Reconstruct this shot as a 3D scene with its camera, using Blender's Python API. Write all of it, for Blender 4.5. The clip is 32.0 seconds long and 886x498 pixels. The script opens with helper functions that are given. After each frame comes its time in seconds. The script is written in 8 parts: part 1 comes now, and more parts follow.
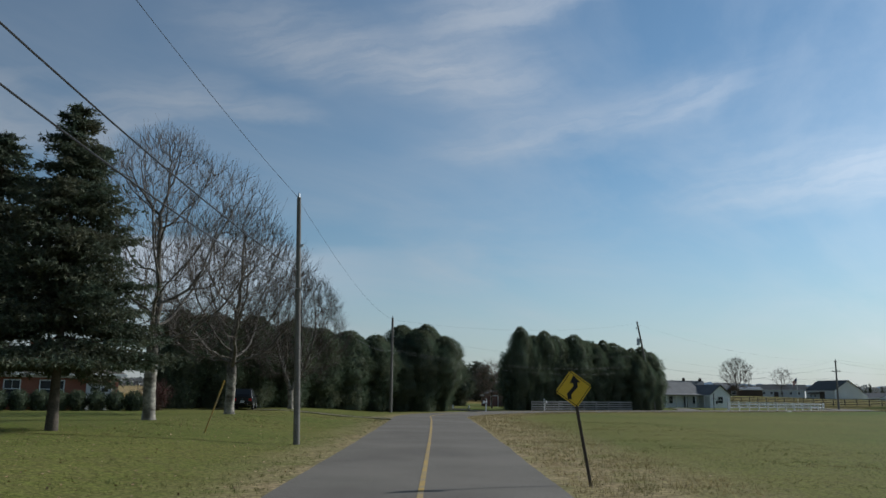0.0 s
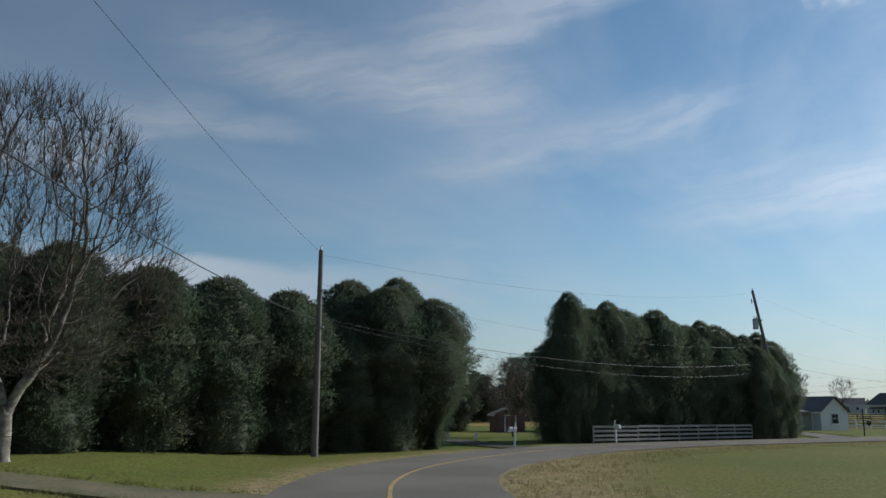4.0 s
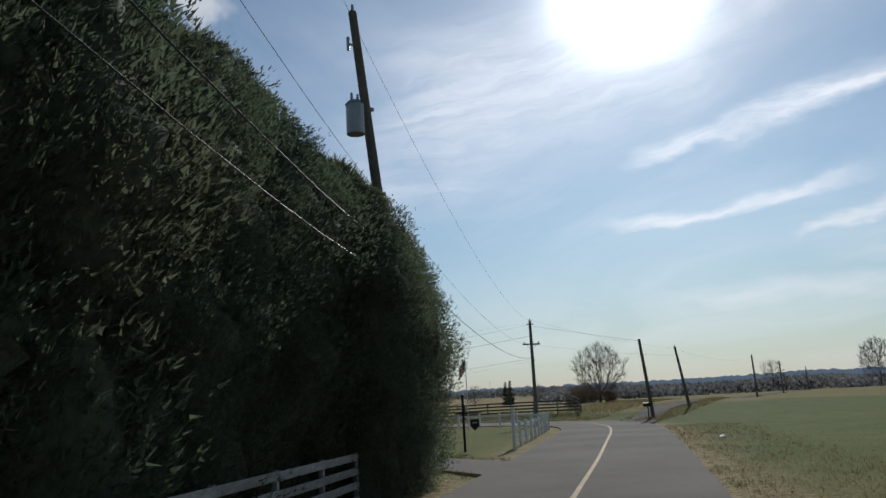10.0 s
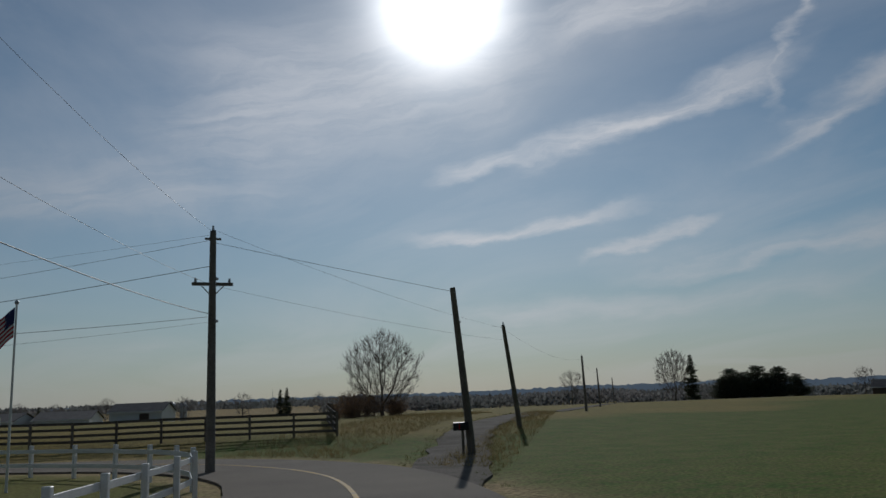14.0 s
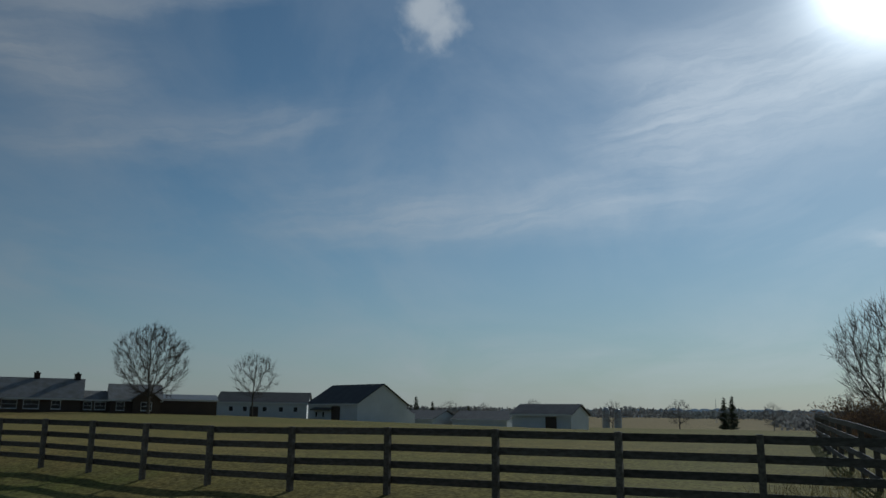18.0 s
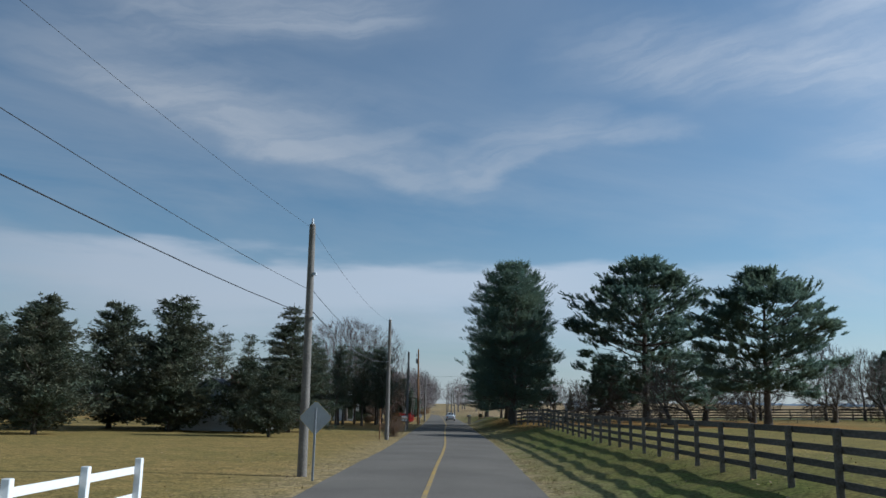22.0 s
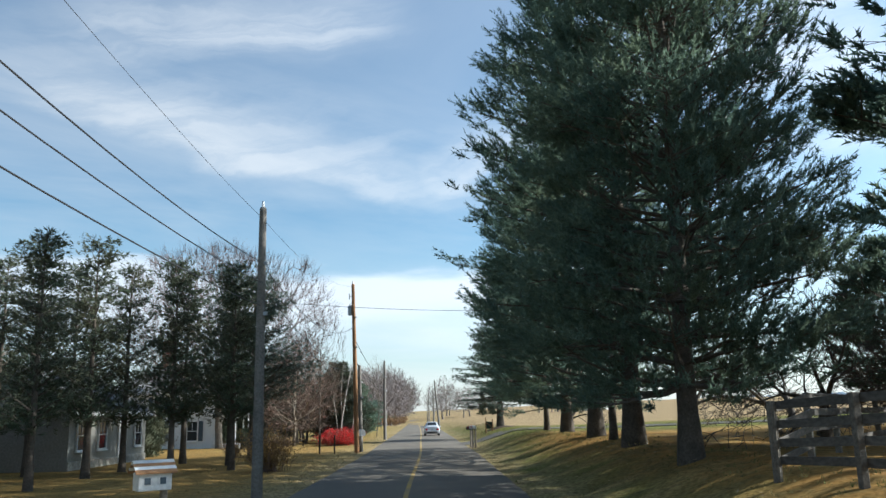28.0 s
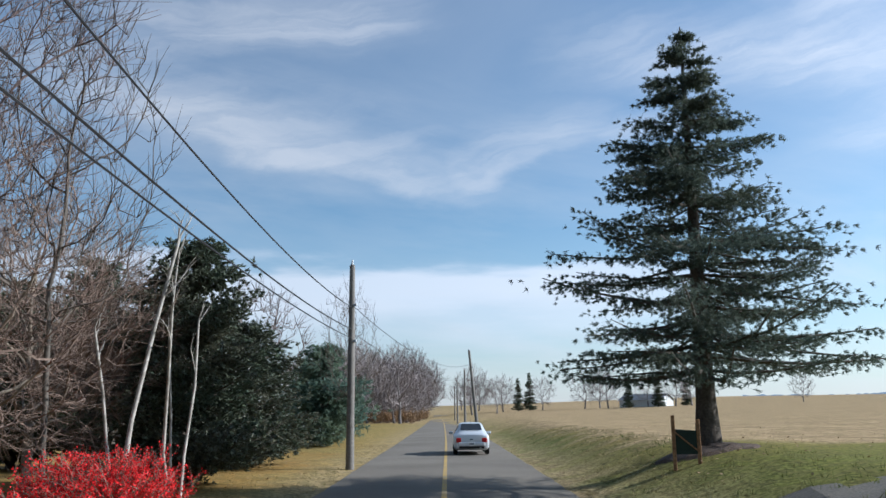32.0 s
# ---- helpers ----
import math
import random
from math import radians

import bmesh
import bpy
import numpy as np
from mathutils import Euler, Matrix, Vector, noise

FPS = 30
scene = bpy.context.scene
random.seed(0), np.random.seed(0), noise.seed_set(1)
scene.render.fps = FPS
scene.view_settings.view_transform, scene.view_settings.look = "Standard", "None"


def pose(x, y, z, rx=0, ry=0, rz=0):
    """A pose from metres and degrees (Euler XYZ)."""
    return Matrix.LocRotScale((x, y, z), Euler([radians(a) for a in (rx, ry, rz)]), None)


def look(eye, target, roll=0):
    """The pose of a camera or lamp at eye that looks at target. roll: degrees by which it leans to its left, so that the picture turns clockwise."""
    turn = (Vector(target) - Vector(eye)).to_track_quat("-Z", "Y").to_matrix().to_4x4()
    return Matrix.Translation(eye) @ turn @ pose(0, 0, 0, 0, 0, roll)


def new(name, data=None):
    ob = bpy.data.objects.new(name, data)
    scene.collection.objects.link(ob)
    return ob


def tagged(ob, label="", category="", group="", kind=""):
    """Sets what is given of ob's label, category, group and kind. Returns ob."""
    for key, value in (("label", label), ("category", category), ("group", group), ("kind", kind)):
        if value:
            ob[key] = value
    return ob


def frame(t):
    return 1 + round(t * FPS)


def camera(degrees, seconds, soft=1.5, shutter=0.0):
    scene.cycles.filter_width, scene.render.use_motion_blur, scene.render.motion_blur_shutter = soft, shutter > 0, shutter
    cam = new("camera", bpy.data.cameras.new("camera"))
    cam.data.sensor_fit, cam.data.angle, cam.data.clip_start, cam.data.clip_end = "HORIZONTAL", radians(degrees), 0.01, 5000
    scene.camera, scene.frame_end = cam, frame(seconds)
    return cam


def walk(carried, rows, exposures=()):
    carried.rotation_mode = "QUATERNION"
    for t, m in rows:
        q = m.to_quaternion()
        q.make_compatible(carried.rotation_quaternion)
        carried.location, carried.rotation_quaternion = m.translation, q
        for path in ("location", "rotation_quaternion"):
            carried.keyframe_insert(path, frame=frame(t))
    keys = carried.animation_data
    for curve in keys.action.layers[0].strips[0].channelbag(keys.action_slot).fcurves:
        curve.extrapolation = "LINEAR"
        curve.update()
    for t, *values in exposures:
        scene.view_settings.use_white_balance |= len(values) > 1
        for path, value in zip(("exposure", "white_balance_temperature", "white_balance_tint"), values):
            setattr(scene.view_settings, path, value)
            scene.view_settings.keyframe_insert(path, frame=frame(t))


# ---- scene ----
cam = camera(57.0, 32.0)
PATH = [
    (0, (1.449, 8.234, 2.195), (1.311, 10.199, 2.542), 0.70),
    (0.5, (1.022, 14.985, 2.196), (0.872, 16.948, 2.548), 0.50),
    (1, (0.667, 21.518, 2.191), (0.501, 23.479, 2.549), 0.50),
    (1.5, (0.281, 27.917, 2.185), (0.111, 29.877, 2.542), 0.70),
    (2, (-0.174, 34.200, 2.180), (-0.306, 36.163, 2.539), 0.10),
    (2.5, (-0.691, 40.333, 2.181), (-0.830, 42.294, 2.545), -0.00),
    (3, (-1.206, 46.264, 2.190), (-1.326, 48.224, 2.565), -0.10),
    (3.5, (-1.499, 51.995, 2.208), (-1.607, 53.955, 2.590), 0.20),
    (5.5, (-3.525, 73.643, 2.284), (-3.625, 75.598, 2.692), 0.10),
    (6, (-3.874, 78.802, 2.295), (-3.945, 80.759, 2.701), -0.20),
    (6.5, (-3.892, 83.678, 2.292), (-3.895, 85.637, 2.696), -0.90),
    (7, (-3.488, 88.368, 2.282), (-3.362, 90.325, 2.678), -1.70),
    (7.5, (-2.645, 93.014, 2.270), (-2.347, 94.952, 2.665), -2.60),
    (8, (-1.343, 97.548, 2.256), (-0.837, 99.445, 2.637), -3.20),
    (8.5, (0.578, 102.070, 2.244), (1.303, 103.896, 2.618), -3.50),
    (9, (2.937, 106.431, 2.234), (3.873, 108.159, 2.604), -4.10),
    (9.5, (5.705, 110.540, 2.225), (6.838, 112.147, 2.594), -4.00),
    (10, (9.586, 114.541, 2.213), (10.896, 116.004, 2.585), -3.10),
    (10.5, (13.238, 117.720, 2.197), (14.685, 119.049, 2.572), -3.30),
    (11, (16.873, 120.530, 2.175), (18.408, 121.757, 2.549), -3.10),
    (11.5, (20.952, 123.544, 2.153), (22.538, 124.703, 2.528), -2.60),
    (12, (25.307, 126.667, 2.134), (26.927, 127.779, 2.505), -2.40),
    (12.5, (29.610, 129.726, 2.121), (31.248, 130.813, 2.488), -2.40),
    (13, (33.923, 132.772, 2.114), (35.562, 133.859, 2.478), -2.10),
    (13.5, (38.208, 135.817, 2.111), (39.842, 136.910, 2.482), -2.20),
    (15.5, (54.110, 147.249, 2.110), (55.726, 148.366, 2.485), -2.90),
    (16, (57.869, 150.399, 2.118), (59.470, 151.536, 2.501), -3.30),
    (16.5, (60.880, 153.481, 2.133), (62.407, 154.712, 2.523), -3.10),
    (17, (63.159, 156.388, 2.146), (64.526, 157.791, 2.549), -2.50),
    (17.5, (64.732, 159.420, 2.154), (65.859, 161.021, 2.566), -0.60),
    (18, (65.858, 162.383, 2.158), (66.704, 164.149, 2.566), 0.80),
    (18.5, (66.495, 165.536, 2.160), (67.012, 167.425, 2.565), 2.40),
    (19, (66.427, 168.798, 2.162), (66.594, 170.751, 2.559), 3.80),
    (19.5, (65.680, 172.159, 2.167), (65.484, 174.110, 2.561), 3.40),
    (20, (64.491, 175.693, 2.175), (63.980, 177.587, 2.565), 3.70),
    (20.5, (62.849, 179.206, 2.191), (62.116, 181.026, 2.579), 3.30),
    (21, (61.019, 182.716, 2.213), (60.142, 184.472, 2.596), 2.70),
    (21.5, (58.977, 186.401, 2.236), (57.996, 188.102, 2.616), 1.90),
    (22, (56.631, 190.483, 2.252), (55.629, 192.171, 2.637), 1.30),
    (22.5, (54.214, 194.700, 2.255), (53.209, 196.385, 2.640), 1.00),
    (23, (51.710, 199.062, 2.244), (50.724, 200.758, 2.632), 0.90),
    (23.5, (49.081, 203.609, 2.217), (48.113, 205.315, 2.608), 0.80),
    (24, (46.642, 208.194, 2.175), (45.683, 209.904, 2.571), 1.00),
    (24.5, (44.106, 212.860, 2.124), (43.154, 214.574, 2.519), 0.90),
    (25, (41.391, 217.742, 2.078), (40.442, 219.457, 2.474), 0.80),
    (25.5, (38.407, 222.956, 2.060), (37.457, 224.669, 2.464), 0.50),
    (27.5, (25.770, 244.709, 2.099), (24.819, 246.422, 2.500), -1.30),
    (28, (22.768, 249.770, 2.124), (21.818, 251.483, 2.526), -1.30),
    (28.5, (19.612, 255.210, 2.153), (18.662, 256.923, 2.556), -1.20),
    (29, (16.368, 260.949, 2.171), (15.411, 262.658, 2.576), -0.90),
    (29.5, (13.197, 266.613, 2.175), (12.229, 268.317, 2.570), -0.60),
    (30, (9.836, 272.278, 2.167), (8.865, 273.983, 2.559), -0.70),
    (30.5, (6.432, 278.121, 2.150), (5.448, 279.819, 2.535), -0.60),
    (31, (3.081, 283.818, 2.127), (2.077, 285.503, 2.515), -0.60),
    (31.5, (-0.490, 289.513, 2.101), (-1.511, 291.188, 2.492), -0.70),
    (32, (-4.158, 295.017, 2.074), (-5.166, 296.699, 2.466), -0.50),
]
EXPOSURE = [(0, 0.08, 5800, 7), (3.5, 0.05, 5850, 7), (6, 0.45, 5700, 6), (8, 0.3, 5750, 5), (9, 0.0, 6000, 10), (10, -0.35, 6000, 10), (11.5, -0.9, 6100, 10), (13.5, -1.1, 6100, 10), (16, -1.05, 5850, 10), (17.5, -1.05, 5700, 8), (18.2, -0.85, 5550, 2),
            (19, -0.55, 5450, 2), (20.5, 0.1, 5450, 4), (23, 0.35, 5450, 7), (25.5, 0.65, 5700, 6), (28, 1.35, 5900, 5), (30, 1.45, 5700, 4), (31, 1.2, 5650, 6), (32, 0.95, 5600, 9)]
walk(cam, [(t, look(eye, target, roll)) for t, eye, target, roll in PATH], EXPOSURE)

# ---- light ----
SUN = Vector((0.738, 0.487, 0.466)).normalized()
world = bpy.data.worlds.new("sky")
scene.world = world
world.use_nodes = True


def build_sky():
    nt = world.node_tree
    nd, lk = nt.nodes, nt.links
    nd.clear()
    out = nd.new("ShaderNodeOutputWorld")
    bg = nd.new("ShaderNodeBackground")
    bg.inputs["Strength"].default_value = 0.085
    sky = nd.new("ShaderNodeTexSky")
    sky.sky_type = 'NISHITA'
    sky.sun_disc = False
    sky.sun_elevation = math.asin(SUN.z)
    sky.sun_rotation = math.atan2(SUN.x, SUN.y)
    sky.altitude = 100
    sky.air_density = 1.0
    sky.dust_density = 0.15
    sky.ozone_density = 2.0
    tc = nd.new("ShaderNodeTexCoord")
    # project the dome on a high flat layer so that the cirrus streaks run towards the horizon
    sep = nd.new("ShaderNodeSeparateXYZ")
    lk.new(tc.outputs["Generated"], sep.inputs[0])
    up = nd.new("ShaderNodeMath"); up.operation = 'MAXIMUM'; up.inputs[1].default_value = 0.03
    lk.new(sep.outputs["Z"], up.inputs[0])
    up2 = nd.new("ShaderNodeMath"); up2.operation = 'ADD'; up2.inputs[1].default_value = 0.12
    lk.new(up.outputs[0], up2.inputs[0])
    comb = nd.new("ShaderNodeCombineXYZ")
    for axis in "XY":
        dv = nd.new("ShaderNodeMath"); dv.operation = 'DIVIDE'
        lk.new(sep.outputs[axis], dv.inputs[0]); lk.new(up2.outputs[0], dv.inputs[1])
        lk.new(dv.outputs[0], comb.inputs[axis])
    mp = nd.new("ShaderNodeMapping")
    turn = nd.new("ShaderNodeMapping")
    turn.inputs["Rotation"].default_value = (0, 0, radians(30))
    lk.new(comb.outputs[0], turn.inputs[0])
    mp.inputs["Scale"].default_value = (1.15, 0.55, 1)
    lk.new(turn.outputs[0], mp.inputs[0])
    n1 = nd.new("ShaderNodeTexNoise")
    n1.inputs["Scale"].default_value = 1.0; n1.inputs["Detail"].default_value = 8; n1.inputs["Roughness"].default_value = 0.58
    n1.inputs["Distortion"].default_value = 0.7
    lk.new(mp.outputs[0], n1.inputs["Vector"])
    n2 = nd.new("ShaderNodeTexNoise")
    n2.inputs["Scale"].default_value = 0.5; n2.inputs["Detail"].default_value = 3
    lk.new(comb.outputs[0], n2.inputs["Vector"])
    r1 = nd.new("ShaderNodeMapRange"); r1.inputs[1].default_value = 0.4; r1.inputs[2].default_value = 0.72
    lk.new(n1.outputs["Fac"], r1.inputs[0])
    r2 = nd.new("ShaderNodeMapRange"); r2.inputs[1].default_value = 0.28; r2.inputs[2].default_value = 0.56
    lk.new(n2.outputs["Fac"], r2.inputs[0])
    cl = nd.new("ShaderNodeMath"); cl.operation = 'MULTIPLY'
    lk.new(r1.outputs[0], cl.inputs[0]); lk.new(r2.outputs[0], cl.inputs[1])
    # thin cloud is lit forward, so it is brighter towards the sun
    dot = nd.new("ShaderNodeVectorMath"); dot.operation = 'DOT_PRODUCT'
    nrm = nd.new("ShaderNodeVectorMath"); nrm.operation = 'NORMALIZE'
    lk.new(tc.outputs["Generated"], nrm.inputs[0])
    lk.new(nrm.outputs[0], dot.inputs[0]); dot.inputs[1].default_value = SUN
    pos = nd.new("ShaderNodeMath"); pos.operation = 'MAXIMUM'; pos.inputs[1].default_value = 0.0
    lk.new(dot.outputs["Value"], pos.inputs[0])
    glow = nd.new("ShaderNodeMath"); glow.operation = 'POWER'; glow.inputs[1].default_value = 22
    lk.new(pos.outputs[0], glow.inputs[0])
    core = nd.new("ShaderNodeMath"); core.operation = 'POWER'; core.inputs[1].default_value = 520
    lk.new(pos.outputs[0], core.inputs[0])
    g1 = nd.new("ShaderNodeMath"); g1.operation = 'MULTIPLY'; g1.inputs[1].default_value = 2.4
    lk.new(glow.outputs[0], g1.inputs[0])
    g2 = nd.new("ShaderNodeMath"); g2.operation = 'MULTIPLY_ADD'; g2.inputs[1].default_value = 60.0
    lk.new(core.outputs[0], g2.inputs[0]); lk.new(g1.outputs[0], g2.inputs[2])
    cb = nd.new("ShaderNodeMath"); cb.operation = 'MULTIPLY_ADD'; cb.inputs[1].default_value = 9.5; cb.inputs[2].default_value = 6.2
    wide = nd.new("ShaderNodeMath"); wide.operation = 'POWER'; wide.inputs[1].default_value = 5
    lk.new(pos.outputs[0], wide.inputs[0])
    lk.new(wide.outputs[0], cb.inputs[0])
    ccol = nd.new("ShaderNodeVectorMath"); ccol.operation = 'SCALE'
    ccol.inputs[0].default_value = (1.0, 0.98, 0.97)
    lk.new(cb.outputs[0], ccol.inputs["Scale"])
    mix = nd.new("ShaderNodeMix"); mix.data_type = 'RGBA'
    fac = nd.new("ShaderNodeMath"); fac.operation = 'MULTIPLY'; fac.inputs[1].default_value = 0.36
    lk.new(cl.outputs[0], fac.inputs[0])
    # long wisps of cirrus: (azimuth, elevation) of both ends in degrees, softness below and above, strength
    ragged = nd.new("ShaderNodeTexNoise"); ragged.inputs["Scale"].default_value = 6.0; ragged.inputs["Detail"].default_value = 6; ragged.inputs["Roughness"].default_value = 0.55
    flat = nd.new("ShaderNodeMapping"); flat.inputs["Scale"].default_value = (1, 1, 2.2)
    lk.new(nrm.outputs[0], flat.inputs[0]); lk.new(flat.outputs[0], ragged.inputs["Vector"])
    rsep = nd.new("ShaderNodeSeparateColor"); lk.new(ragged.outputs["Color"], rsep.inputs[0])
    nsep = nd.new("ShaderNodeSeparateXYZ"); lk.new(nrm.outputs[0], nsep.inputs[0])

    def calc(op, a, b=None, c=None):
        n = nd.new("ShaderNodeMath"); n.operation = op
        for k, v in enumerate((a, b, c)):
            if v is None:
                continue
            if isinstance(v, (int, float)):
                n.inputs[k].default_value = v
            else:
                lk.new(v, n.inputs[k])
        return n.outputs[0]

    def soft(v, a, b):
        r = nd.new("ShaderNodeMapRange"); r.interpolation_type = 'SMOOTHSTEP'
        r.inputs[1].default_value = a; r.inputs[2].default_value = b
        lk.new(v, r.inputs[0])
        return r.outputs[0]
    az = calc('MULTIPLY', calc('ARCTAN2', nsep.outputs["X"], nsep.outputs["Y"]), 57.3)
    el = calc('MULTIPLY', calc('ARCSINE', nsep.outputs["Z"]), 57.3)
    az = calc('MULTIPLY_ADD', rsep.outputs[0], 9.0, calc('SUBTRACT', az, 4.5))
    el = calc('MULTIPLY_ADD', rsep.outputs[1], 4.4, calc('SUBTRACT', el, 2.2))
    grain = nd.new("ShaderNodeTexNoise"); grain.inputs["Scale"].default_value = 1.0; grain.inputs["Detail"].default_value = 7; grain.inputs["Roughness"].default_value = 0.62
    gvec = nd.new("ShaderNodeCombineXYZ")
    lk.new(calc('MULTIPLY_ADD', el, 0.1, calc('MULTIPLY', az, 0.075)), gvec.inputs[0]); lk.new(calc('MULTIPLY_ADD', az, -0.13, calc('MULTIPLY', el, 0.75)), gvec.inputs[1])
    lk.new(gvec.outputs[0], grain.inputs["Vector"])
    comb_fibre = soft(grain.outputs["Fac"], 0.3, 0.66)
    WISPS = ((56, 15.6, 66, 16.6, 0.7, 1.6, 0.6), (64, 16.2, 80, 20.4, 1.0, 2.2, 0.8), (79, 19.0, 82, 25.0, 1.8, 1.8, 0.6), (54, 11.1, 70, 12.4, 0.5, 1.1, 0.75), (68, 9.4, 74, 11.3, 0.5, 0.9, 0.6),
             (71, 8.0, 89, 10.0, 0.7, 2.2, 0.5), (78, 15.6, 92, 21.0, 0.8, 1.8, 0.65), (64, 24.5, 86, 28.0, 2.5, 3.5, 0.55), (38, 19.0, 62, 24.0, 8.0, 9.0, 0.5), (58, 5.5, 80, 6.6, 1.0, 1.4, 0.4),
             (-58, 20.0, -31, 15.2, 1.0, 7.0, 0.42), (-31, 15.2, -20, 18.4, 1.0, 5.0, 0.36), (-54, 24.5, -34, 27.0, 3.0, 4.0, 0.42), (-20, 24.0, 2, 21.0, 3.5, 4.5, 0.42), (-25, 18.2, -14, 18.6, 1.0, 2.2, 0.32),
             (-4, 17.0, 18, 20.0, 2.0, 4.0, 0.32), (14, 12.5, 44, 14.5, 2.5, 5.0, 0.35), (-6, 24.0, 14, 30.0, 2.0, 5.0, 0.4))
    wisp = None
    for a0, e0, a1, e1, below, above, strength in WISPS:
        run = a1 - a0
        u = calc('MULTIPLY_ADD', az, 1 / run, -a0 / run)
        v = calc('SUBTRACT', el, calc('MULTIPLY_ADD', u, e1 - e0, e0))
        body = calc('MULTIPLY', calc('MULTIPLY', soft(u, -0.25, 0.2), soft(u, 1.25, 0.8)), calc('MULTIPLY', soft(v, -below, 0.15 * below), soft(v, above, 0.0)))
        one = calc('MULTIPLY', body, strength)
        wisp = one if wisp is None else calc('MAXIMUM', wisp, one)
    wisp = calc('MULTIPLY', wisp, calc('MULTIPLY_ADD', comb_fibre, 0.6, 0.4))
    both = calc('ADD', fac.outputs[0], wisp)
    both_cap = calc('MINIMUM', both, 0.85)
    lk.new(both_cap, mix.inputs["Factor"])
    # pale haze low over the horizon
    tint = nd.new("ShaderNodeVectorMath"); tint.operation = 'MULTIPLY'; tint.inputs[1].default_value = (1.02, 1.06, 0.98)
    lk.new(sky.outputs[0], tint.inputs[0])
    hz = nd.new("ShaderNodeMapRange"); hz.inputs[1].default_value = 0.3; hz.inputs[2].default_value = -0.02
    lk.new(sep.outputs["Z"], hz.inputs[0])
    hp = nd.new("ShaderNodeMath"); hp.operation = 'POWER'; hp.inputs[1].default_value = 2.2
    lk.new(hz.outputs[0], hp.inputs[0])
    hf = nd.new("ShaderNodeMath"); hf.operation = 'MULTIPLY'; hf.inputs[1].default_value = 0.85
    lk.new(hp.outputs[0], hf.inputs[0])
    hm = nd.new("ShaderNodeMix"); hm.data_type = 'RGBA'
    lk.new(hf.outputs[0], hm.inputs["Factor"]); lk.new(tint.outputs[0], hm.inputs[6]); hm.inputs[7].default_value = (4.7, 4.8, 5.25, 1)
    # a low bank of flat cloud in the north-west
    bdot = nd.new("ShaderNodeVectorMath"); bdot.operation = 'DOT_PRODUCT'
    lk.new(nrm.outputs[0], bdot.inputs[0]); bdot.inputs[1].default_value = (-0.62, 0.78, 0.12)
    bside = nd.new("ShaderNodeMapRange"); bside.inputs[1].default_value = 0.86; bside.inputs[2].default_value = 0.97
    lk.new(bdot.outputs["Value"], bside.inputs[0])
    bn = nd.new("ShaderNodeTexNoise"); bn.inputs["Scale"].default_value = 5.0; bn.inputs["Detail"].default_value = 5
    bmap = nd.new("ShaderNodeMapping"); bmap.inputs["Scale"].default_value = (1, 1, 5)
    lk.new(nrm.outputs[0], bmap.inputs[0]); lk.new(bmap.outputs[0], bn.inputs["Vector"])
    bz = nd.new("ShaderNodeMath"); bz.operation = 'MULTIPLY_ADD'; bz.inputs[1].default_value = 0.09
    lk.new(bn.outputs["Fac"], bz.inputs[0]); lk.new(sep.outputs["Z"], bz.inputs[2])
    btop = nd.new("ShaderNodeMapRange"); btop.inputs[1].default_value = 0.232; btop.inputs[2].default_value = 0.205; btop.interpolation_type = 'SMOOTHSTEP'
    lk.new(bz.outputs[0], btop.inputs[0])
    blow = nd.new("ShaderNodeMapRange"); blow.inputs[1].default_value = 0.1; blow.inputs[2].default_value = 0.185; blow.interpolation_type = 'SMOOTHSTEP'
    lk.new(bz.outputs[0], blow.inputs[0])
    b1 = nd.new("ShaderNodeMath"); b1.operation = 'MULTIPLY'; lk.new(btop.outputs[0], b1.inputs[0]); lk.new(blow.outputs[0], b1.inputs[1])
    b2 = nd.new("ShaderNodeMath"); b2.operation = 'MULTIPLY'; lk.new(b1.outputs[0], b2.inputs[0]); lk.new(bside.outputs[0], b2.inputs[1])
    b3 = nd.new("ShaderNodeMath"); b3.operation = 'MULTIPLY'; b3.inputs[1].default_value = 0.7; lk.new(b2.outputs[0], b3.inputs[0])
    bm_ = nd.new("ShaderNodeMix"); bm_.data_type = 'RGBA'
    lk.new(b3.outputs[0], bm_.inputs["Factor"]); lk.new(hm.outputs[2], bm_.inputs[6]); bm_.inputs[7].default_value = (7.2, 7.2, 7.4, 1)
    lk.new(bm_.outputs[2], mix.inputs[6]); lk.new(ccol.outputs[0], mix.inputs[7])
    # one small torn white cloud high in the north-east
    puff = nd.new("ShaderNodeVectorMath"); puff.operation = 'DOT_PRODUCT'
    lk.new(nrm.outputs[0], puff.inputs[0]); puff.inputs[1].default_value = Vector((0.376, 0.806, 0.458)).normalized()
    pn = nd.new("ShaderNodeTexNoise"); pn.inputs["Scale"].default_value = 14; pn.inputs["Detail"].default_value = 5
    lk.new(nrm.outputs[0], pn.inputs["Vector"])
    pa = nd.new("ShaderNodeMath"); pa.operation = 'MULTIPLY_ADD'; pa.inputs[1].default_value = 0.0075
    lk.new(pn.outputs["Fac"], pa.inputs[0]); lk.new(puff.outputs["Value"], pa.inputs[2])
    pr = nd.new("ShaderNodeMapRange"); pr.inputs[1].default_value = 1.0024; pr.inputs[2].default_value = 1.0042; pr.interpolation_type = 'SMOOTHSTEP'
    pr.inputs[4].default_value = 0.75
    lk.new(pa.outputs[0], pr.inputs[0])
    pm = nd.new("ShaderNodeMix"); pm.data_type = 'RGBA'
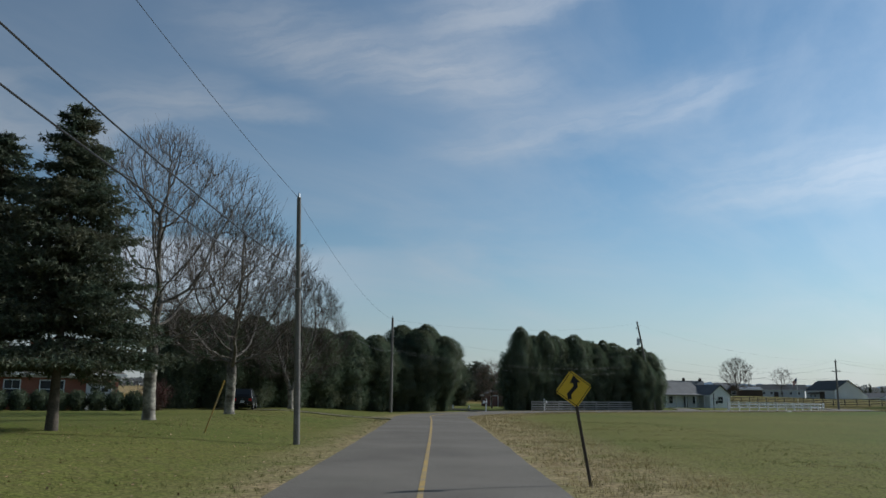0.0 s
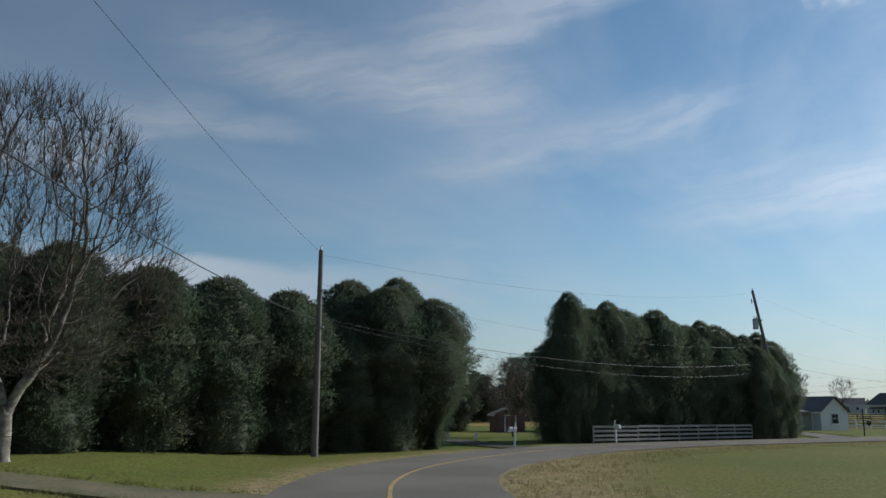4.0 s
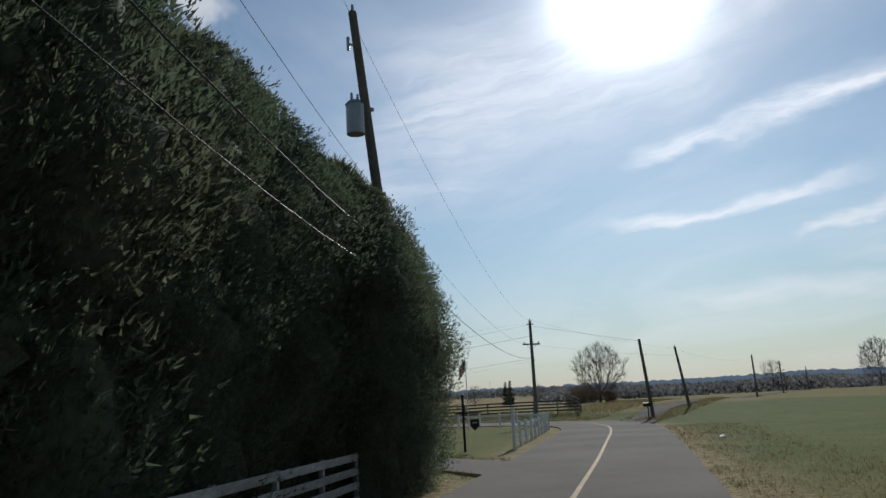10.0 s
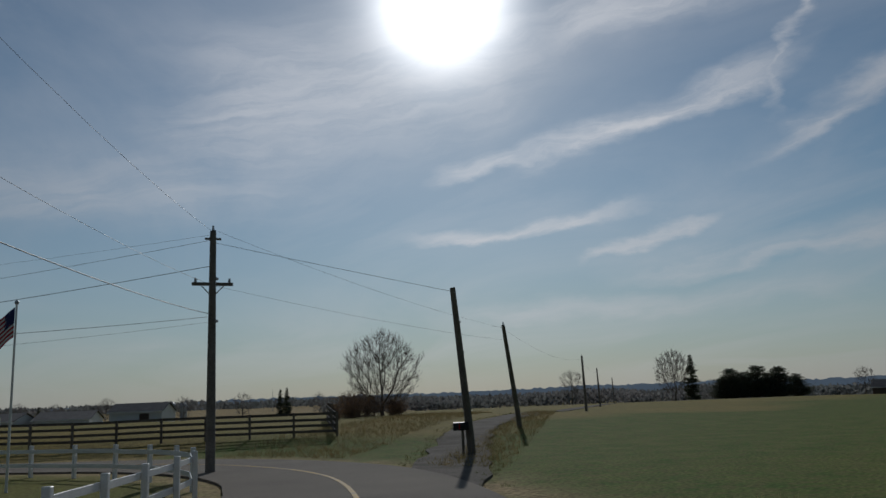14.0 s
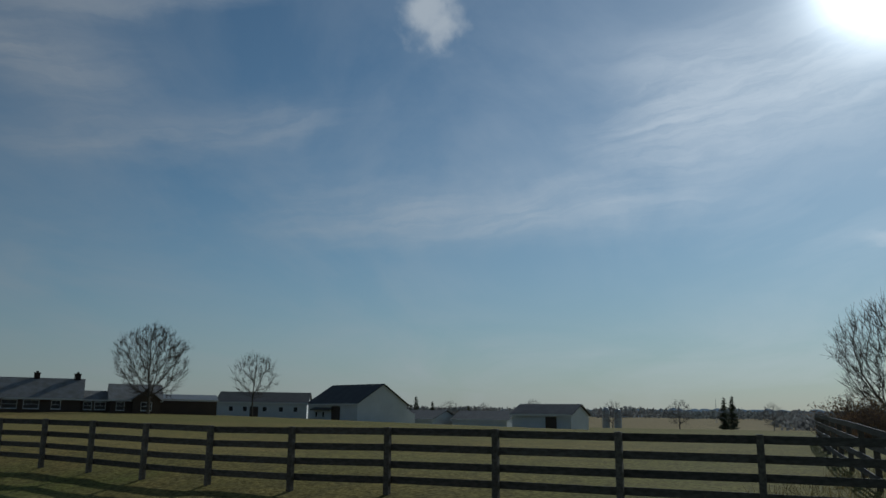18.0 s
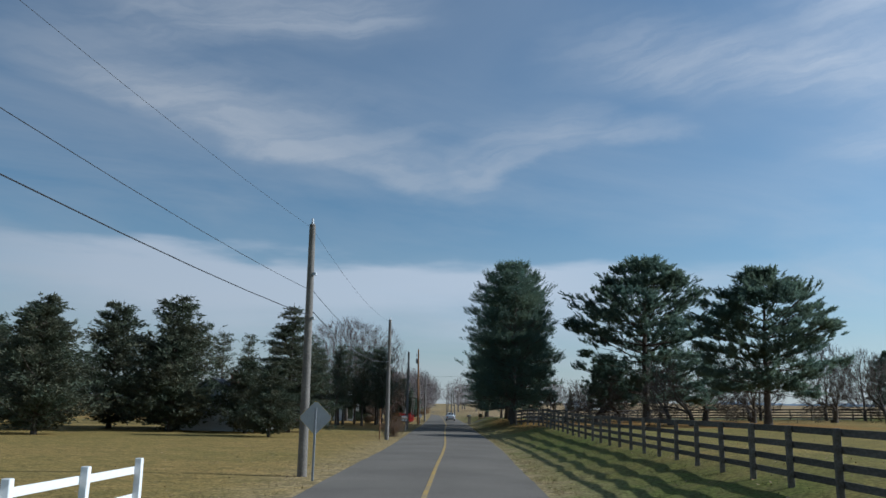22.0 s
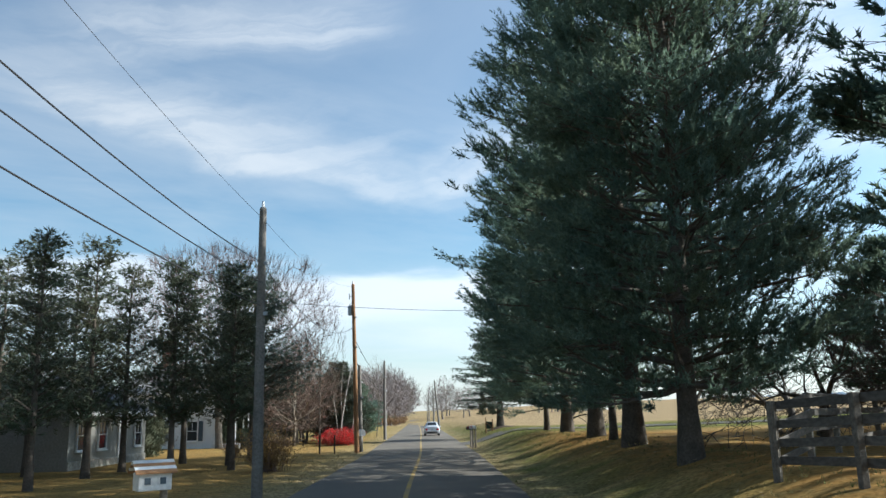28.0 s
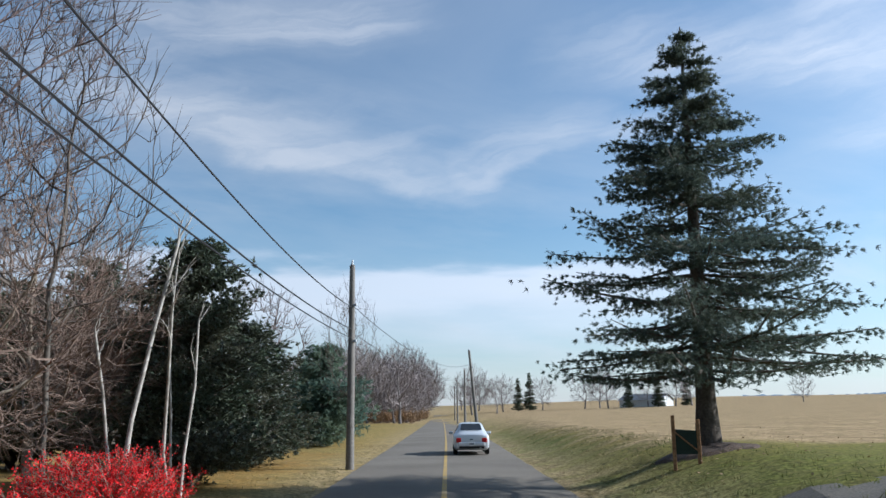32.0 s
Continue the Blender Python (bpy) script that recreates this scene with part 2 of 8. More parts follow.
    lk.new(pr.outputs[0], pm.inputs["Factor"]); lk.new(mix.outputs[2], pm.inputs[6]); pm.inputs[7].default_value = (10.5, 10.3, 10.2, 1)
    # thin haze scatters forward: the whole sky is brighter on the sun's side
    ward = nd.new("ShaderNodeMapRange"); ward.inputs[1].default_value = -0.5; ward.inputs[2].default_value = 0.95
    ward.inputs[3].default_value = 0.6; ward.inputs[4].default_value = 1.0
    lk.new(dot.outputs["Value"], ward.inputs[0])
    lit = nd.new("ShaderNodeVectorMath"); lit.operation = 'SCALE'
    lk.new(pm.outputs[2], lit.inputs[0]); lk.new(ward.outputs[0], lit.inputs["Scale"])
    gcol = nd.new("ShaderNodeVectorMath"); gcol.operation = 'SCALE'
    gcol.inputs[0].default_value = (1.0, 0.97, 0.92)
    lk.new(g2.outputs[0], gcol.inputs["Scale"])
    add = nd.new("ShaderNodeVectorMath"); add.operation = 'ADD'
    lk.new(lit.outputs[0], add.inputs[0]); lk.new(gcol.outputs[0], add.inputs[1])
    lk.new(add.outputs[0], bg.inputs["Color"])
    lk.new(bg.outputs[0], out.inputs[0])


build_sky()
sun = new("sun", bpy.data.lights.new("sun", 'SUN'))
sun.data.energy = 3.6
sun.data.angle = radians(0.6)
sun.data.color = (1.0, 0.95, 0.87)
sun.matrix_world = look(SUN * 300, (0, 0, 0))


# ---- materials ----
def material(name, colour, rough=0.8, vary=0.25, scale=3.0, bump=0.15, fine=40.0, tint=None, metal=0.0, per_object=0.0, per_island=0.0, sheen=0.0, through_light=0.0):
    """A surface with a broad and a fine variation of its base colour and a fine relief; tint: the colour of the worn or stained parts."""
    m = bpy.data.materials.new(name)
    m.use_nodes = True
    nt = m.node_tree
    nd, lk = nt.nodes, nt.links
    p = nd["Principled BSDF"]
    p.inputs["Roughness"].default_value = rough
    p.inputs["Metallic"].default_value = metal
    p.inputs["Specular IOR Level"].default_value = 0.3 if not through_light else 0.12
    tc = nd.new("ShaderNodeTexCoord")
    big = nd.new("ShaderNodeTexNoise"); big.inputs["Scale"].default_value = scale; big.inputs["Detail"].default_value = 4
    small = nd.new("ShaderNodeTexNoise"); small.inputs["Scale"].default_value = fine; small.inputs["Detail"].default_value = 3
    lk.new(tc.outputs["Object"], big.inputs["Vector"]); lk.new(tc.outputs["Object"], small.inputs["Vector"])
    ramp = nd.new("ShaderNodeMapRange"); ramp.inputs[1].default_value = 0.35; ramp.inputs[2].default_value = 0.65
    lk.new(big.outputs["Fac"], ramp.inputs[0])
    mix = nd.new("ShaderNodeMix"); mix.data_type = 'RGBA'
    mix.inputs[6].default_value = (*colour, 1)
    t = tint or tuple(c * (1 - vary) for c in colour)
    mix.inputs[7].default_value = (*t, 1)
    lk.new(ramp.outputs[0], mix.inputs["Factor"])
    hsv = nd.new("ShaderNodeHueSaturation")
    val = nd.new("ShaderNodeMapRange"); val.inputs[3].default_value = 1 - vary; val.inputs[4].default_value = 1 + vary
    val.inputs[1].default_value = 0.3; val.inputs[2].default_value = 0.7
    lk.new(small.outputs["Fac"], val.inputs[0])
    last = val.outputs[0]
    if per_object or per_island:
        src = nd.new("ShaderNodeObjectInfo").outputs["Random"] if per_object else nd.new("ShaderNodeNewGeometry").outputs["Random Per Island"]
        amount = per_object or per_island
        rr = nd.new("ShaderNodeMapRange"); rr.inputs[3].default_value = 1 - amount; rr.inputs[4].default_value = 1 + amount
        lk.new(src, rr.inputs[0])
        mu = nd.new("ShaderNodeMath"); mu.operation = 'MULTIPLY'
        lk.new(last, mu.inputs[0]); lk.new(rr.outputs[0], mu.inputs[1])
        last = mu.outputs[0]
    lk.new(last, hsv.inputs["Value"])
    lk.new(mix.outputs[2], hsv.inputs["Color"])
    lk.new(hsv.outputs[0], p.inputs["Base Color"])
    if bump:
        b = nd.new("ShaderNodeBump"); b.inputs["Strength"].default_value = bump; b.inputs["Distance"].default_value = 0.02
        lk.new(small.outputs["Fac"], b.inputs["Height"]); lk.new(b.outputs[0], p.inputs["Normal"])
    if through_light:
        tr = nd.new("ShaderNodeBsdfTranslucent"); lk.new(hsv.outputs[0], tr.inputs["Color"])
        ms = nd.new("ShaderNodeMixShader"); ms.inputs[0].default_value = through_light
        lk.new(p.outputs[0], ms.inputs[1]); lk.new(tr.outputs[0], ms.inputs[2])
        lk.new(ms.outputs[0], nd["Material Output"].inputs["Surface"])
    return m


ASPHALT = material("asphalt", (0.148, 0.13, 0.108), 0.95, 0.25, 0.22, 0.5, 35, tint=(0.19, 0.168, 0.138))
DIRT = material("bare_earth", (0.17, 0.138, 0.08), 0.98, 0.35, 0.6, 0.6, 14, tint=(0.1, 0.1, 0.045))
# driveway asphalt darkened and mottled in colour to imitate the pines' shadow
DRIVE_SHADED = material("pine_shaded_driveway", (0.1, 0.09, 0.077), 0.95, 0.35, 0.5, 0.5, 25, tint=(0.135, 0.118, 0.092))
ASPHALT.node_tree.nodes["Principled BSDF"].inputs["Specular IOR Level"].default_value = 0.1
GRAVEL = material("gravel_lane", (0.125, 0.112, 0.095), 0.98, 0.4, 0.7, 0.9, 11, tint=(0.07, 0.064, 0.052))
GRAVEL.node_tree.nodes["Principled BSDF"].inputs["Specular IOR Level"].default_value = 0.08
YELLOW_LINE = material("yellow_road_paint", (0.46, 0.29, 0.06), 0.8, 0.25, 1.6, 0.1, 30, tint=(0.27, 0.21, 0.12))
POLE_WOOD = material("weathered_pole", (0.195, 0.178, 0.157), 0.9, 0.25, 1.5, 0.4, 18)
POLE_BROWN = material("treated_brown_pole", (0.3, 0.16, 0.075), 0.85, 0.3, 1.2, 0.4, 14)
METAL_GREY = material("galvanised_metal", (0.42, 0.43, 0.44), 0.45, 0.12, 3, 0.05, 30, metal=0.6)
CABLE = material("cable_black", (0.03, 0.03, 0.032), 0.6, 0.1, 2, 0)
DARK_WOOD = material("dark_fence_boards", (0.085, 0.075, 0.063), 0.85, 0.3, 1.0, 0.3, 20, tint=(0.115, 0.1, 0.082), per_object=0.25)
POST_WOOD = material("grey_fence_post", (0.165, 0.142, 0.113), 0.9, 0.3, 2, 0.3, 20, per_object=0.2)
WHITE_VINYL = material("white_vinyl", (0.78, 0.78, 0.77), 0.4, 0.05, 1.2, 0.02, 20)
WHITE_BOARD = material("white_painted_board", (0.6, 0.6, 0.58), 0.7, 0.12, 1.0, 0.1, 20, per_object=0.1)
GREY_BOARD = material("weathered_whitewash", (0.36, 0.35, 0.33), 0.85, 0.22, 1.4, 0.2, 16, tint=(0.24, 0.225, 0.2), per_object=0.18)
WHITE_PAINT = material("white_paint", (0.75, 0.75, 0.73), 0.6, 0.07, 0.8, 0.05, 20)
SIDING = material("white_siding", (0.7, 0.71, 0.7), 0.65, 0.08, 0.5, 0.1, 12)
GREY_SIDING = material("grey_gable_siding", (0.3, 0.29, 0.26), 0.8, 0.15, 0.8, 0.15, 10)
STONE_WALL = material("field_stone", (0.34, 0.31, 0.26), 0.9, 0.3, 1.5, 0.5, 9, per_object=0.3)
TAN_SIDING = material("tan_siding", (0.36, 0.29, 0.2), 0.8, 0.12, 0.7, 0.12, 10)
BRICK = material("red_brick", (0.32, 0.13, 0.085), 0.9, 0.2, 0.8, 0.3, 14)
BROWN_SIDING = material("dark_brown_siding", (0.1, 0.075, 0.058), 0.8, 0.15, 0.6, 0.1, 12)
SHINGLE = material("grey_shingle", (0.15, 0.145, 0.14), 0.9, 0.2, 0.7, 0.3, 18)
SHINGLE_DARK = material("dark_shingle", (0.1, 0.098, 0.095), 0.9, 0.2, 0.7, 0.3, 18)
METAL_ROOF = material("dull_metal_roof", (0.2, 0.21, 0.215), 0.55, 0.12, 0.6, 0.1, 10)
SOOT_BRICK = material("dark_sooty_brick", (0.07, 0.05, 0.042), 0.9, 0.3, 2, 0.3, 20)
SHINGLE_BROWN = material("brown_shingle", (0.16, 0.135, 0.115), 0.9, 0.25, 0.7, 0.3, 18)
LEAF_PURPLE = material("dark_purple_leaves", (0.085, 0.035, 0.035), 0.8, 0.3, 1, 0, 6, per_island=0.35, through_light=0.3)
HIP_ROOF = material("weathered_grey_roof", (0.27, 0.265, 0.25), 0.75, 0.25, 0.9, 0.2, 14, tint=(0.2, 0.185, 0.16))
RED_BARN = material("red_painted_boards", (0.2, 0.05, 0.04), 0.8, 0.2, 1.0, 0.1, 14)
SHUTTER = material("blue_grey_shutter", (0.075, 0.1, 0.12), 0.7, 0.1, 2, 0.05, 20)
SIGN_YELLOW = material("yellow_sign_face", (0.72, 0.47, 0.03), 0.45, 0.05, 3, 0.02, 30)
SIGN_BLACK = material("black_sign_print", (0.012, 0.012, 0.012), 0.5, 0.05, 3, 0.0)
STEEL = material("sign_steel", (0.3, 0.31, 0.32), 0.5, 0.12, 3, 0.05, 30, metal=0.5)
BARK = material("brown_bark", (0.105, 0.085, 0.066), 0.95, 0.3, 2.5, 0.6, 14, per_object=0.12)
BARK_GREY = material("grey_bark", (0.13, 0.112, 0.092), 0.95, 0.3, 2.0, 0.5, 14, per_object=0.12)
SYCAMORE = material("sycamore_bark", (0.33, 0.3, 0.245), 0.85, 0.35, 1.6, 0.3, 6, tint=(0.085, 0.07, 0.054))
SYC_LIMB = material("sycamore_limb_bark", (0.17, 0.15, 0.125), 0.9, 0.3, 1.8, 0.3, 8, tint=(0.08, 0.068, 0.054))
TWIG = material("twig", (0.105, 0.085, 0.068), 0.9, 0.2, 2, 0)
TWIG_RED = material("reddish_twig", (0.205, 0.145, 0.112), 0.9, 0.2, 2, 0)
GLOSSY_LEAF = material("glossy_evergreen_leaves", (0.06, 0.082, 0.052), 0.32, 0.3, 0.6, 0, 6, tint=(0.1, 0.1, 0.07), per_island=0.4, through_light=0.2)
# distance haze is painted into the paler grey of far bark and twigs
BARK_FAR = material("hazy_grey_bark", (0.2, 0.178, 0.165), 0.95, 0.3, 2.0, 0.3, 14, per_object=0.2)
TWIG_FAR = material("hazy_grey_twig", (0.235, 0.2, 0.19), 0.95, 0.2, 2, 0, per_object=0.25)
TWIG_BUD = material("budding_twig", (0.17, 0.125, 0.115), 0.9, 0.2, 2, 0)
BARK_PALE = material("pale_fawn_bark", (0.27, 0.225, 0.17), 0.9, 0.35, 2.0, 0.4, 10, tint=(0.13, 0.105, 0.08))
BIRCH = material("pale_birch_bark", (0.42, 0.39, 0.34), 0.8, 0.2, 3, 0.2, 10, tint=(0.2, 0.18, 0.15))
THUJA = material("arborvitae_foliage", (0.092, 0.128, 0.08), 0.75, 0.3, 0.35, 0, 6, tint=(0.118, 0.128, 0.078), per_island=0.22, through_light=0.55)
SPRUCE_BLUE = material("blue_spruce_needles", (0.09, 0.12, 0.1), 0.6, 0.25, 0.5, 0, 6, tint=(0.105, 0.12, 0.085), per_island=0.25, through_light=0.35)
THUJA_IN = material("arborvitae_inner_twigs", (0.085, 0.095, 0.06), 0.95, 0.3, 1.5, 0.3, 8)
PINE = material("pine_needles", (0.115, 0.175, 0.14), 0.45, 0.25, 0.4, 0, 6, tint=(0.145, 0.185, 0.12), per_island=0.25, through_light=0.66)
SPRUCE = material("spruce_needles", (0.075, 0.1, 0.066), 0.7, 0.25, 0.5, 0, 6, tint=(0.11, 0.108, 0.068), per_island=0.28, through_light=0.25)
LEAF_GOLD = material("golden_dry_leaves", (0.4, 0.26, 0.1), 0.85, 0.3, 1, 0, 6, per_island=0.3, through_light=0.4)
POST_BROWN = material("brown_sign_post", (0.075, 0.058, 0.045), 0.8, 0.3, 6, 0.2, 30)
SHED_RED = material("dull_red_boards", (0.17, 0.09, 0.08), 0.85, 0.25, 1.0, 0.1, 14)
LEAF_TAN = material("dry_tan_leaves", (0.3, 0.19, 0.1), 0.85, 0.3, 1, 0, 6, per_island=0.35, through_light=0.3)
BERRY = material("red_berries", (0.72, 0.03, 0.032), 0.45, 0.25, 2, 0, 10, per_island=0.3, through_light=0.15)
LEAF_FALLEN = material("fallen_brown_leaves", (0.26, 0.16, 0.08), 0.9, 0.3, 1, 0, 6, tint=(0.36, 0.26, 0.15), per_island=0.4)
GLASS = material("dark_window_glass", (0.03, 0.035, 0.04), 0.08, 0.05, 2, 0)
GRASS = material("grass_blades", (0.1, 0.125, 0.035), 0.8, 0.25, 0.4, 0, 4, tint=(0.2, 0.165, 0.07), per_island=0.35, through_light=0.3)
GRASS_DRY = material("dry_grass_blades", (0.33, 0.255, 0.125), 0.85, 0.25, 0.5, 0, 4, tint=(0.2, 0.17, 0.075), per_island=0.35, through_light=0.3)


# ---- helpers ----
def mesh_object(name, verts, faces, mat, parent=None, label="", smooth=False):
    """faces: an array of quads or of triangles."""
    verts = np.asarray(verts, dtype=np.float32)
    faces = np.asarray(faces, dtype=np.int32)
    me = bpy.data.meshes.new(name)
    me.vertices.add(len(verts))
    me.vertices.foreach_set("co", verts.ravel())
    k = faces.shape[1]
    me.loops.add(faces.size)
    me.loops.foreach_set("vertex_index", faces.ravel())
    me.polygons.add(len(faces))
    me.polygons.foreach_set("loop_start", np.arange(0, faces.size, k, dtype=np.int32))
    me.polygons.foreach_set("loop_total", np.full(len(faces), k, dtype=np.int32))
    me.polygons.foreach_set("use_smooth", np.full(len(faces), bool(smooth)))
    me.update()
    me.validate()
    me.materials.append(mat)
    ob = new(name, me)
    if parent:
        ob.parent = parent
    if label:
        ob["label"] = label
    return ob


def part(name, bm, mat, parent, label=""):
    me = bpy.data.meshes.new(name)
    bm.to_mesh(me)
    bm.free()
    me.materials.append(mat)
    ob = new(name, me)
    ob.parent = parent
    if label:
        ob["label"] = label
    return ob


def thing(name, at, label, category, group="", kind="", turn=0.0):
    e = new(name)
    e.empty_display_size = 0.2
    e.matrix_world = pose(at[0], at[1], at[2], 0, 0, turn)
    return tagged(e, label, category, group, kind)


def add_box(bm, centre, size, turn=0.0, bevel=0.0, tilt=None):
    m = Matrix.Translation(centre) @ Matrix.Rotation(turn, 4, 'Z')
    if tilt is not None:
        m = m @ tilt
    m = m @ Matrix.Diagonal((*size, 1))
    g = bmesh.ops.create_cube(bm, size=1.0, matrix=m)
    if bevel:
        es = list({e for v in g["verts"] for e in v.link_edges})
        bmesh.ops.bevel(bm, geom=es, offset=bevel, segments=1, affect='EDGES')
    return g


def box_bm(centre, size, bevel=0.0, turn=0.0):
    bm = bmesh.new()
    add_box(bm, centre, size, turn, bevel)
    return bm


def prism_bm(outline, depth, axis='Y', at=0.0):
    """A flat outline of (a, z) pairs pushed through along y (or x) by depth, from at."""
    bm = bmesh.new()
    def v(a, z, d):
        return bm.verts.new((a, d, z) if axis == 'Y' else (d, a, z))
    f0 = [v(a, z, at) for a, z in outline]
    f1 = [v(a, z, at + depth) for a, z in outline]
    bm.faces.new(f0)
    bm.faces.new(list(reversed(f1)))
    n = len(outline)
    for i in range(n):
        j = (i + 1) % n
        bm.faces.new((f0[j], f0[i], f1[i], f1[j]))
    bmesh.ops.recalc_face_normals(bm, faces=bm.faces)
    return bm


def tubes(p0, p1, r0, r1, sides=5):
    """Vertices and quads of tapered tubes, one for each row."""
    p0, p1 = np.asarray(p0, float), np.asarray(p1, float)
    r0, r1 = np.asarray(r0, float), np.asarray(r1, float)
    d = p1 - p0
    d /= np.maximum(np.linalg.norm(d, axis=1, keepdims=True), 1e-9)
    ref = np.where(np.abs(d[:, 2:3]) > 0.9, np.array([[1.0, 0, 0]]), np.array([[0, 0, 1.0]]))
    u = np.cross(d, ref)
    u /= np.linalg.norm(u, axis=1, keepdims=True)
    w = np.cross(d, u)
    a = np.linspace(0, 2 * np.pi, sides, endpoint=False)
    ring = u[:, None] * np.cos(a)[None, :, None] + w[:, None] * np.sin(a)[None, :, None]
    low = p0[:, None] + ring * r0[:, None, None]
    high = p1[:, None] + ring * r1[:, None, None]
    verts = np.concatenate([low, high], 1).reshape(-1, 3)
    base = np.arange(len(p0))[:, None] * 2 * sides
    i = np.arange(sides)
    j = (i + 1) % sides
    quads = np.stack([base + i, base + j, base + j + sides, base + i + sides], -1).reshape(-1, 4)
    return verts, quads


def bent_tube(points, radii, sides=8):
    """One connected tube through the points."""
    p = np.asarray(points, float)
    r = np.broadcast_to(np.asarray(radii, float), len(p))
    d = np.gradient(p, axis=0)
    d /= np.linalg.norm(d, axis=1, keepdims=True)
    ref = np.array([0, 0, 1.0]) if abs(d[0, 2]) < 0.9 else np.array([1.0, 0, 0])
    u = np.cross(d, ref)
    u /= np.linalg.norm(u, axis=1, keepdims=True)
    w = np.cross(d, u)
    a = np.linspace(0, 2 * np.pi, sides, endpoint=False)
    v = p[:, None] + (u[:, None] * np.cos(a)[None, :, None] + w[:, None] * np.sin(a)[None, :, None]) * r[:, None, None]
    k, i = np.meshgrid(np.arange(len(p) - 1), np.arange(sides), indexing="ij")
    j = (i + 1) % sides
    q = np.stack([k * sides + i, k * sides + j, (k + 1) * sides + j, (k + 1) * sides + i], -1).reshape(-1, 4)
    return v.reshape(-1, 3), q


def blades(centres, along, across, length, width):
    """Lozenge-shaped sprays: quads at the centres, along and across two directions."""
    c = np.asarray(centres, float)
    a = along / np.maximum(np.linalg.norm(along, axis=1, keepdims=True), 1e-9)
    b = np.cross(a, across)
    b /= np.maximum(np.linalg.norm(b, axis=1, keepdims=True), 1e-9)
    L, W = np.broadcast_to(length, len(c))[:, None], np.broadcast_to(width, len(c))[:, None]
    v = np.stack([c, c + a * L * 0.45 + b * W * 0.5, c + a * L, c + a * L * 0.45 - b * W * 0.5], 1).reshape(-1, 3)
    f = np.arange(len(c) * 4).reshape(-1, 4)
    return v, f


def ground_height(x, y):
    """The lie of the land: level along the road, with a low bank beside it and a slow rise to the north-east."""
    x, y = np.asarray(x, float), np.asarray(y, float)
    def step(a, b, v):
        k = np.clip((v - a) / (b - a), 0, 1)
        return k * k * (3 - 2 * k)
    s = (x - 33.0) * 0.866 + (y - 237.8) * 0.5
    north = step(150, 190, y)
    east = np.clip((x - 70) / 70, 0, 1)
    end = np.clip((y - 285) / 15, 0, 1)
    reach = 8 - 3.2 * np.clip((y - 235) / 30, 0, 1) - end
    z = north * (1.1 * step(0.4 - end, reach, s) * (1 - 0.5 * east) + np.clip(0.026 * (s - 10), 0, 4.5) * (1 - east))
    west = -((x + 0.2) + (y - 25.8) * 0.075) - 3.2
    z += 0.55 * step(1.5, 11, west) * (1 - step(100, 125, y))
    z -= 5.0 * step(190, 620, np.hypot(x - 60, y - 160)) * step(-0.25, 0.25, (x - 60) * 0.82 + (y - 160) * 0.57 - 0.62 * np.hypot(x - 60, y - 160)) * (1 - 0.8 * step(330, 420, y - 0.4 * x))
    far = np.hypot(x - 20, y - 180)
    z += step(300, 900, far) * np.where(y > 330, 7.0, 1.5)
    return z


def needles(centres, along, across, length, width):
    """Thin needles: triangles with the base at the centre and the point along."""
    c = np.asarray(centres, float)
    a = along / np.maximum(np.linalg.norm(along, axis=1, keepdims=True), 1e-9)
    b = np.cross(a, across)
    b /= np.maximum(np.linalg.norm(b, axis=1, keepdims=True), 1e-9)
    L, W = np.broadcast_to(length, len(c))[:, None], np.broadcast_to(width, len(c))[:, None]
    v = np.stack([c + b * W * 0.5, c - b * W * 0.5, c + a * L], 1).reshape(-1, 3)
    return v, np.arange(len(c) * 3).reshape(-1, 3)


def ground_z(x, y):
    return float(ground_height(x, y))


# ---- land and road ----
def smooth_line(points, step=1.5):
    p = np.array(points, float)
    ext = np.vstack([2 * p[0] - p[1], p, 2 * p[-1] - p[-2]])
    out = []
    for i in range(1, len(ext) - 2):
        a, b, c, d = ext[i - 1:i + 3]
        n = max(2, int(np.linalg.norm(c - b) / step))
        for t in np.linspace(0, 1, n, endpoint=False):
            out.append(0.5 * (2 * b + (c - a) * t + (2 * a - 5 * b + 4 * c - d) * t * t + (3 * b - a - 3 * c + d) * t ** 3))
    out.append(p[-1])
    return np.array(out)


def line_normals(line):
    d = np.gradient(line, axis=0)
    d /= np.linalg.norm(d, axis=1, keepdims=True)
    return np.stack([d[:, 1], -d[:, 0]], 1)


ROAD = smooth_line([(13.7, -160), (6.2, -60), (1.7, 0), (-0.2, 25.8), (-2.2, 52.5), (-4.0, 75), (-4.8, 84), (-4.2, 91), (-2.0, 98.4),
                    (2.3, 107.2), (8.9, 115.2), (16.2, 121.2), (24.5, 127.1), (32.4, 132.7), (40.8, 138.8), (50.1, 145.6), (57.0, 151.2), (62.3, 157.2),
                    (64.9, 163.4), (65.3, 169.6), (63.4, 176.4), (59.5, 183.7), (54.9, 191.8), (45.2, 209.1), (40.2, 218), (30.2, 235.8), (10.8, 269),
                    (-1.7, 290.7), (-15.2, 313.4), (-40, 355), (-90, 438), (-170, 570), (-320, 818)])
ROAD_RIGHT = line_normals(ROAD)
ROAD_Z = 0.035


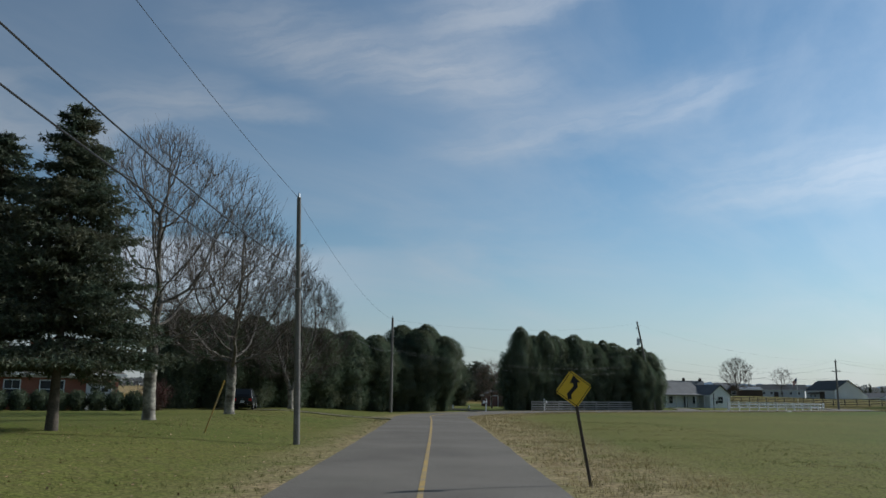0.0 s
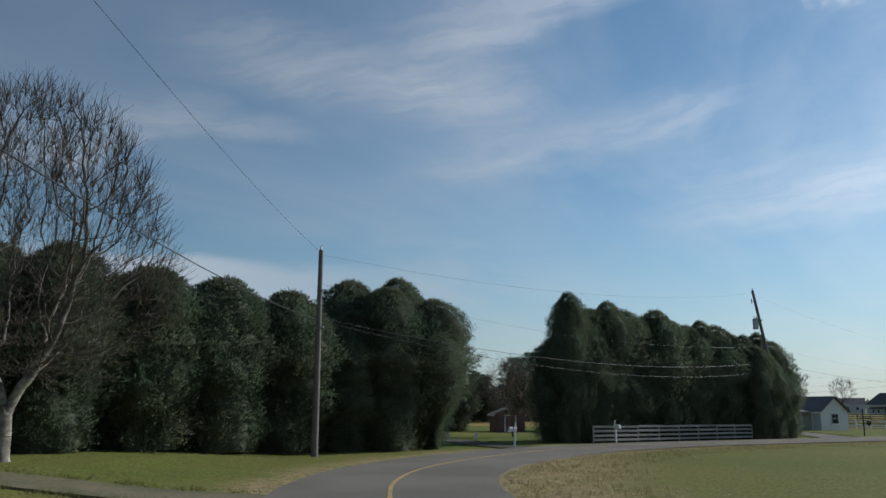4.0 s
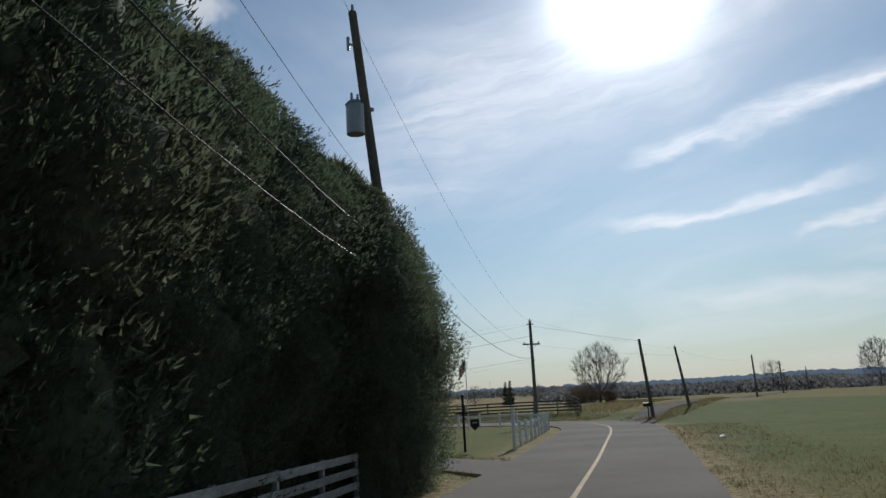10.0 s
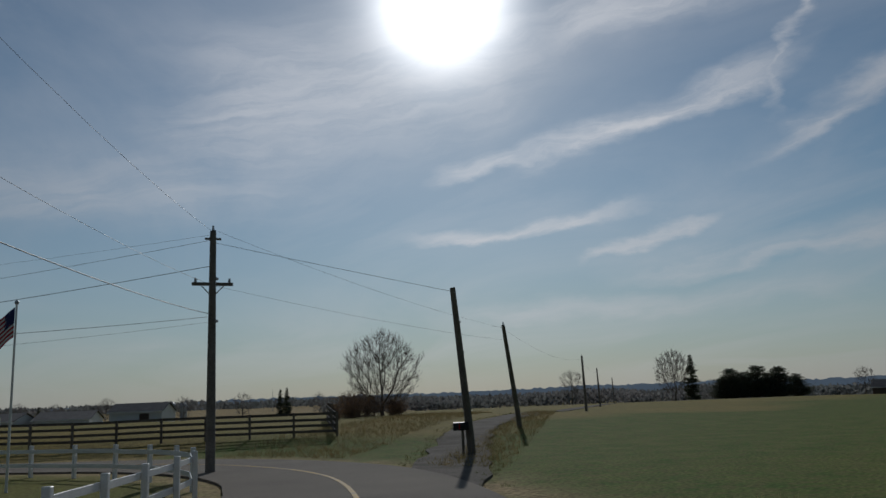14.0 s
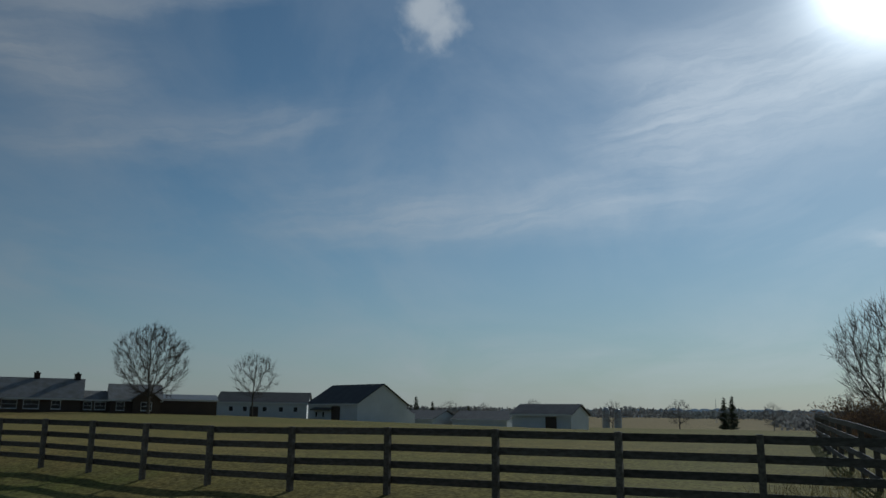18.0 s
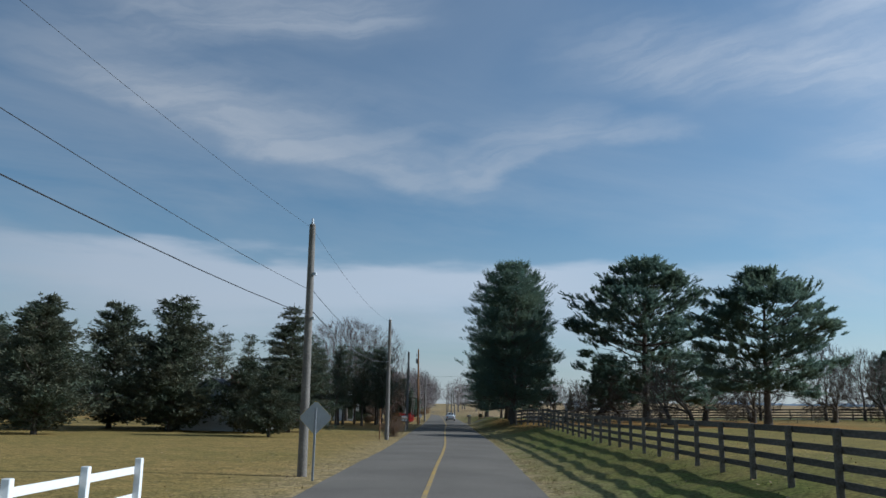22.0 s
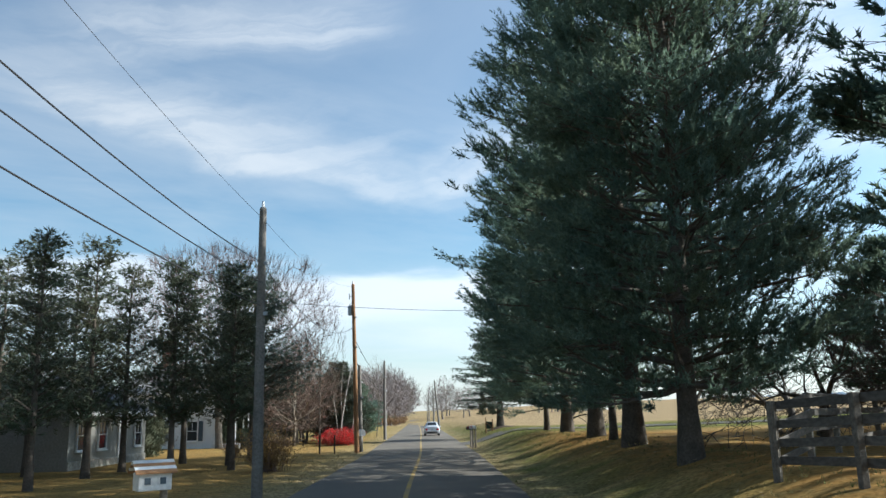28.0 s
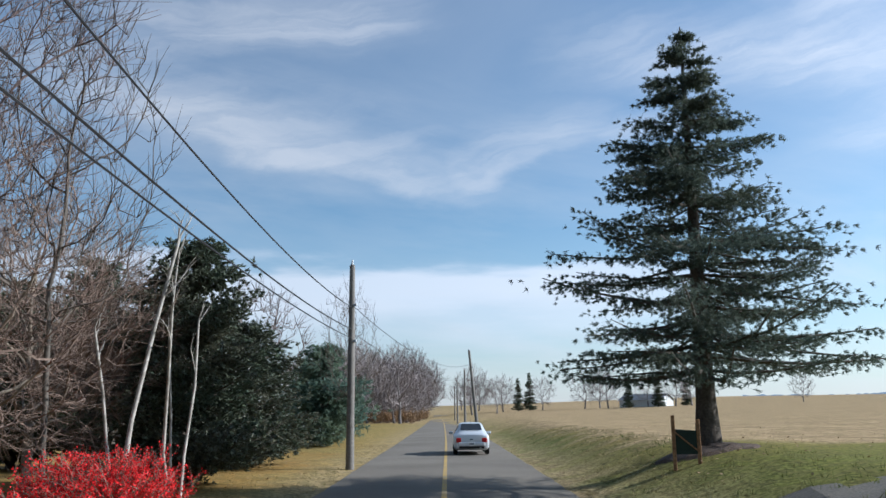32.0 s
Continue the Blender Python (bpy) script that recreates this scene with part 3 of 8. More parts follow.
def road_distance(x, y):
    """Signed distance to the road's centre, to the right of the way of travel, by the nearest point."""
    q = np.stack([np.ravel(x), np.ravel(y)], 1)
    best = np.full(len(q), 1e9)
    sign = np.zeros(len(q))
    pts = ROAD[::2]
    nrm = ROAD_RIGHT[::2]
    for k in range(len(pts)):
        d = q - pts[k]
        r = (d ** 2).sum(1)
        m = r < best
        best[m] = r[m]
        sign[m] = (d[m] @ nrm[k])
    return np.sqrt(best).reshape(np.shape(x)), np.sign(sign).reshape(np.shape(x))


LANES = []
LANE_PLANS = (("farm_lane", [(60, 151.5), (69, 156.6), (77, 161.6), (86, 166.6), (95, 171.2), (112, 177.6), (138, 187.6), (180, 203), (250, 227)], 2.8, "GRAVEL", "rough gravel farm lane with puddled ruts"),
              ("driveway", [(-3.5, 77), (-9, 79), (-16, 80), (-24, 80.8)], 2.8, "DIRT", "worn earth driveway beside the lawn"),
              ("driveway", [(2.5, 108), (-1.5, 113.5), (-4, 121), (-8, 129), (-16, 133)], 2.6, "GRAVEL", "pale driveway between two tall hedges"),
              ("driveway", [(26.5, 127), (29.5, 134), (31, 142), (33, 156)], 3.4, "ASPHALT", "grey driveway past the end of the hedge"),
              ("driveway", [(-12.5, 304.6), (-8, 306.4), (-3.5, 308.2), (4, 309.5), (14, 310.3), (26, 311), (48, 314)], 5.6, "DRIVE_SHADED", "asphalt driveway with the pines' shade painted in"))
for plan in LANE_PLANS:
    l = smooth_line(plan[1], 1.5)
    LANES.append((l, line_normals(l), plan[2] / 2))


def ribbon(name, line, normals, left, right, z, mat, parent=None, crown=0.0, steps=4, ragged=0.0):
    """A strip along a line between two offsets, which follows the land."""
    rng = np.random.default_rng(5)
    offs = np.linspace(left, right, steps + 1)
    rows = []
    for k, o in enumerate(offs):
        wob = rng.normal(0, ragged, len(line)) if k in (0, steps) else 0
        xy = line + normals * (o + wob)[:, None] if ragged and k in (0, steps) else line + normals * o
        h = ground_height(xy[:, 0], xy[:, 1])
        zz = np.maximum(h, 0) * 1.0 + z + crown * (1 - (2 * k / steps - 1) ** 2)
        rows.append(np.column_stack([xy, zz]))
    v = np.stack(rows, 1)
    low = v[:, [0, -1]].copy(); low[:, :, 2] -= 0.25
    v = np.concatenate([low[:, :1], v, low[:, 1:]], 1)
    n, m = v.shape[:2]
    i, j = np.meshgrid(np.arange(n - 1), np.arange(m - 1), indexing="ij")
    f = np.stack([i * m + j, i * m + j + 1, (i + 1) * m + j + 1, (i + 1) * m + j], -1).reshape(-1, 4)[:, ::-1]
    return mesh_object(name, v.reshape(-1, 3), f, mat, parent)


def build_ground():
    def axis(lo, hi, step, reach):
        core = np.arange(lo, hi + 0.1, step)
        far = [hi]
        d = step
        while far[-1] < hi + reach:
            d *= 1.16
            far.append(far[-1] + d)
        near = [lo]
        d = step
        while near[-1] > lo - reach:
            d *= 1.16
            near.append(near[-1] - d)
        return np.array(list(reversed(near[1:])) + list(core) + far[1:])
    xs, ys = axis(-60, 130, 1.6, 3500), axis(-40, 350, 1.6, 3500)
    X, Y = np.meshgrid(xs, ys, indexing="ij")
    Z = ground_height(X, Y)
    dist, side = road_distance(X, Y)
    Z = Z - 0.05 * np.exp(-(np.maximum(dist - 3.2, 0) / 1.2) ** 2)
    flat = np.stack([X.ravel(), Y.ravel()], 1)
    for l, nrm, half in LANES:
        near = np.flatnonzero((np.abs(flat[:, 0] - l[:, 0].mean()) < 130) & (np.abs(flat[:, 1] - l[:, 1].mean()) < 60))
        d = np.full(len(near), 1e9)
        for q in l:
            d = np.minimum(d, np.hypot(flat[near, 0] - q[0], flat[near, 1] - q[1]))
        cut = np.zeros(len(flat))
        cut[near] = 0.075 * np.clip((half + 1.1 - d) / 1.1, 0, 1)
        Z = Z - cut.reshape(Z.shape)
    rng = np.random.default_rng(3)
    Z += rng.normal(0, 0.018, Z.shape) * (dist > 4)
    n, m = X.shape
    i, j = np.meshgrid(np.arange(n - 1), np.arange(m - 1), indexing="ij")
    f = np.stack([i * m + j, (i + 1) * m + j, (i + 1) * m + j + 1, i * m + j + 1], -1).reshape(-1, 4)
    ob = mesh_object("ground", np.stack([X, Y, Z], -1).reshape(-1, 3), f, ground_material(), smooth=True)
    me = ob.data
    # what grows where: red = lush lawn or winter crop, green = stubble, blue = dry verge, alpha = fallen needles and leaves
    s = (X - 33.0) * 0.866 + (Y - 237.8) * 0.5
    # borders of the fields wander away from the road
    away = np.clip((dist - 10) / 25, 0, 1)
    U = X + away * (5 * np.sin(Y / 9.0) + 2.5 * np.sin(Y / 3.7 + 1))
    V = Y + away * (6 * np.sin(X / 12.0 + 2) + 2.5 * np.sin(X / 4.1))
    lush = np.full(X.shape, 0.35)
    west = (side < 0) & (V < 108)
    lush = np.where(west, 0.8, lush)
    field = 0.74 + 0.3 * np.clip((V - 105) / 40, 0, 1) * np.clip((U - 12) / 20, 0, 1)
    lush = np.where((side > 0) & (V < 175) & ((U > 12) | (V < 145)), field, lush)
    lush = np.where((U > 28) & (U < 70) & (side < 0) & (V > 130) & (V < 200), 0.8, lush)
    lush = np.where((side < 0) & (V > 108) & (U < 30) & (V < 190), 0.9, lush)
    paddock = (side > 0) & (V > 165) & (s > 6)
    lush = np.where(paddock, np.where(U > 72, 0.5, 0.36), lush)
    lush = np.where((side < 0) & (V > 200), 0.16, lush)
    lush = np.where((side > 0) & (V > 268) & (V < 299) & (dist > 6.2) & (s < 40), 0.03, lush)
    lush = np.where((side > 0) & (dist < np.where(V > 264, 6.2, 8.5)) & (V > 185), 0.75, lush)
    lush = np.where((side > 0) & (V > 299) & (V < 325) & (dist > 6) & (s < 60), 0.72, lush)
    for _ in range(3):
        soft = lush.copy()
        soft[1:-1, 1:-1] = (lush[1:-1, 1:-1] * 2 + lush[:-2, 1:-1] + lush[2:, 1:-1] + lush[1:-1, :-2] + lush[1:-1, 2:]) / 6
        lush = np.where(dist > 9, soft, lush)
    stub = np.where((Y > 322 + 0.25 * (X + 10)) & (side > 0) & (dist > 7) & (X < 55), 1.0, 0.0)
    stub = np.maximum(stub, np.where((Y > 430), 0.6, 0.0))
    dry = np.exp(-(np.maximum(dist - 3.6, 0) / 1.3) ** 2)
    dry = np.maximum(dry, np.where((side > 0) & (Y < 150), 0.95 * np.clip((9.0 - 3.2 * np.clip((Y - 92) / 14, 0, 1) - dist) / 3.5, 0, 1), 0.0))
    att = me.color_attributes.new("cover", 'FLOAT_COLOR', 'POINT')
    litter = np.where((side > 0) & (Y > 256) & (Y < 312) & (dist > 5.0) & (s < 30), np.clip((dist - 5.0) / 2.5, 0, 1) * np.clip((297 - Y) / 7, 0, 1), 0.0)
    litter = np.maximum(litter, np.where((side < 0) & (Y > 262) & (Y < 330) & (dist > 5.5), 0.55, 0.0))
    att.data.foreach_set("color", np.stack([lush, stub, dry, litter], -1).astype(np.float32).ravel())
    return tagged(ob, "grass lawns, fields and paddocks beside the road", "ground", kind="structure")


def ground_material():
    m = bpy.data.materials.new("land_cover")
    m.use_nodes = True
    nt = m.node_tree
    nd, lk = nt.nodes, nt.links
    p = nd["Principled BSDF"]
    p.inputs["Roughness"].default_value = 0.95
    p.inputs["Specular IOR Level"].default_value = 0.04
    at = nd.new("ShaderNodeVertexColor"); at.layer_name = "cover"
    sep = nd.new("ShaderNodeSeparateColor")
    lk.new(at.outputs["Color"], sep.inputs[0])
    tc = nd.new("ShaderNodeTexCoord")
    def noise_at(scale, detail=4, stretch=None):
        n = nd.new("ShaderNodeTexNoise"); n.inputs["Scale"].default_value = scale; n.inputs["Detail"].default_value = detail
        if stretch:
            mp = nd.new("ShaderNodeMapping"); mp.inputs["Scale"].default_value = stretch[0]; mp.inputs["Rotation"].default_value = (0, 0, stretch[1])
            lk.new(tc.outputs["Object"], mp.inputs[0]); lk.new(mp.outputs[0], n.inputs["Vector"])
        else:
            lk.new(tc.outputs["Object"], n.inputs["Vector"])
        return n.outputs["Fac"]
    def mixed(fac, a, b):
        x = nd.new("ShaderNodeMix"); x.data_type = 'RGBA'
        for k, c in ((6, a), (7, b)):
            if isinstance(c, tuple):
                x.inputs[k].default_value = (*c, 1)
            else:
                lk.new(c, x.inputs[k])
        lk.new(fac, x.inputs["Factor"])
        return x.outputs[2]
    def ranged(v, a, b):
        r = nd.new("ShaderNodeMapRange"); r.inputs[1].default_value = a; r.inputs[2].default_value = b
        lk.new(v, r.inputs[0])
        return r.outputs[0]
    broad, mid, fine = noise_at(0.06), noise_at(0.55, 5), noise_at(9, 5)
    green = mixed(ranged(mid, 0.35, 0.65), (0.068, 0.116, 0.02), (0.115, 0.143, 0.034))
    tan = mixed(ranged(mid, 0.35, 0.65), (0.36, 0.235, 0.085), (0.25, 0.175, 0.06))
    # lush against dry, broken up by the broad noise
    k = nd.new("ShaderNodeMath"); k.operation = 'MULTIPLY_ADD'; k.inputs[1].default_value = 0.7
    lk.new(broad, k.inputs[0])
    off = nd.new("ShaderNodeMath"); off.operation = 'SUBTRACT'; off.inputs[1].default_value = 0.35
    lk.new(sep.outputs[0], off.inputs[0]); lk.new(off.outputs[0], k.inputs[2])
    cover = mixed(ranged(k.outputs[0], 0.0, 1.0), tan, green)
    rows = noise_at(1.0, 3, ((0.25, 2.6, 1), radians(30)))
    stub = mixed(ranged(rows, 0.35, 0.65), (0.47, 0.335, 0.185), (0.25, 0.175, 0.095))
    cover = mixed(sep.outputs[1], cover, stub)
    fall = nd.new("ShaderNodeMath"); fall.operation = 'MULTIPLY'
    lk.new(at.outputs["Alpha"], fall.inputs[0]); lk.new(ranged(mid, 0.25, 0.5), fall.inputs[1])
    cover = mixed(fall.outputs[0], cover, mixed(ranged(fine, 0.35, 0.65), (0.38, 0.2, 0.055), (0.24, 0.125, 0.04)))
    dry = mixed(ranged(mid, 0.3, 0.7), (0.46, 0.35, 0.2), (0.27, 0.2, 0.105))
    d = nd.new("ShaderNodeMath"); d.operation = 'MULTIPLY'
    lk.new(sep.outputs[2], d.inputs[0]); lk.new(ranged(mid, 0.25, 0.55), d.inputs[1])
    cover = mixed(d.outputs[0], cover, dry)
    hsv = nd.new("ShaderNodeHueSaturation")
    rv = nd.new("ShaderNodeMapRange"); rv.inputs[1].default_value = 0.3; rv.inputs[2].default_value = 0.7
    rv.inputs[3].default_value = 0.5; rv.inputs[4].default_value = 1.5
    lk.new(fine, rv.inputs[0]); lk.new(rv.outputs[0], hsv.inputs["Value"])
    patch = noise_at(2.2, 6)
    clump = mixed(ranged(patch, 0.42, 0.62), cover, (0.13, 0.108, 0.044))
    part_mix = nd.new("ShaderNodeMix"); part_mix.data_type = 'RGBA'; part_mix.inputs["Factor"].default_value = 0.5
    lk.new(cover, part_mix.inputs[6]); lk.new(clump, part_mix.inputs[7])
    lk.new(part_mix.outputs[2], hsv.inputs["Color"])
    lk.new(hsv.outputs[0], p.inputs["Base Color"])
    b = nd.new("ShaderNodeBump"); b.inputs["Strength"].default_value = 0.6; b.inputs["Distance"].default_value = 0.05
    lk.new(fine, b.inputs["Height"]); lk.new(b.outputs[0], p.inputs["Normal"])
    return m


build_ground()
road = ribbon("road", ROAD, ROAD_RIGHT, -3.25, 3.25, ROAD_Z, ASPHALT, crown=0.03, ragged=0.02)
tagged(road, "narrow grey asphalt country road with worn edges", "road", kind="structure")
line = ribbon("centre_line", ROAD, ROAD_RIGHT, -0.065, 0.065, ROAD_Z + 0.036, YELLOW_LINE, steps=1)
tagged(line, "worn yellow painted centre line on asphalt", "road marking", kind="structure")


for (name, pts, width, surface, label), (l, nrm, half) in zip(LANE_PLANS, LANES):
    ob = ribbon(name, l, nrm, -half, half, 0.012, {"GRAVEL": GRAVEL, "ASPHALT": ASPHALT, "DRIVE_SHADED": DRIVE_SHADED, "DIRT": DIRT}[surface], ragged=0.14 if name == "farm_lane" else 0.06)
    tagged(ob, label, "driveway", kind="structure")


# ---- trees ----
def limb_path(rng, start, direction, length, pieces, bend, lift):
    """A wandering line of points from start."""
    pts = [np.array(start, float)]
    d = np.array(direction, float)
    for _ in range(pieces):
        d = d + rng.normal(0, bend, 3) + np.array([0, 0, lift])
        d /= np.linalg.norm(d)
        pts.append(pts[-1] + d * length / pieces)
    return pts, d


def bare_tree_mesh(seed, height, spread=0.55, levels=5, trunk_share=0.22, trunk_radius=0.035, forks=4, lift=0.06, droop=0.0, twig_gain=1.0, stems=1, first_gain=(1.1, 1.45), last=1):
    """Segments of a leafless broadleaf tree: (thick parts, twigs), each p0, p1, r0, r1."""
    rng = np.random.default_rng(seed)
    thick, thin = [], []

    def grow(p, d, length, radius, level):
        pieces = 3 if level < 3 else 2 if level < levels else last
        pts, dn = limb_path(rng, p, d, length, pieces, 0.1 + 0.035 * level, (lift if level < levels - 1 else -droop))
        rs = np.linspace(radius, radius * (0.62 if level < levels else 0.35), pieces + 1)
        for k in range(pieces):
            (thick if level <= 2 else thin).append((pts[k], pts[k + 1], rs[k], rs[k + 1]))
        if level >= levels:
            return
        n = forks if level < 2 else int(rng.integers(3, 5) * twig_gain)
        for k in range(n):
            at = rng.uniform(0.35, 1.0) if k else 1.0
            if level == 0:
                at = rng.uniform(0.72, 1.0) if k else 1.0
            q = at * pieces
            i = min(int(q), pieces - 1)
            start = pts[i] + (pts[i + 1] - pts[i]) * (q - i)
            side = rng.normal(0, 1, 3)
            side -= side.dot(dn) * dn
            side /= np.linalg.norm(side)
            s = spread * rng.uniform(0.7, 1.25) * (0.35 if k == 0 else 1.0)
            nd = dn * math.cos(s) + side * math.sin(s)
            if level >= 1:
                nd[2] += 0.12 - droop * level
            nd /= np.linalg.norm(nd)
            grow(start, nd, length * rng.uniform(0.58, 0.8) if level else length * rng.uniform(*first_gain), rs[-1] * rng.uniform(0.5, 0.72), level + 1)

    for k in range(stems):
        lean = rng.normal(0, 0.05 if stems == 1 else 0.22, 2)
        base = np.array([rng.normal(0, 0.12), rng.normal(0, 0.12), -0.15]) if stems > 1 else np.array([0, 0, -0.15])
        grow(base, np.array([lean[0], lean[1], 1.0]), height * trunk_share, height * trunk_radius / math.sqrt(stems), 0)
    top = max(max(s[1][2] for s in thick + thin), 0.1)
    k = height / top
    scale = lambda segs: [(a * k, b * k, c, d) for a, b, c, d in segs]
    return scale(thick), scale(thin)


def place_tree(name, at, label, meshes, turn=0.0, size=1.0, group="", category="tree"):
    """meshes: (part name, mesh) pairs that all trees of a kind share."""
    e = thing(name, (at[0], at[1], ground_z(at[0], at[1])), label, category, group, turn=turn)
    s = size if isinstance(size, tuple) else (size, size, size)
    for part_name, me in meshes:
        o = new(part_name, me)
        o.parent = e
        o.scale = s
        if part_name not in ("trunk", "inner_core"):
            o["kind"] = "stuff"
    return e


def as_mesh(name, v, f, mat, smooth=False):
    ob = mesh_object(name, v, f, mat, smooth=smooth)
    me = ob.data
    bpy.data.objects.remove(ob)
    return me


def segs_mesh(name, segs, mat, sides):
    a = list(zip(*segs))
    v, f = tubes(np.array(a[0]), np.array(a[1]), np.array(a[2]), np.array(a[3]), sides)
    return as_mesh(name, v, f, mat, smooth=sides > 4)


def flared(thick, radius):
    """Root flare under the first trunk piece."""
    p0, p1, r0, r1 = thick[0]
    return [(np.array([0, 0, -0.3]), np.array([0, 0, 0.25]), radius * 1.4, radius * 1.12), (np.array([0, 0, 0.25]), np.array(p1), radius * 1.12, r1)] + thick[1:]


def bare_kind(seed, height, bark, twig, sides=6, min_twig=0.006, limb_bark=None, **more):
    thick, thin = bare_tree_mesh(seed, height, **more)
    if more.get("stem_cluster", 1) == 1:
        thick = flared(thick, thick[0][2])
    thin = [(a, b, max(c, min_twig), max(d, min_twig * 0.7)) for a, b, c, d in thin]
    if limb_bark:
        made = [("trunk", segs_mesh("trunk", thick[:4], bark, 10)), ("limb_frame", segs_mesh("limb_frame", thick[4:], limb_bark, sides))]
    else:
        made = [("trunk", segs_mesh("trunk", thick, bark, sides))]
    return made + [("crown", segs_mesh("crown", thin, twig, 3))] if thin else made


def crowned_kind(seed, height, reach, bark, limb_bark, twig, base=0.2, wide=0.4, marks=1500, step=0.42, whips=(3, 0.9), tip=0.011, upward=0.12, fork=0.2, sides=6, stout=2.3, rise=0.55, split=0):
    """A leafless tree whose limbs grow step by step into an egg-shaped crown, then thicken towards the trunk."""
    rng = np.random.default_rng(seed)
    q = rng.uniform(0, 1, marks) ** 0.9
    w = np.where(q < wide, 0.5 + 0.5 * np.sin(np.minimum(q / wide, 1) * math.pi / 2), np.cos(np.clip((q - wide) / (1 - wide), 0, 1) ** 1.7 * math.pi / 2))
    a, r = rng.uniform(0, 2 * math.pi, marks), rng.uniform(0, 1, marks) ** 0.45
    lobes = 1 + 0.13 * np.sin(3 * a + seed) * np.sin(5 * q + seed)
    goal = np.column_stack([np.cos(a) * r * w * lobes * reach, np.sin(a) * r * w * lobes * reach, height * (base + (1 - base) * q)])
    nodes, up = [np.array([0, 0, -0.3])], [-1]
    lean = rng.normal(0, 0.05, 2)
    while nodes[-1][2] < height * fork:
        p = nodes[-1] + np.array([*(lean + rng.normal(0, 0.05, 2)), 1.0]) * step
        up.append(len(nodes) - 1)
        nodes.append(p)
    top = len(nodes) - 1
    for way in (1, -1) if split else ():
        last = top
        for k in range(split):
            d = np.array([way * 0.4 + 0.08, way * 0.12, 1.0]) + rng.normal(0, 0.07, 3)
            nodes.append(nodes[last] + d / np.linalg.norm(d) * step)
            up.append(last)
            last = len(nodes) - 1
    stem = len(nodes)
    near = np.full(marks, 1e9)
    who = np.zeros(marks, int)
    fresh = list(range(stem))
    alive = np.ones(marks, bool)
    for _ in range(140):
        pos = np.array([nodes[k] for k in fresh])
        d = np.linalg.norm(goal[:, None] - pos[None], axis=2)
        k = d.argmin(1)
        better = d[np.arange(marks), k] < near
        near = np.where(better, d[np.arange(marks), k], near)
        who = np.where(better, np.array(fresh)[k], who)
        alive &= near > step * 1.15
        if not alive.any():
            break
        fresh = []
        for n in np.unique(who[alive]):
            m = alive & (who == n)
            v = goal[m] - nodes[n]
            v = (v / np.linalg.norm(v, axis=1)[:, None]).mean(0) + rng.normal(0, 0.16, 3) + np.array([0, 0, upward])
            if up[n] >= 0:
                b = nodes[n] - nodes[up[n]]
                v = v + 0.45 * b / np.linalg.norm(b)
            fresh.append(len(nodes))
            up.append(int(n))
            nodes.append(nodes[n] + v / np.linalg.norm(v) * step)
        if len(nodes) > 6000:
            break
    count = len(nodes)
    load = np.zeros(count)
    kids = np.zeros(count, int)
    for n in range(count - 1, 0, -1):
        load[n] = max(load[n], tip ** stout)
        load[up[n]] += load[n]
        kids[up[n]] += 1
    rad = np.maximum(load, tip ** stout) ** (1 / stout)
    rad[0] *= 1.45
    rad[1] *= 1.12
    heir = np.zeros(count, int)
    for n in range(1, count):
        if heir[up[n]] == 0 or rad[n] > rad[heir[up[n]]]:
            heir[up[n]] = n
    trunk, limbs, thin = [], [], []
    for n in range(1, count):
        seg = (nodes[up[n]], nodes[n], rad[up[n]] if heir[up[n]] == n else min(rad[up[n]], rad[n] * 1.35), rad[n])
        (trunk if n < stem else limbs if rad[n] > tip * 3.2 else thin).append(seg)
    mid = np.array([0, 0, height * (base + 0.15)])
    for n in range(stem, count):
        if kids[n] > 1 or rad[n] > tip * 3.2:
            continue
        out = nodes[n] - mid
        out /= np.linalg.norm(out)
        for _ in range(whips[0] if kids[n] == 0 else whips[0] - 1):
            d = out * 0.6 + rng.normal(0, 0.42, 3) + np.array([0, 0, rise])
            d /= np.linalg.norm(d)
            l = whips[1] * rng.uniform(0.4, 1.25)
            m = nodes[n] + d * l * 0.5
            e = m + (d + rng.normal(0, 0.2, 3) + np.array([0, 0, 0.15 if rise > 0 else -0.6])) * l * 0.5
            thin.append((nodes[n], m, tip * 0.85, tip * 0.7))
            thin.append((m, e, tip * 0.7, tip * 0.4))
    return [("trunk", segs_mesh("trunk", trunk, bark, 10)), ("limb_frame", segs_mesh("limb_frame", limbs, limb_bark, sides)), ("crown", segs_mesh("crown", thin, twig, 3))]


def needle_tufts(rng, centres, outward, length, width, per, flat=0.6):
    """Bundles of thin needles round each centre, mostly along the outward way."""
    n = len(centres)
    c = np.repeat(centres, per, 0)
    o = np.repeat(outward, per, 0)
    d = o + rng.normal(0, 0.75, (n * per, 3)) * np.array([1, 1, flat])
    ax = rng.normal(0, 1, (n * per, 3))
    L = length * rng.uniform(0.6, 1.25, n * per)
    return needles(c + rng.normal(0, length * 0.12, c.shape), d, ax, L, width * rng.uniform(0.7, 1.3, n * per))


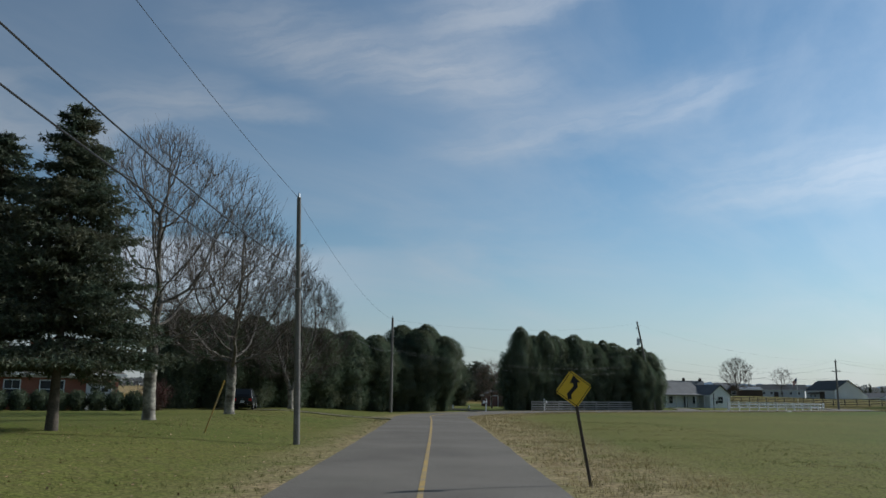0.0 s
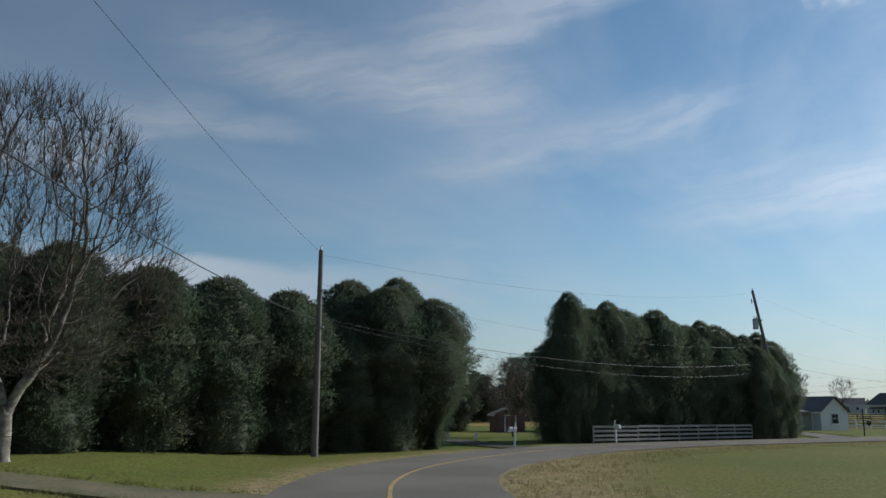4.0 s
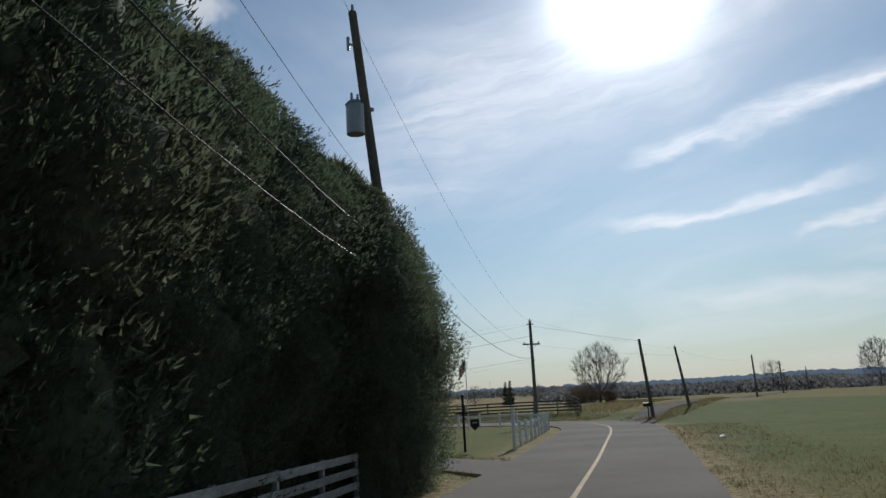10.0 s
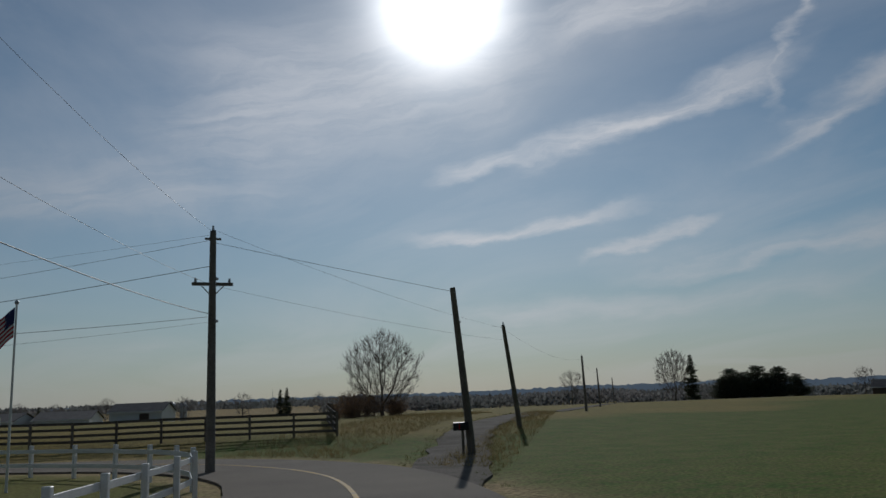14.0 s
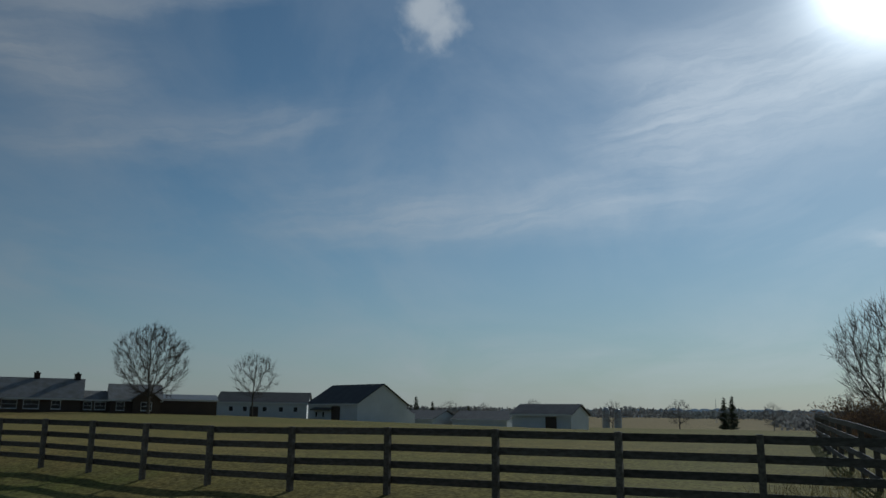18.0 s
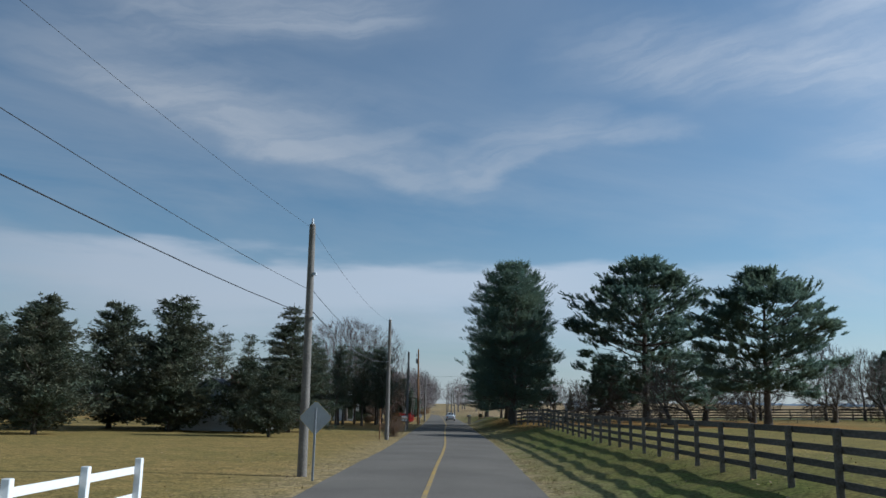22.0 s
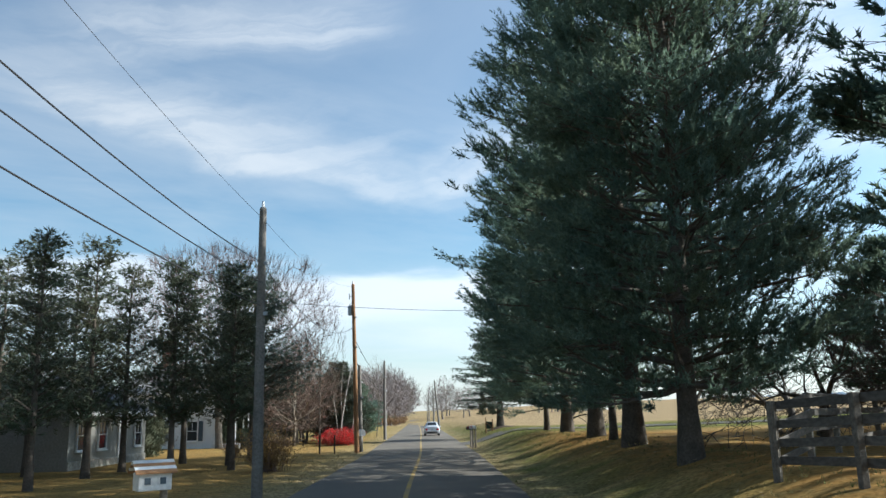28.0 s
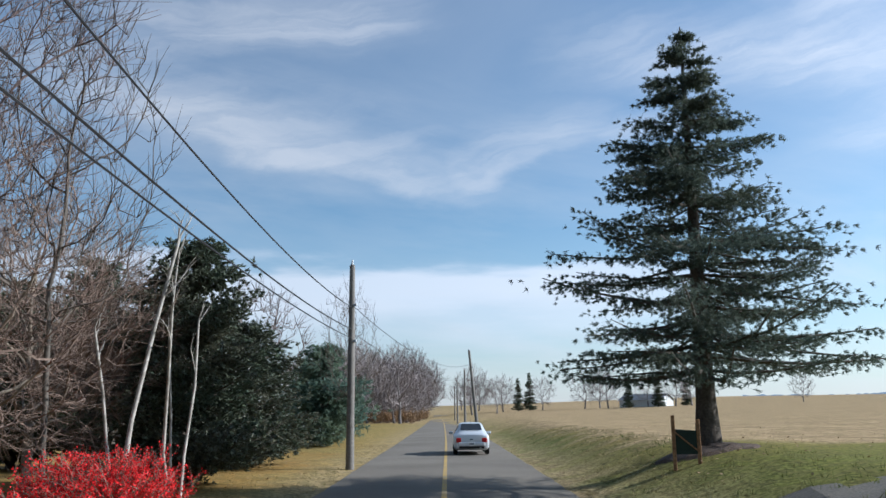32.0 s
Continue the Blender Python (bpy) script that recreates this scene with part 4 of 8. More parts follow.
def pine_kind(seed, height, radius, base=0.14, whorls=17, limbs=(4, 7), spots=9, per=30, needle=(0.25, 0.055), top=3.0, low=0.75, gaps=0.1, fan=0.2, clump=0.27):
    """A white pine: a straight trunk, level limbs with upturned ends, and fans of needle plumes along them."""
    rng = np.random.default_rng(seed)
    thick, thin, spot, way = [], [], [], []
    tr = height * 0.022
    zs = np.linspace(-0.3, height * 0.97, 12)
    wob = np.cumsum(rng.normal(0, 0.06, (12, 2)), 0)
    wob[:3] = 0
    for k in range(11):
        thick.append((np.array([*wob[k], zs[k]]), np.array([*wob[k + 1], zs[k + 1]]), tr * (1.35 if k == 0 else 1 - k / 12.5), tr * (1 - (k + 1) / 12.5)))
    for w in range(whorls):
        q = min(max((w + rng.uniform(-0.25, 0.25)) / (whorls - 1), 0), 1)
        z = height * (base + (0.975 - base) * q)
        reach = radius * (1.0 - 0.82 * q ** top) * (low + (1 - low) * math.sin(math.pi * min(q * 1.3, 1)))
        turn = rng.uniform(0, 2 * math.pi)
        count = int(rng.integers(*limbs))
        for b in range(count):
            if rng.random() < gaps:
                continue
            ang = turn + 2 * math.pi * b / count + rng.normal(0, 0.25)
            L = reach * rng.uniform(0.74, 1.06)
            d = np.array([math.cos(ang), math.sin(ang), rng.uniform(-0.12, 0.15) + 0.55 * q])
            i = min(int(np.searchsorted(zs, z)), 11)
            pts, dn = limb_path(rng, np.array([*wob[i], z]), d, L, 4, 0.08, 0.04)
            r = 0.011 * L + 0.012
            for k in range(4):
                thin.append((pts[k], pts[k + 1], r * (1 - k * 0.2), r * (0.8 - k * 0.2)))
            side = np.array([-math.sin(ang), math.cos(ang), 0.0])
            plumes = []
            for n in range(max(3, int(2.2 + 1.5 * L))):
                f = rng.uniform(0.2, 1.0) ** 0.7 * 4
                i = min(int(f), 3)
                p = pts[i] + (pts[i + 1] - pts[i]) * (f - i)
                lat = rng.normal(0, 1) * (fan * L * (1.25 - f / 4) + 0.1)
                q_ = p + side * lat + dn * abs(lat) * 0.35 + np.array([0, 0, 0.1 * abs(lat)])
                plumes.append((q_, lat))
                thin.append((p, q_, 0.02, 0.008))
            plumes.append((pts[4], 0.0))
            for n in range(max(4, int(spots * (0.4 + L / radius)))):
                p, lat = plumes[n % len(plumes)]
                p = p + rng.normal(0, clump, 3) * np.array([1, 1, 0.6])
                for m in range(3):
                    o = dn * 0.8 + side * (np.sign(lat) * 0.45 + rng.normal(0, 0.4)) + np.array([0, 0, rng.uniform(0.0, 0.75)])
                    spot.append(p)
                    way.append(o / np.linalg.norm(o))
    for m in range(14):
        spot.append(np.array([*wob[11], height * rng.uniform(0.93, 0.985)]))
        o = rng.normal(0, 0.5, 3) + np.array([0, 0, 1.0])
        way.append(o / np.linalg.norm(o))
    spot, way = np.array(spot), np.array(way)
    n = len(spot)
    c, o = np.repeat(spot, per, 0), np.repeat(way, per, 0)
    long = np.repeat(rng.uniform(0.45, 0.95, n), per)
    c = c + o * (long * rng.uniform(0.05, 1.0, n * per))[:, None]
    d = o * 0.85 + rng.normal(0, 0.5, o.shape) + np.array([0, 0, 0.12])
    v, f = needles(c, d, rng.normal(0, 1, c.shape), needle[0] * rng.uniform(0.65, 1.2, n * per), needle[1] * rng.uniform(0.7, 1.3, n * per))
    return [("trunk", segs_mesh("trunk", thick, BARK, 9)), ("limb_frame", segs_mesh("limb_frame", thin, BARK, 4)), ("foliage", as_mesh("needles", v, f, PINE))]


def spruce_kind(seed, height, radius, base=0.06, density=1.0, droop=0.25, needle=(0.26, 0.07), whorls=26, mat=None, sparse_low=0.0, power=0.9, per=6, bare_core=1, boughs=(6, 9), lift=0.06, trunk=0.017, tight=1.0):
    """A spruce: whorls of drooping boughs with upturned tips, shorter towards the top, with hanging sprays."""
    rng = np.random.default_rng(seed)
    thick, thin, tips, outs = [], [], [], []
    tr = height * trunk
    zs = np.linspace(-0.3, height, 9)
    for k in range(8):
        thick.append((np.array([0, 0, zs[k]]), np.array([0, 0, zs[k + 1]]), tr * (1.3 if k == 0 else 1 - k / 8.4), tr * (1 - (k + 1) / 8.4)))
    for w in range(whorls):
        q = (w + rng.uniform(-0.3, 0.3)) / whorls
        z = height * (base + (1 - base) * max(q, 0))
        reach = radius * (1 - max(q, 0)) ** power * rng.uniform(0.85, 1.1) + 0.15
        for b in range(int(rng.integers(*boughs))):
            ang = rng.uniform(0, 2 * math.pi)
            L = reach * rng.uniform(0.7, 1.15)
            d = np.array([math.cos(ang), math.sin(ang), 0.12 - droop])
            pts, dn = limb_path(rng, (0, 0, z), d, L, 4, 0.07, lift)
            r = 0.012 * L + 0.012
            for k in range(4):
                thin.append((pts[k], pts[k + 1], r * (1 - k * 0.2), r * (0.8 - k * 0.2)))
            fill = density * (1 - sparse_low * (1 - q) * 0.7)
            for k in range(4):
                for _ in range(max(1, int(L * 3.2 * fill))):
                    if k < bare_core and rng.random() < 0.75:
                        continue
                    f = rng.uniform(0, 1)
                    p = pts[k] + (pts[k + 1] - pts[k]) * f
                    side = rng.normal(0, tight, 3) * np.array([0.1 * L + 0.1, 0.1 * L + 0.1, 0.05])
                    tips.append(p + side - np.array([0, 0, abs(rng.normal(0, 0.12 * tight))]))
                    o = dn * 0.7 + side / (0.3 * L + 0.3) + np.array([0, 0, -0.15])
                    outs.append(o / np.linalg.norm(o))
    tips, outs = np.array(tips), np.array(outs)
    v, f = needle_tufts(rng, tips, outs, needle[0], needle[1], per, 0.7)
    return [("trunk", segs_mesh("trunk", thick, BARK, 8)), ("bough_frame", segs_mesh("bough_frame", thin, BARK, 3)), ("foliage", as_mesh("needles", v, f, mat or SPRUCE))]


def thuja_kind(seed, height, radius, sprays=9300, size=0.155, mat=None, skirt=0.66):
    """A tall arborvitae: a dense column with a rounded, uneven top, of flat upright sprays."""
    rng = np.random.default_rng(seed)
    noise.seed_set(seed + 11)

    def radius_at(q, ang):
        prof = (1 - max(0.0, (q - 0.5) / 0.5) ** 2.3) ** 0.62 if q < 1 else 0
        prof *= skirt + (1 - skirt) * (min(1, q * 2.6) if skirt > 0.5 else min(1, q * 2.15) ** 1.9)
        p = Vector((math.cos(ang) * 1.3, math.sin(ang) * 1.3, q * height * 0.45))
        p2 = p * 3.1
        return radius * prof * (1 + 0.4 * noise.noise(p) + 0.28 * noise.noise(p2) + 0.2 * noise.noise(p * 7)) + 0.05
    # inner body
    nz, na = 22, 18
    v = []
    for i in range(nz + 1):
        q = i / nz
        for j in range(na):
            ang = 2 * math.pi * j / na
            r = radius_at(q * 0.97, ang) * 0.74
            v.append((math.cos(ang) * r, math.sin(ang) * r, q * height * 0.95))
    f = [(i * na + j, i * na + (j + 1) % na, (i + 1) * na + (j + 1) % na, (i + 1) * na + j) for i in range(nz) for j in range(na)]
    inner = as_mesh("inner_core", np.array(v), np.array(f), THUJA_IN, smooth=True)
    q = rng.uniform(0.0, 1, sprays) ** 0.85
    ang = rng.uniform(0, 2 * np.pi, sprays)
    rad = np.array([radius_at(a, b) for a, b in zip(q, ang)])
    depth = rng.uniform(0.74, 1.0, sprays) + 0.08 * rng.random(sprays) ** 4
    c = np.column_stack([np.cos(ang) * rad * depth, np.sin(ang) * rad * depth, q * height + rng.normal(0, 0.1, sprays)])
    out = np.column_stack([np.cos(ang), np.sin(ang), np.full(sprays, 0.9)])
    per = 3
    cc = np.repeat(c, per, 0) + rng.normal(0, size * 0.35, (sprays * per, 3))
    oo = np.repeat(out, per, 0) + rng.normal(0, 0.5, (sprays * per, 3))
    v, f = needles(cc, oo, rng.normal(0, 1, (sprays * per, 3)), size * rng.uniform(0.6, 1.6, sprays * per), size * 0.38 * rng.uniform(0.6, 1.3, sprays * per))
    return [("inner_core", inner), ("foliage", as_mesh("foliage", v, f, mat or THUJA))]


def shrub_kind(seed, width, height, twigs, leaves, leaf, bark, leaf_size=0.07):
    """A many-stemmed shrub with small leaves or berries along its twigs."""
    rng = np.random.default_rng(seed)
    segs, ends = [], []
    for _ in range(twigs):
        ang, lean = rng.uniform(0, 2 * np.pi), rng.uniform(0.05, 0.9)
        d = np.array([math.cos(ang) * lean * width / height * 0.62, math.sin(ang) * lean * width / height * 0.62, 1.0])
        L = height * rng.uniform(0.65, 1.12)
        pts, _ = limb_path(rng, (rng.normal(0, 0.12 * width), rng.normal(0, 0.12 * width), -0.05), d, L, 4, 0.14, -0.02)
        for k in range(4):
            segs.append((pts[k], pts[k + 1], 0.012 - 0.0025 * k, 0.0095 - 0.0022 * k))
        for k in (1, 2, 3):
            for _ in range(2):
                sd = (pts[k + 1] - pts[k]) / np.linalg.norm(pts[k + 1] - pts[k]) + rng.normal(0, 0.5, 3)
                e = pts[k] + sd / np.linalg.norm(sd) * L * 0.25
                segs.append((pts[k], e, 0.006, 0.003))
                ends.append((pts[k], e))
    out = [("stem_frame", segs_mesh("stem_frame", segs, bark, 3))]
    if leaves:
        a = np.array([e[0] for e in ends]); b = np.array([e[1] for e in ends])
        i = rng.integers(0, len(ends), leaves)
        c = a[i] + (b - a)[i] * rng.uniform(0.1, 1.05, leaves)[:, None] + rng.normal(0, 0.025, (leaves, 3))
        v, f = blades(c, rng.normal(0, 1, (leaves, 3)) + np.array([0, 0, 0.3]), rng.normal(0, 1, (leaves, 3)), leaf_size * rng.uniform(0.6, 1.3, leaves), leaf_size * 0.7)
        out.append(("leaf_cover" if leaf is not BERRY else "berry_cover", as_mesh("leaves", v, f, leaf)))
    return out


# sycamores on the lawn
SYC_LABEL = "tall leafless sycamore with mottled pale bark on the lawn"
SYC = [crowned_kind(21 + k, 16.0, 6.0, SYCAMORE, SYC_LIMB, TWIG, tip=0.0115, base=0.24, wide=0.36, marks=2200, whips=(4, 1.05), fork=0.17, stout=1.92, upward=0.05) for k in range(2)]
SYC.append(crowned_kind(26, 16.0, 6.0, SYCAMORE, SYC_LIMB, TWIG, base=0.2, wide=0.42, marks=2300, whips=(6, 1.05), fork=0.095, stout=1.95, upward=0.05, split=7))
for (x, y), k, turn, s in (((-17.5, 52.2), 0, 200, (1.06, 1.06, 1.0)), ((-17.4, 65.2), 1, 100, (1.0, 1.0, 0.91)), ((-18.0, 84.6), 2, 0, (0.86, 0.86, 0.82))):
    place_tree("sycamore_tree", (x, y), SYC_LABEL, SYC[k], turn, s, "sycamores along the lawn")

# spruces at the far end of the lawn
SPRUCE_BIG = spruce_kind(31, 19.5, 6.2, base=0.2, density=2.1, droop=0.4, needle=(0.34, 0.1), whorls=30, per=5, power=0.7, boughs=(8, 11))
for (x, y), turn, s in (((-16.0, 39.7), 0, (0.64, 0.64, 0.69)), ((-21.0, 42.5), 80, (0.66, 0.66, 0.68)), ((-22.5, 36.5), 140, (0.66, 0.66, 0.7))):
    place_tree("spruce_tree", (x, y), "tall dark green spruce with hanging boughs on the lawn", SPRUCE_BIG, turn, s, "spruces by the brick house")

# arborvitae hedges
TH = [thuja_kind(41, 10.0, 2.5), thuja_kind(42, 10.0, 2.35), thuja_kind(43, 10.0, 2.65)]
TH_NEAR = [thuja_kind(41, 10.0, 2.5, 33000, 0.08), thuja_kind(42, 10.0, 2.4, 24000, 0.1)]
TH_EDGE = [thuja_kind(47, 10.0, 2.5, 40000, 0.075, skirt=0.15)]
TH_FAR = [thuja_kind(44 + k, 10.0, 2.5, 11000, 0.16) for k in range(2)]


def hedge_row(points, group, kinds=TH):
    for n, (x, y, h, w) in enumerate(points):
        place_tree("arborvitae_tree", (x, y), "tall dense dark green arborvitae in a hedge", kinds[n % len(kinds)], n * 67, (w * 1.1, w * 1.1, h / 10.0), group)


hedge_row([(-12.2 - 16.2 * k / 13 + (0.9 if k % 2 else -0.4), 102.0 - 22.4 * k / 13 + (0.7 if k % 2 else -0.3), 8.0 + 0.5 * math.sin(k * 2.3) + 0.04 * k, 0.92 + 0.08 * math.cos(k * 1.7)) for k in range(14)], "hedge behind the lawn", TH_FAR)
hedge_row([(-15.5, 102.2, 8.2, 1.0), (-19.5, 97.6, 8.4, 0.95), (-23.5, 92.0, 8.8, 1.0), (-27.5, 87.0, 8.9, 1.0)], "hedge behind the lawn", TH_FAR)
hedge_row([(-9.7, 104.5, 7.8, 0.9), (-7.6, 105.6, 9.3, 1.0), (-6.6, 109.2, 9.4, 0.95), (-10.5, 108.5, 10.2, 1.05), (-8.9, 111.0, 10.0, 1.0), (-7.6, 108.4, 10.3, 0.95)], "big hedge clump by the driveway", TH_NEAR)
hedge_row([(-5.2, 106.9, 8.8, 0.98)], "big hedge clump by the driveway", TH_EDGE)
hedge_row([(4.2, 119.6, 11.0, 0.68), (5.2, 120.8, 9.4, 0.75), (3.4, 120.6, 7.8, 0.78), (6.1, 121.6, 10.0, 0.82), (7.6, 122.8, 10.7, 0.8), (9.1, 124.0, 10.1, 0.82), (10.6, 125.2, 9.7, 0.81), (12.1, 126.3, 10.4, 0.89), (13.6, 127.4, 9.6, 0.76), (15.0, 128.5, 9.4, 0.89), (16.5, 129.6, 9.9, 0.68), (18.0, 130.7, 9.6, 0.93), (19.5, 131.7, 9.0, 0.83), (21.1, 132.6, 8.9, 0.64), (22.6, 133.6, 9.2, 0.66), (24.1, 134.6, 8.5, 0.7), (21.5, 131.2, 7.9, 0.66), (23.0, 132.2, 7.2, 0.62), (24.5, 133.8, 6.6, 0.66)], "long hedge behind the board fence", TH_NEAR[:1] * 5 + TH)
hedge_row([(6.0, 123.4, 9.2, 0.9), (8.9, 125.6, 9.6, 0.95), (11.8, 127.7, 9.3, 0.95), (14.7, 129.8, 9.1, 0.95), (17.7, 132.0, 9.2, 0.9), (20.6, 134.0, 8.6, 0.9)], "long hedge behind the board fence", TH)

# white pines along the paddock and the lawn
PINES = [pine_kind(51, 17.5, 5.6, base=0.12, whorls=22, limbs=(5, 8), spots=24, per=22, needle=(0.19, 0.036), top=5.0, low=0.95, gaps=0.03, fan=0.33), pine_kind(52, 16.6, 7.6, base=0.13, whorls=15, limbs=(6, 9), spots=32, per=20, needle=(0.27, 0.075), top=4.5, low=0.7, gaps=0.05, fan=0.32), pine_kind(53, 14.6, 6.6, base=0.2, whorls=12, limbs=(6, 9), spots=31, per=20, needle=(0.27, 0.075), top=4.5, low=0.6, gaps=0.1, fan=0.3)]
PINES.append(pine_kind(54, 14.2, 6.4, base=0.16, whorls=15, limbs=(5, 8), spots=22, per=20, needle=(0.19, 0.034), top=3.6, low=0.95, gaps=0.08, fan=0.3))
PINES.append(pine_kind(55, 17.0, 5.3, base=0.115, whorls=25, limbs=(6, 9), spots=25, per=22, needle=(0.19, 0.037), top=4.0, low=0.98, gaps=0.02, fan=0.36, clump=0.32))
PINE_LABEL = "large dark green white pine with a thick trunk"
for (x, y), k, turn, s in (((17.8, 271.5), 4, 10, (0.78, 0.78, 0.93)), ((14.1, 279.1), 0, 130, (0.98, 0.98, 1.04)), ((9.8, 287.6), 0, 250, (0.98, 0.98, 0.95)), ((29.6, 280.6), 1, 0, (1.16, 1.16, 1.05)), ((44.4, 266.8), 2, 60, (1.06, 1.06, 0.9)),
                           ((5.5, 295.2), 0, 190, (0.93, 0.93, 0.9)), ((2.6, 299.2), 3, 300, (0.62, 0.62, 0.62)), ((22.5, 288.5), 2, 30, (0.42, 0.42, 0.52))):
    place_tree("white_pine_tree", (x, y), PINE_LABEL, PINES[k], turn, s, "pines along the road")

e = thing("tree_stump", (12.1, 283.0, ground_z(12.1, 283.0)), "tall broken-off pine trunk with a dead stub", "tree stump")
v, f = bent_tube([(0, 0, -0.2), (0.02, 0, 0.5), (0.0, 0.03, 1.2), (0.05, 0.02, 2.0), (0.03, 0.0, 2.35)], [0.22, 0.17, 0.15, 0.16, 0.1], 9)
mesh_object("trunk", v, f, BARK, e, smooth=True)
v, f = bent_tube([(0.05, 0, 1.9), (0.3, -0.1, 2.2), (0.42, -0.2, 2.6)], [0.06, 0.045, 0.02], 6)
mesh_object("branch_stub", v, f, BARK, e, smooth=True)

SPRUCE_MID = spruce_kind(33, 11, 3.7, density=2.4, droop=0.2, needle=(0.2, 0.045), whorls=26, per=9, power=0.75)
SPRUCE_OPEN = spruce_kind(34, 12.4, 5.0, base=0.17, density=4.6, droop=0.34, needle=(0.13, 0.021), whorls=27, mat=SPRUCE_BLUE, sparse_low=0.75, power=0.92, per=17, bare_core=1, boughs=(6, 9), lift=0.09, trunk=0.026, tight=0.7)
place_tree("spruce_tree", (-9.75, 318.4), "lone open spruce with bare lower boughs at the field's edge", SPRUCE_OPEN, 40, 1.0)
for (x, y), turn, s in (((8.6, 245.8), 0, (1.2, 1.2, 1.02)),):
    place_tree("spruce_tree", (x, y), "dense cone-shaped spruce on the verge of the lawn", SPRUCE_MID, turn, s)


# ---- poles and wires ----
def utility_pole(at, top, radius=0.15, mat=None, label="weathered grey wooden utility pole", transformer=False, arm=False, cap=True):
    """at: base x, y; top: x, y, z of its head."""
    z0 = ground_z(*at)
    e = thing("utility_pole", (at[0], at[1], z0), label, "utility pole", "utility poles along the road")
    h = Vector((top[0] - at[0], top[1] - at[1], top[2] - z0))
    n = 6
    segs = [(np.array(h * (k / n) - Vector((0, 0, 0.4 if k == 0 else 0))), np.array(h * ((k + 1) / n)), radius * (1.15 - 0.07 * k), radius * (1.15 - 0.07 * (k + 1))) for k in range(n)]
    a = list(zip(*segs))
    v, f = bent_tube([s[0] for s in segs] + [segs[-1][1]], [s[2] for s in segs] + [segs[-1][3]], 12)
    mesh_object("shaft", v, f, mat or POLE_WOOD, e, smooth=True)
    if cap:
        bm = bmesh.new()
        bmesh.ops.create_cone(bm, cap_ends=True, segments=12, radius1=radius * 0.75, radius2=radius * 0.6, depth=0.06, matrix=Matrix.Translation(h + Vector((0, 0, 0.02))))
        part("pole_top", bm, mat or POLE_WOOD, e)
        bm = bmesh.new()
        bmesh.ops.create_cone(bm, cap_ends=True, segments=8, radius1=0.05, radius2=0.035, depth=0.22, matrix=Matrix.Translation(h + Vector((0, 0, 0.14))))
        part("insulator", bm, METAL_GREY, e, "small grey pole-top insulator")
    for q in (0.8, 0.62):
        c = h * q
        part("bracket", box_bm((c.x + radius, c.y, c.z), (0.2, 0.08, 0.1), 0.01), METAL_GREY, e)
    if transformer:
        small = mat is POLE_BROWN
        c = h * (0.84 if small else 0.77)
        k = 0.65 if small else 1.0
        bm = bmesh.new()
        bmesh.ops.create_cone(bm, cap_ends=True, segments=16, radius1=0.25 * k, radius2=0.25 * k, depth=0.85 * k, matrix=Matrix.Translation((c.x - 0.42 * k, c.y, c.z)))
        bmesh.ops.create_cone(bm, cap_ends=True, segments=16, radius1=0.27 * k, radius2=0.18 * k, depth=0.1, matrix=Matrix.Translation((c.x - 0.42 * k, c.y, c.z + 0.47 * k)))
        part("transformer", bm, METAL_GREY, e, "grey transformer can")
        for dx in (-0.1, 0.1):
            bm = bmesh.new()
            bmesh.ops.create_cone(bm, cap_ends=True, segments=8, radius1=0.045, radius2=0.03, depth=0.25, matrix=Matrix.Translation((c.x - 0.42 * k + dx * k, c.y, c.z + 0.62 * k)))
            part("bushing", bm, METAL_GREY, e)
        c = h * 0.93
        part("cutout", box_bm((c.x - 0.3, c.y, c.z), (0.08, 0.08, 0.4), 0.02), METAL_GREY, e)
        part("cutout_arm", box_bm((c.x - 0.17, c.y, c.z), (0.34, 0.05, 0.05), 0.01), METAL_GREY, e)
    if arm:
        c = h * 0.775
        part("crossarm", box_bm((c.x, c.y, c.z), (1.5, 0.1, 0.12), 0.01, turn=radians(-35)), POLE_WOOD, e)
        for s in (-1, 1):
            d = Vector((0.62 * math.cos(radians(-35)), 0.62 * math.sin(radians(-35)), 0)) * s
            bm = bmesh.new()
            bmesh.ops.create_cone(bm, cap_ends=True, segments=8, radius1=0.05, radius2=0.04, depth=0.16, matrix=Matrix.Translation(c + d + Vector((0, 0, 0.14))))
            part("insulator", bm, METAL_GREY, e)
            v, f = tubes([np.array(c + d * 0.75)], [np.array(c - Vector((0, 0, 0.5)))], [0.02], [0.02], 5)
            mesh_object("brace", v, f, METAL_GREY, e)
        c = h * 0.97
        part("top_arm", box_bm((c.x, c.y, c.z), (0.6, 0.08, 0.08), 0.01, turn=radians(-35)), POLE_WOOD, e)
    return e


def wire(a, b, sag, radius=0.012, name="power_line", label="thin dark overhead cable between poles"):
    a, b = np.array(a, float), np.array(b, float)
    t = np.linspace(0, 1, 17)[:, None]
    p = a + (b - a) * t - np.array([0, 0, 1.0]) * sag * 4 * t * (1 - t)
    v, f = bent_tube(p, radius, 5)
    return tagged(mesh_object(name, v, f, CABLE), label, "cable", "overhead cables")


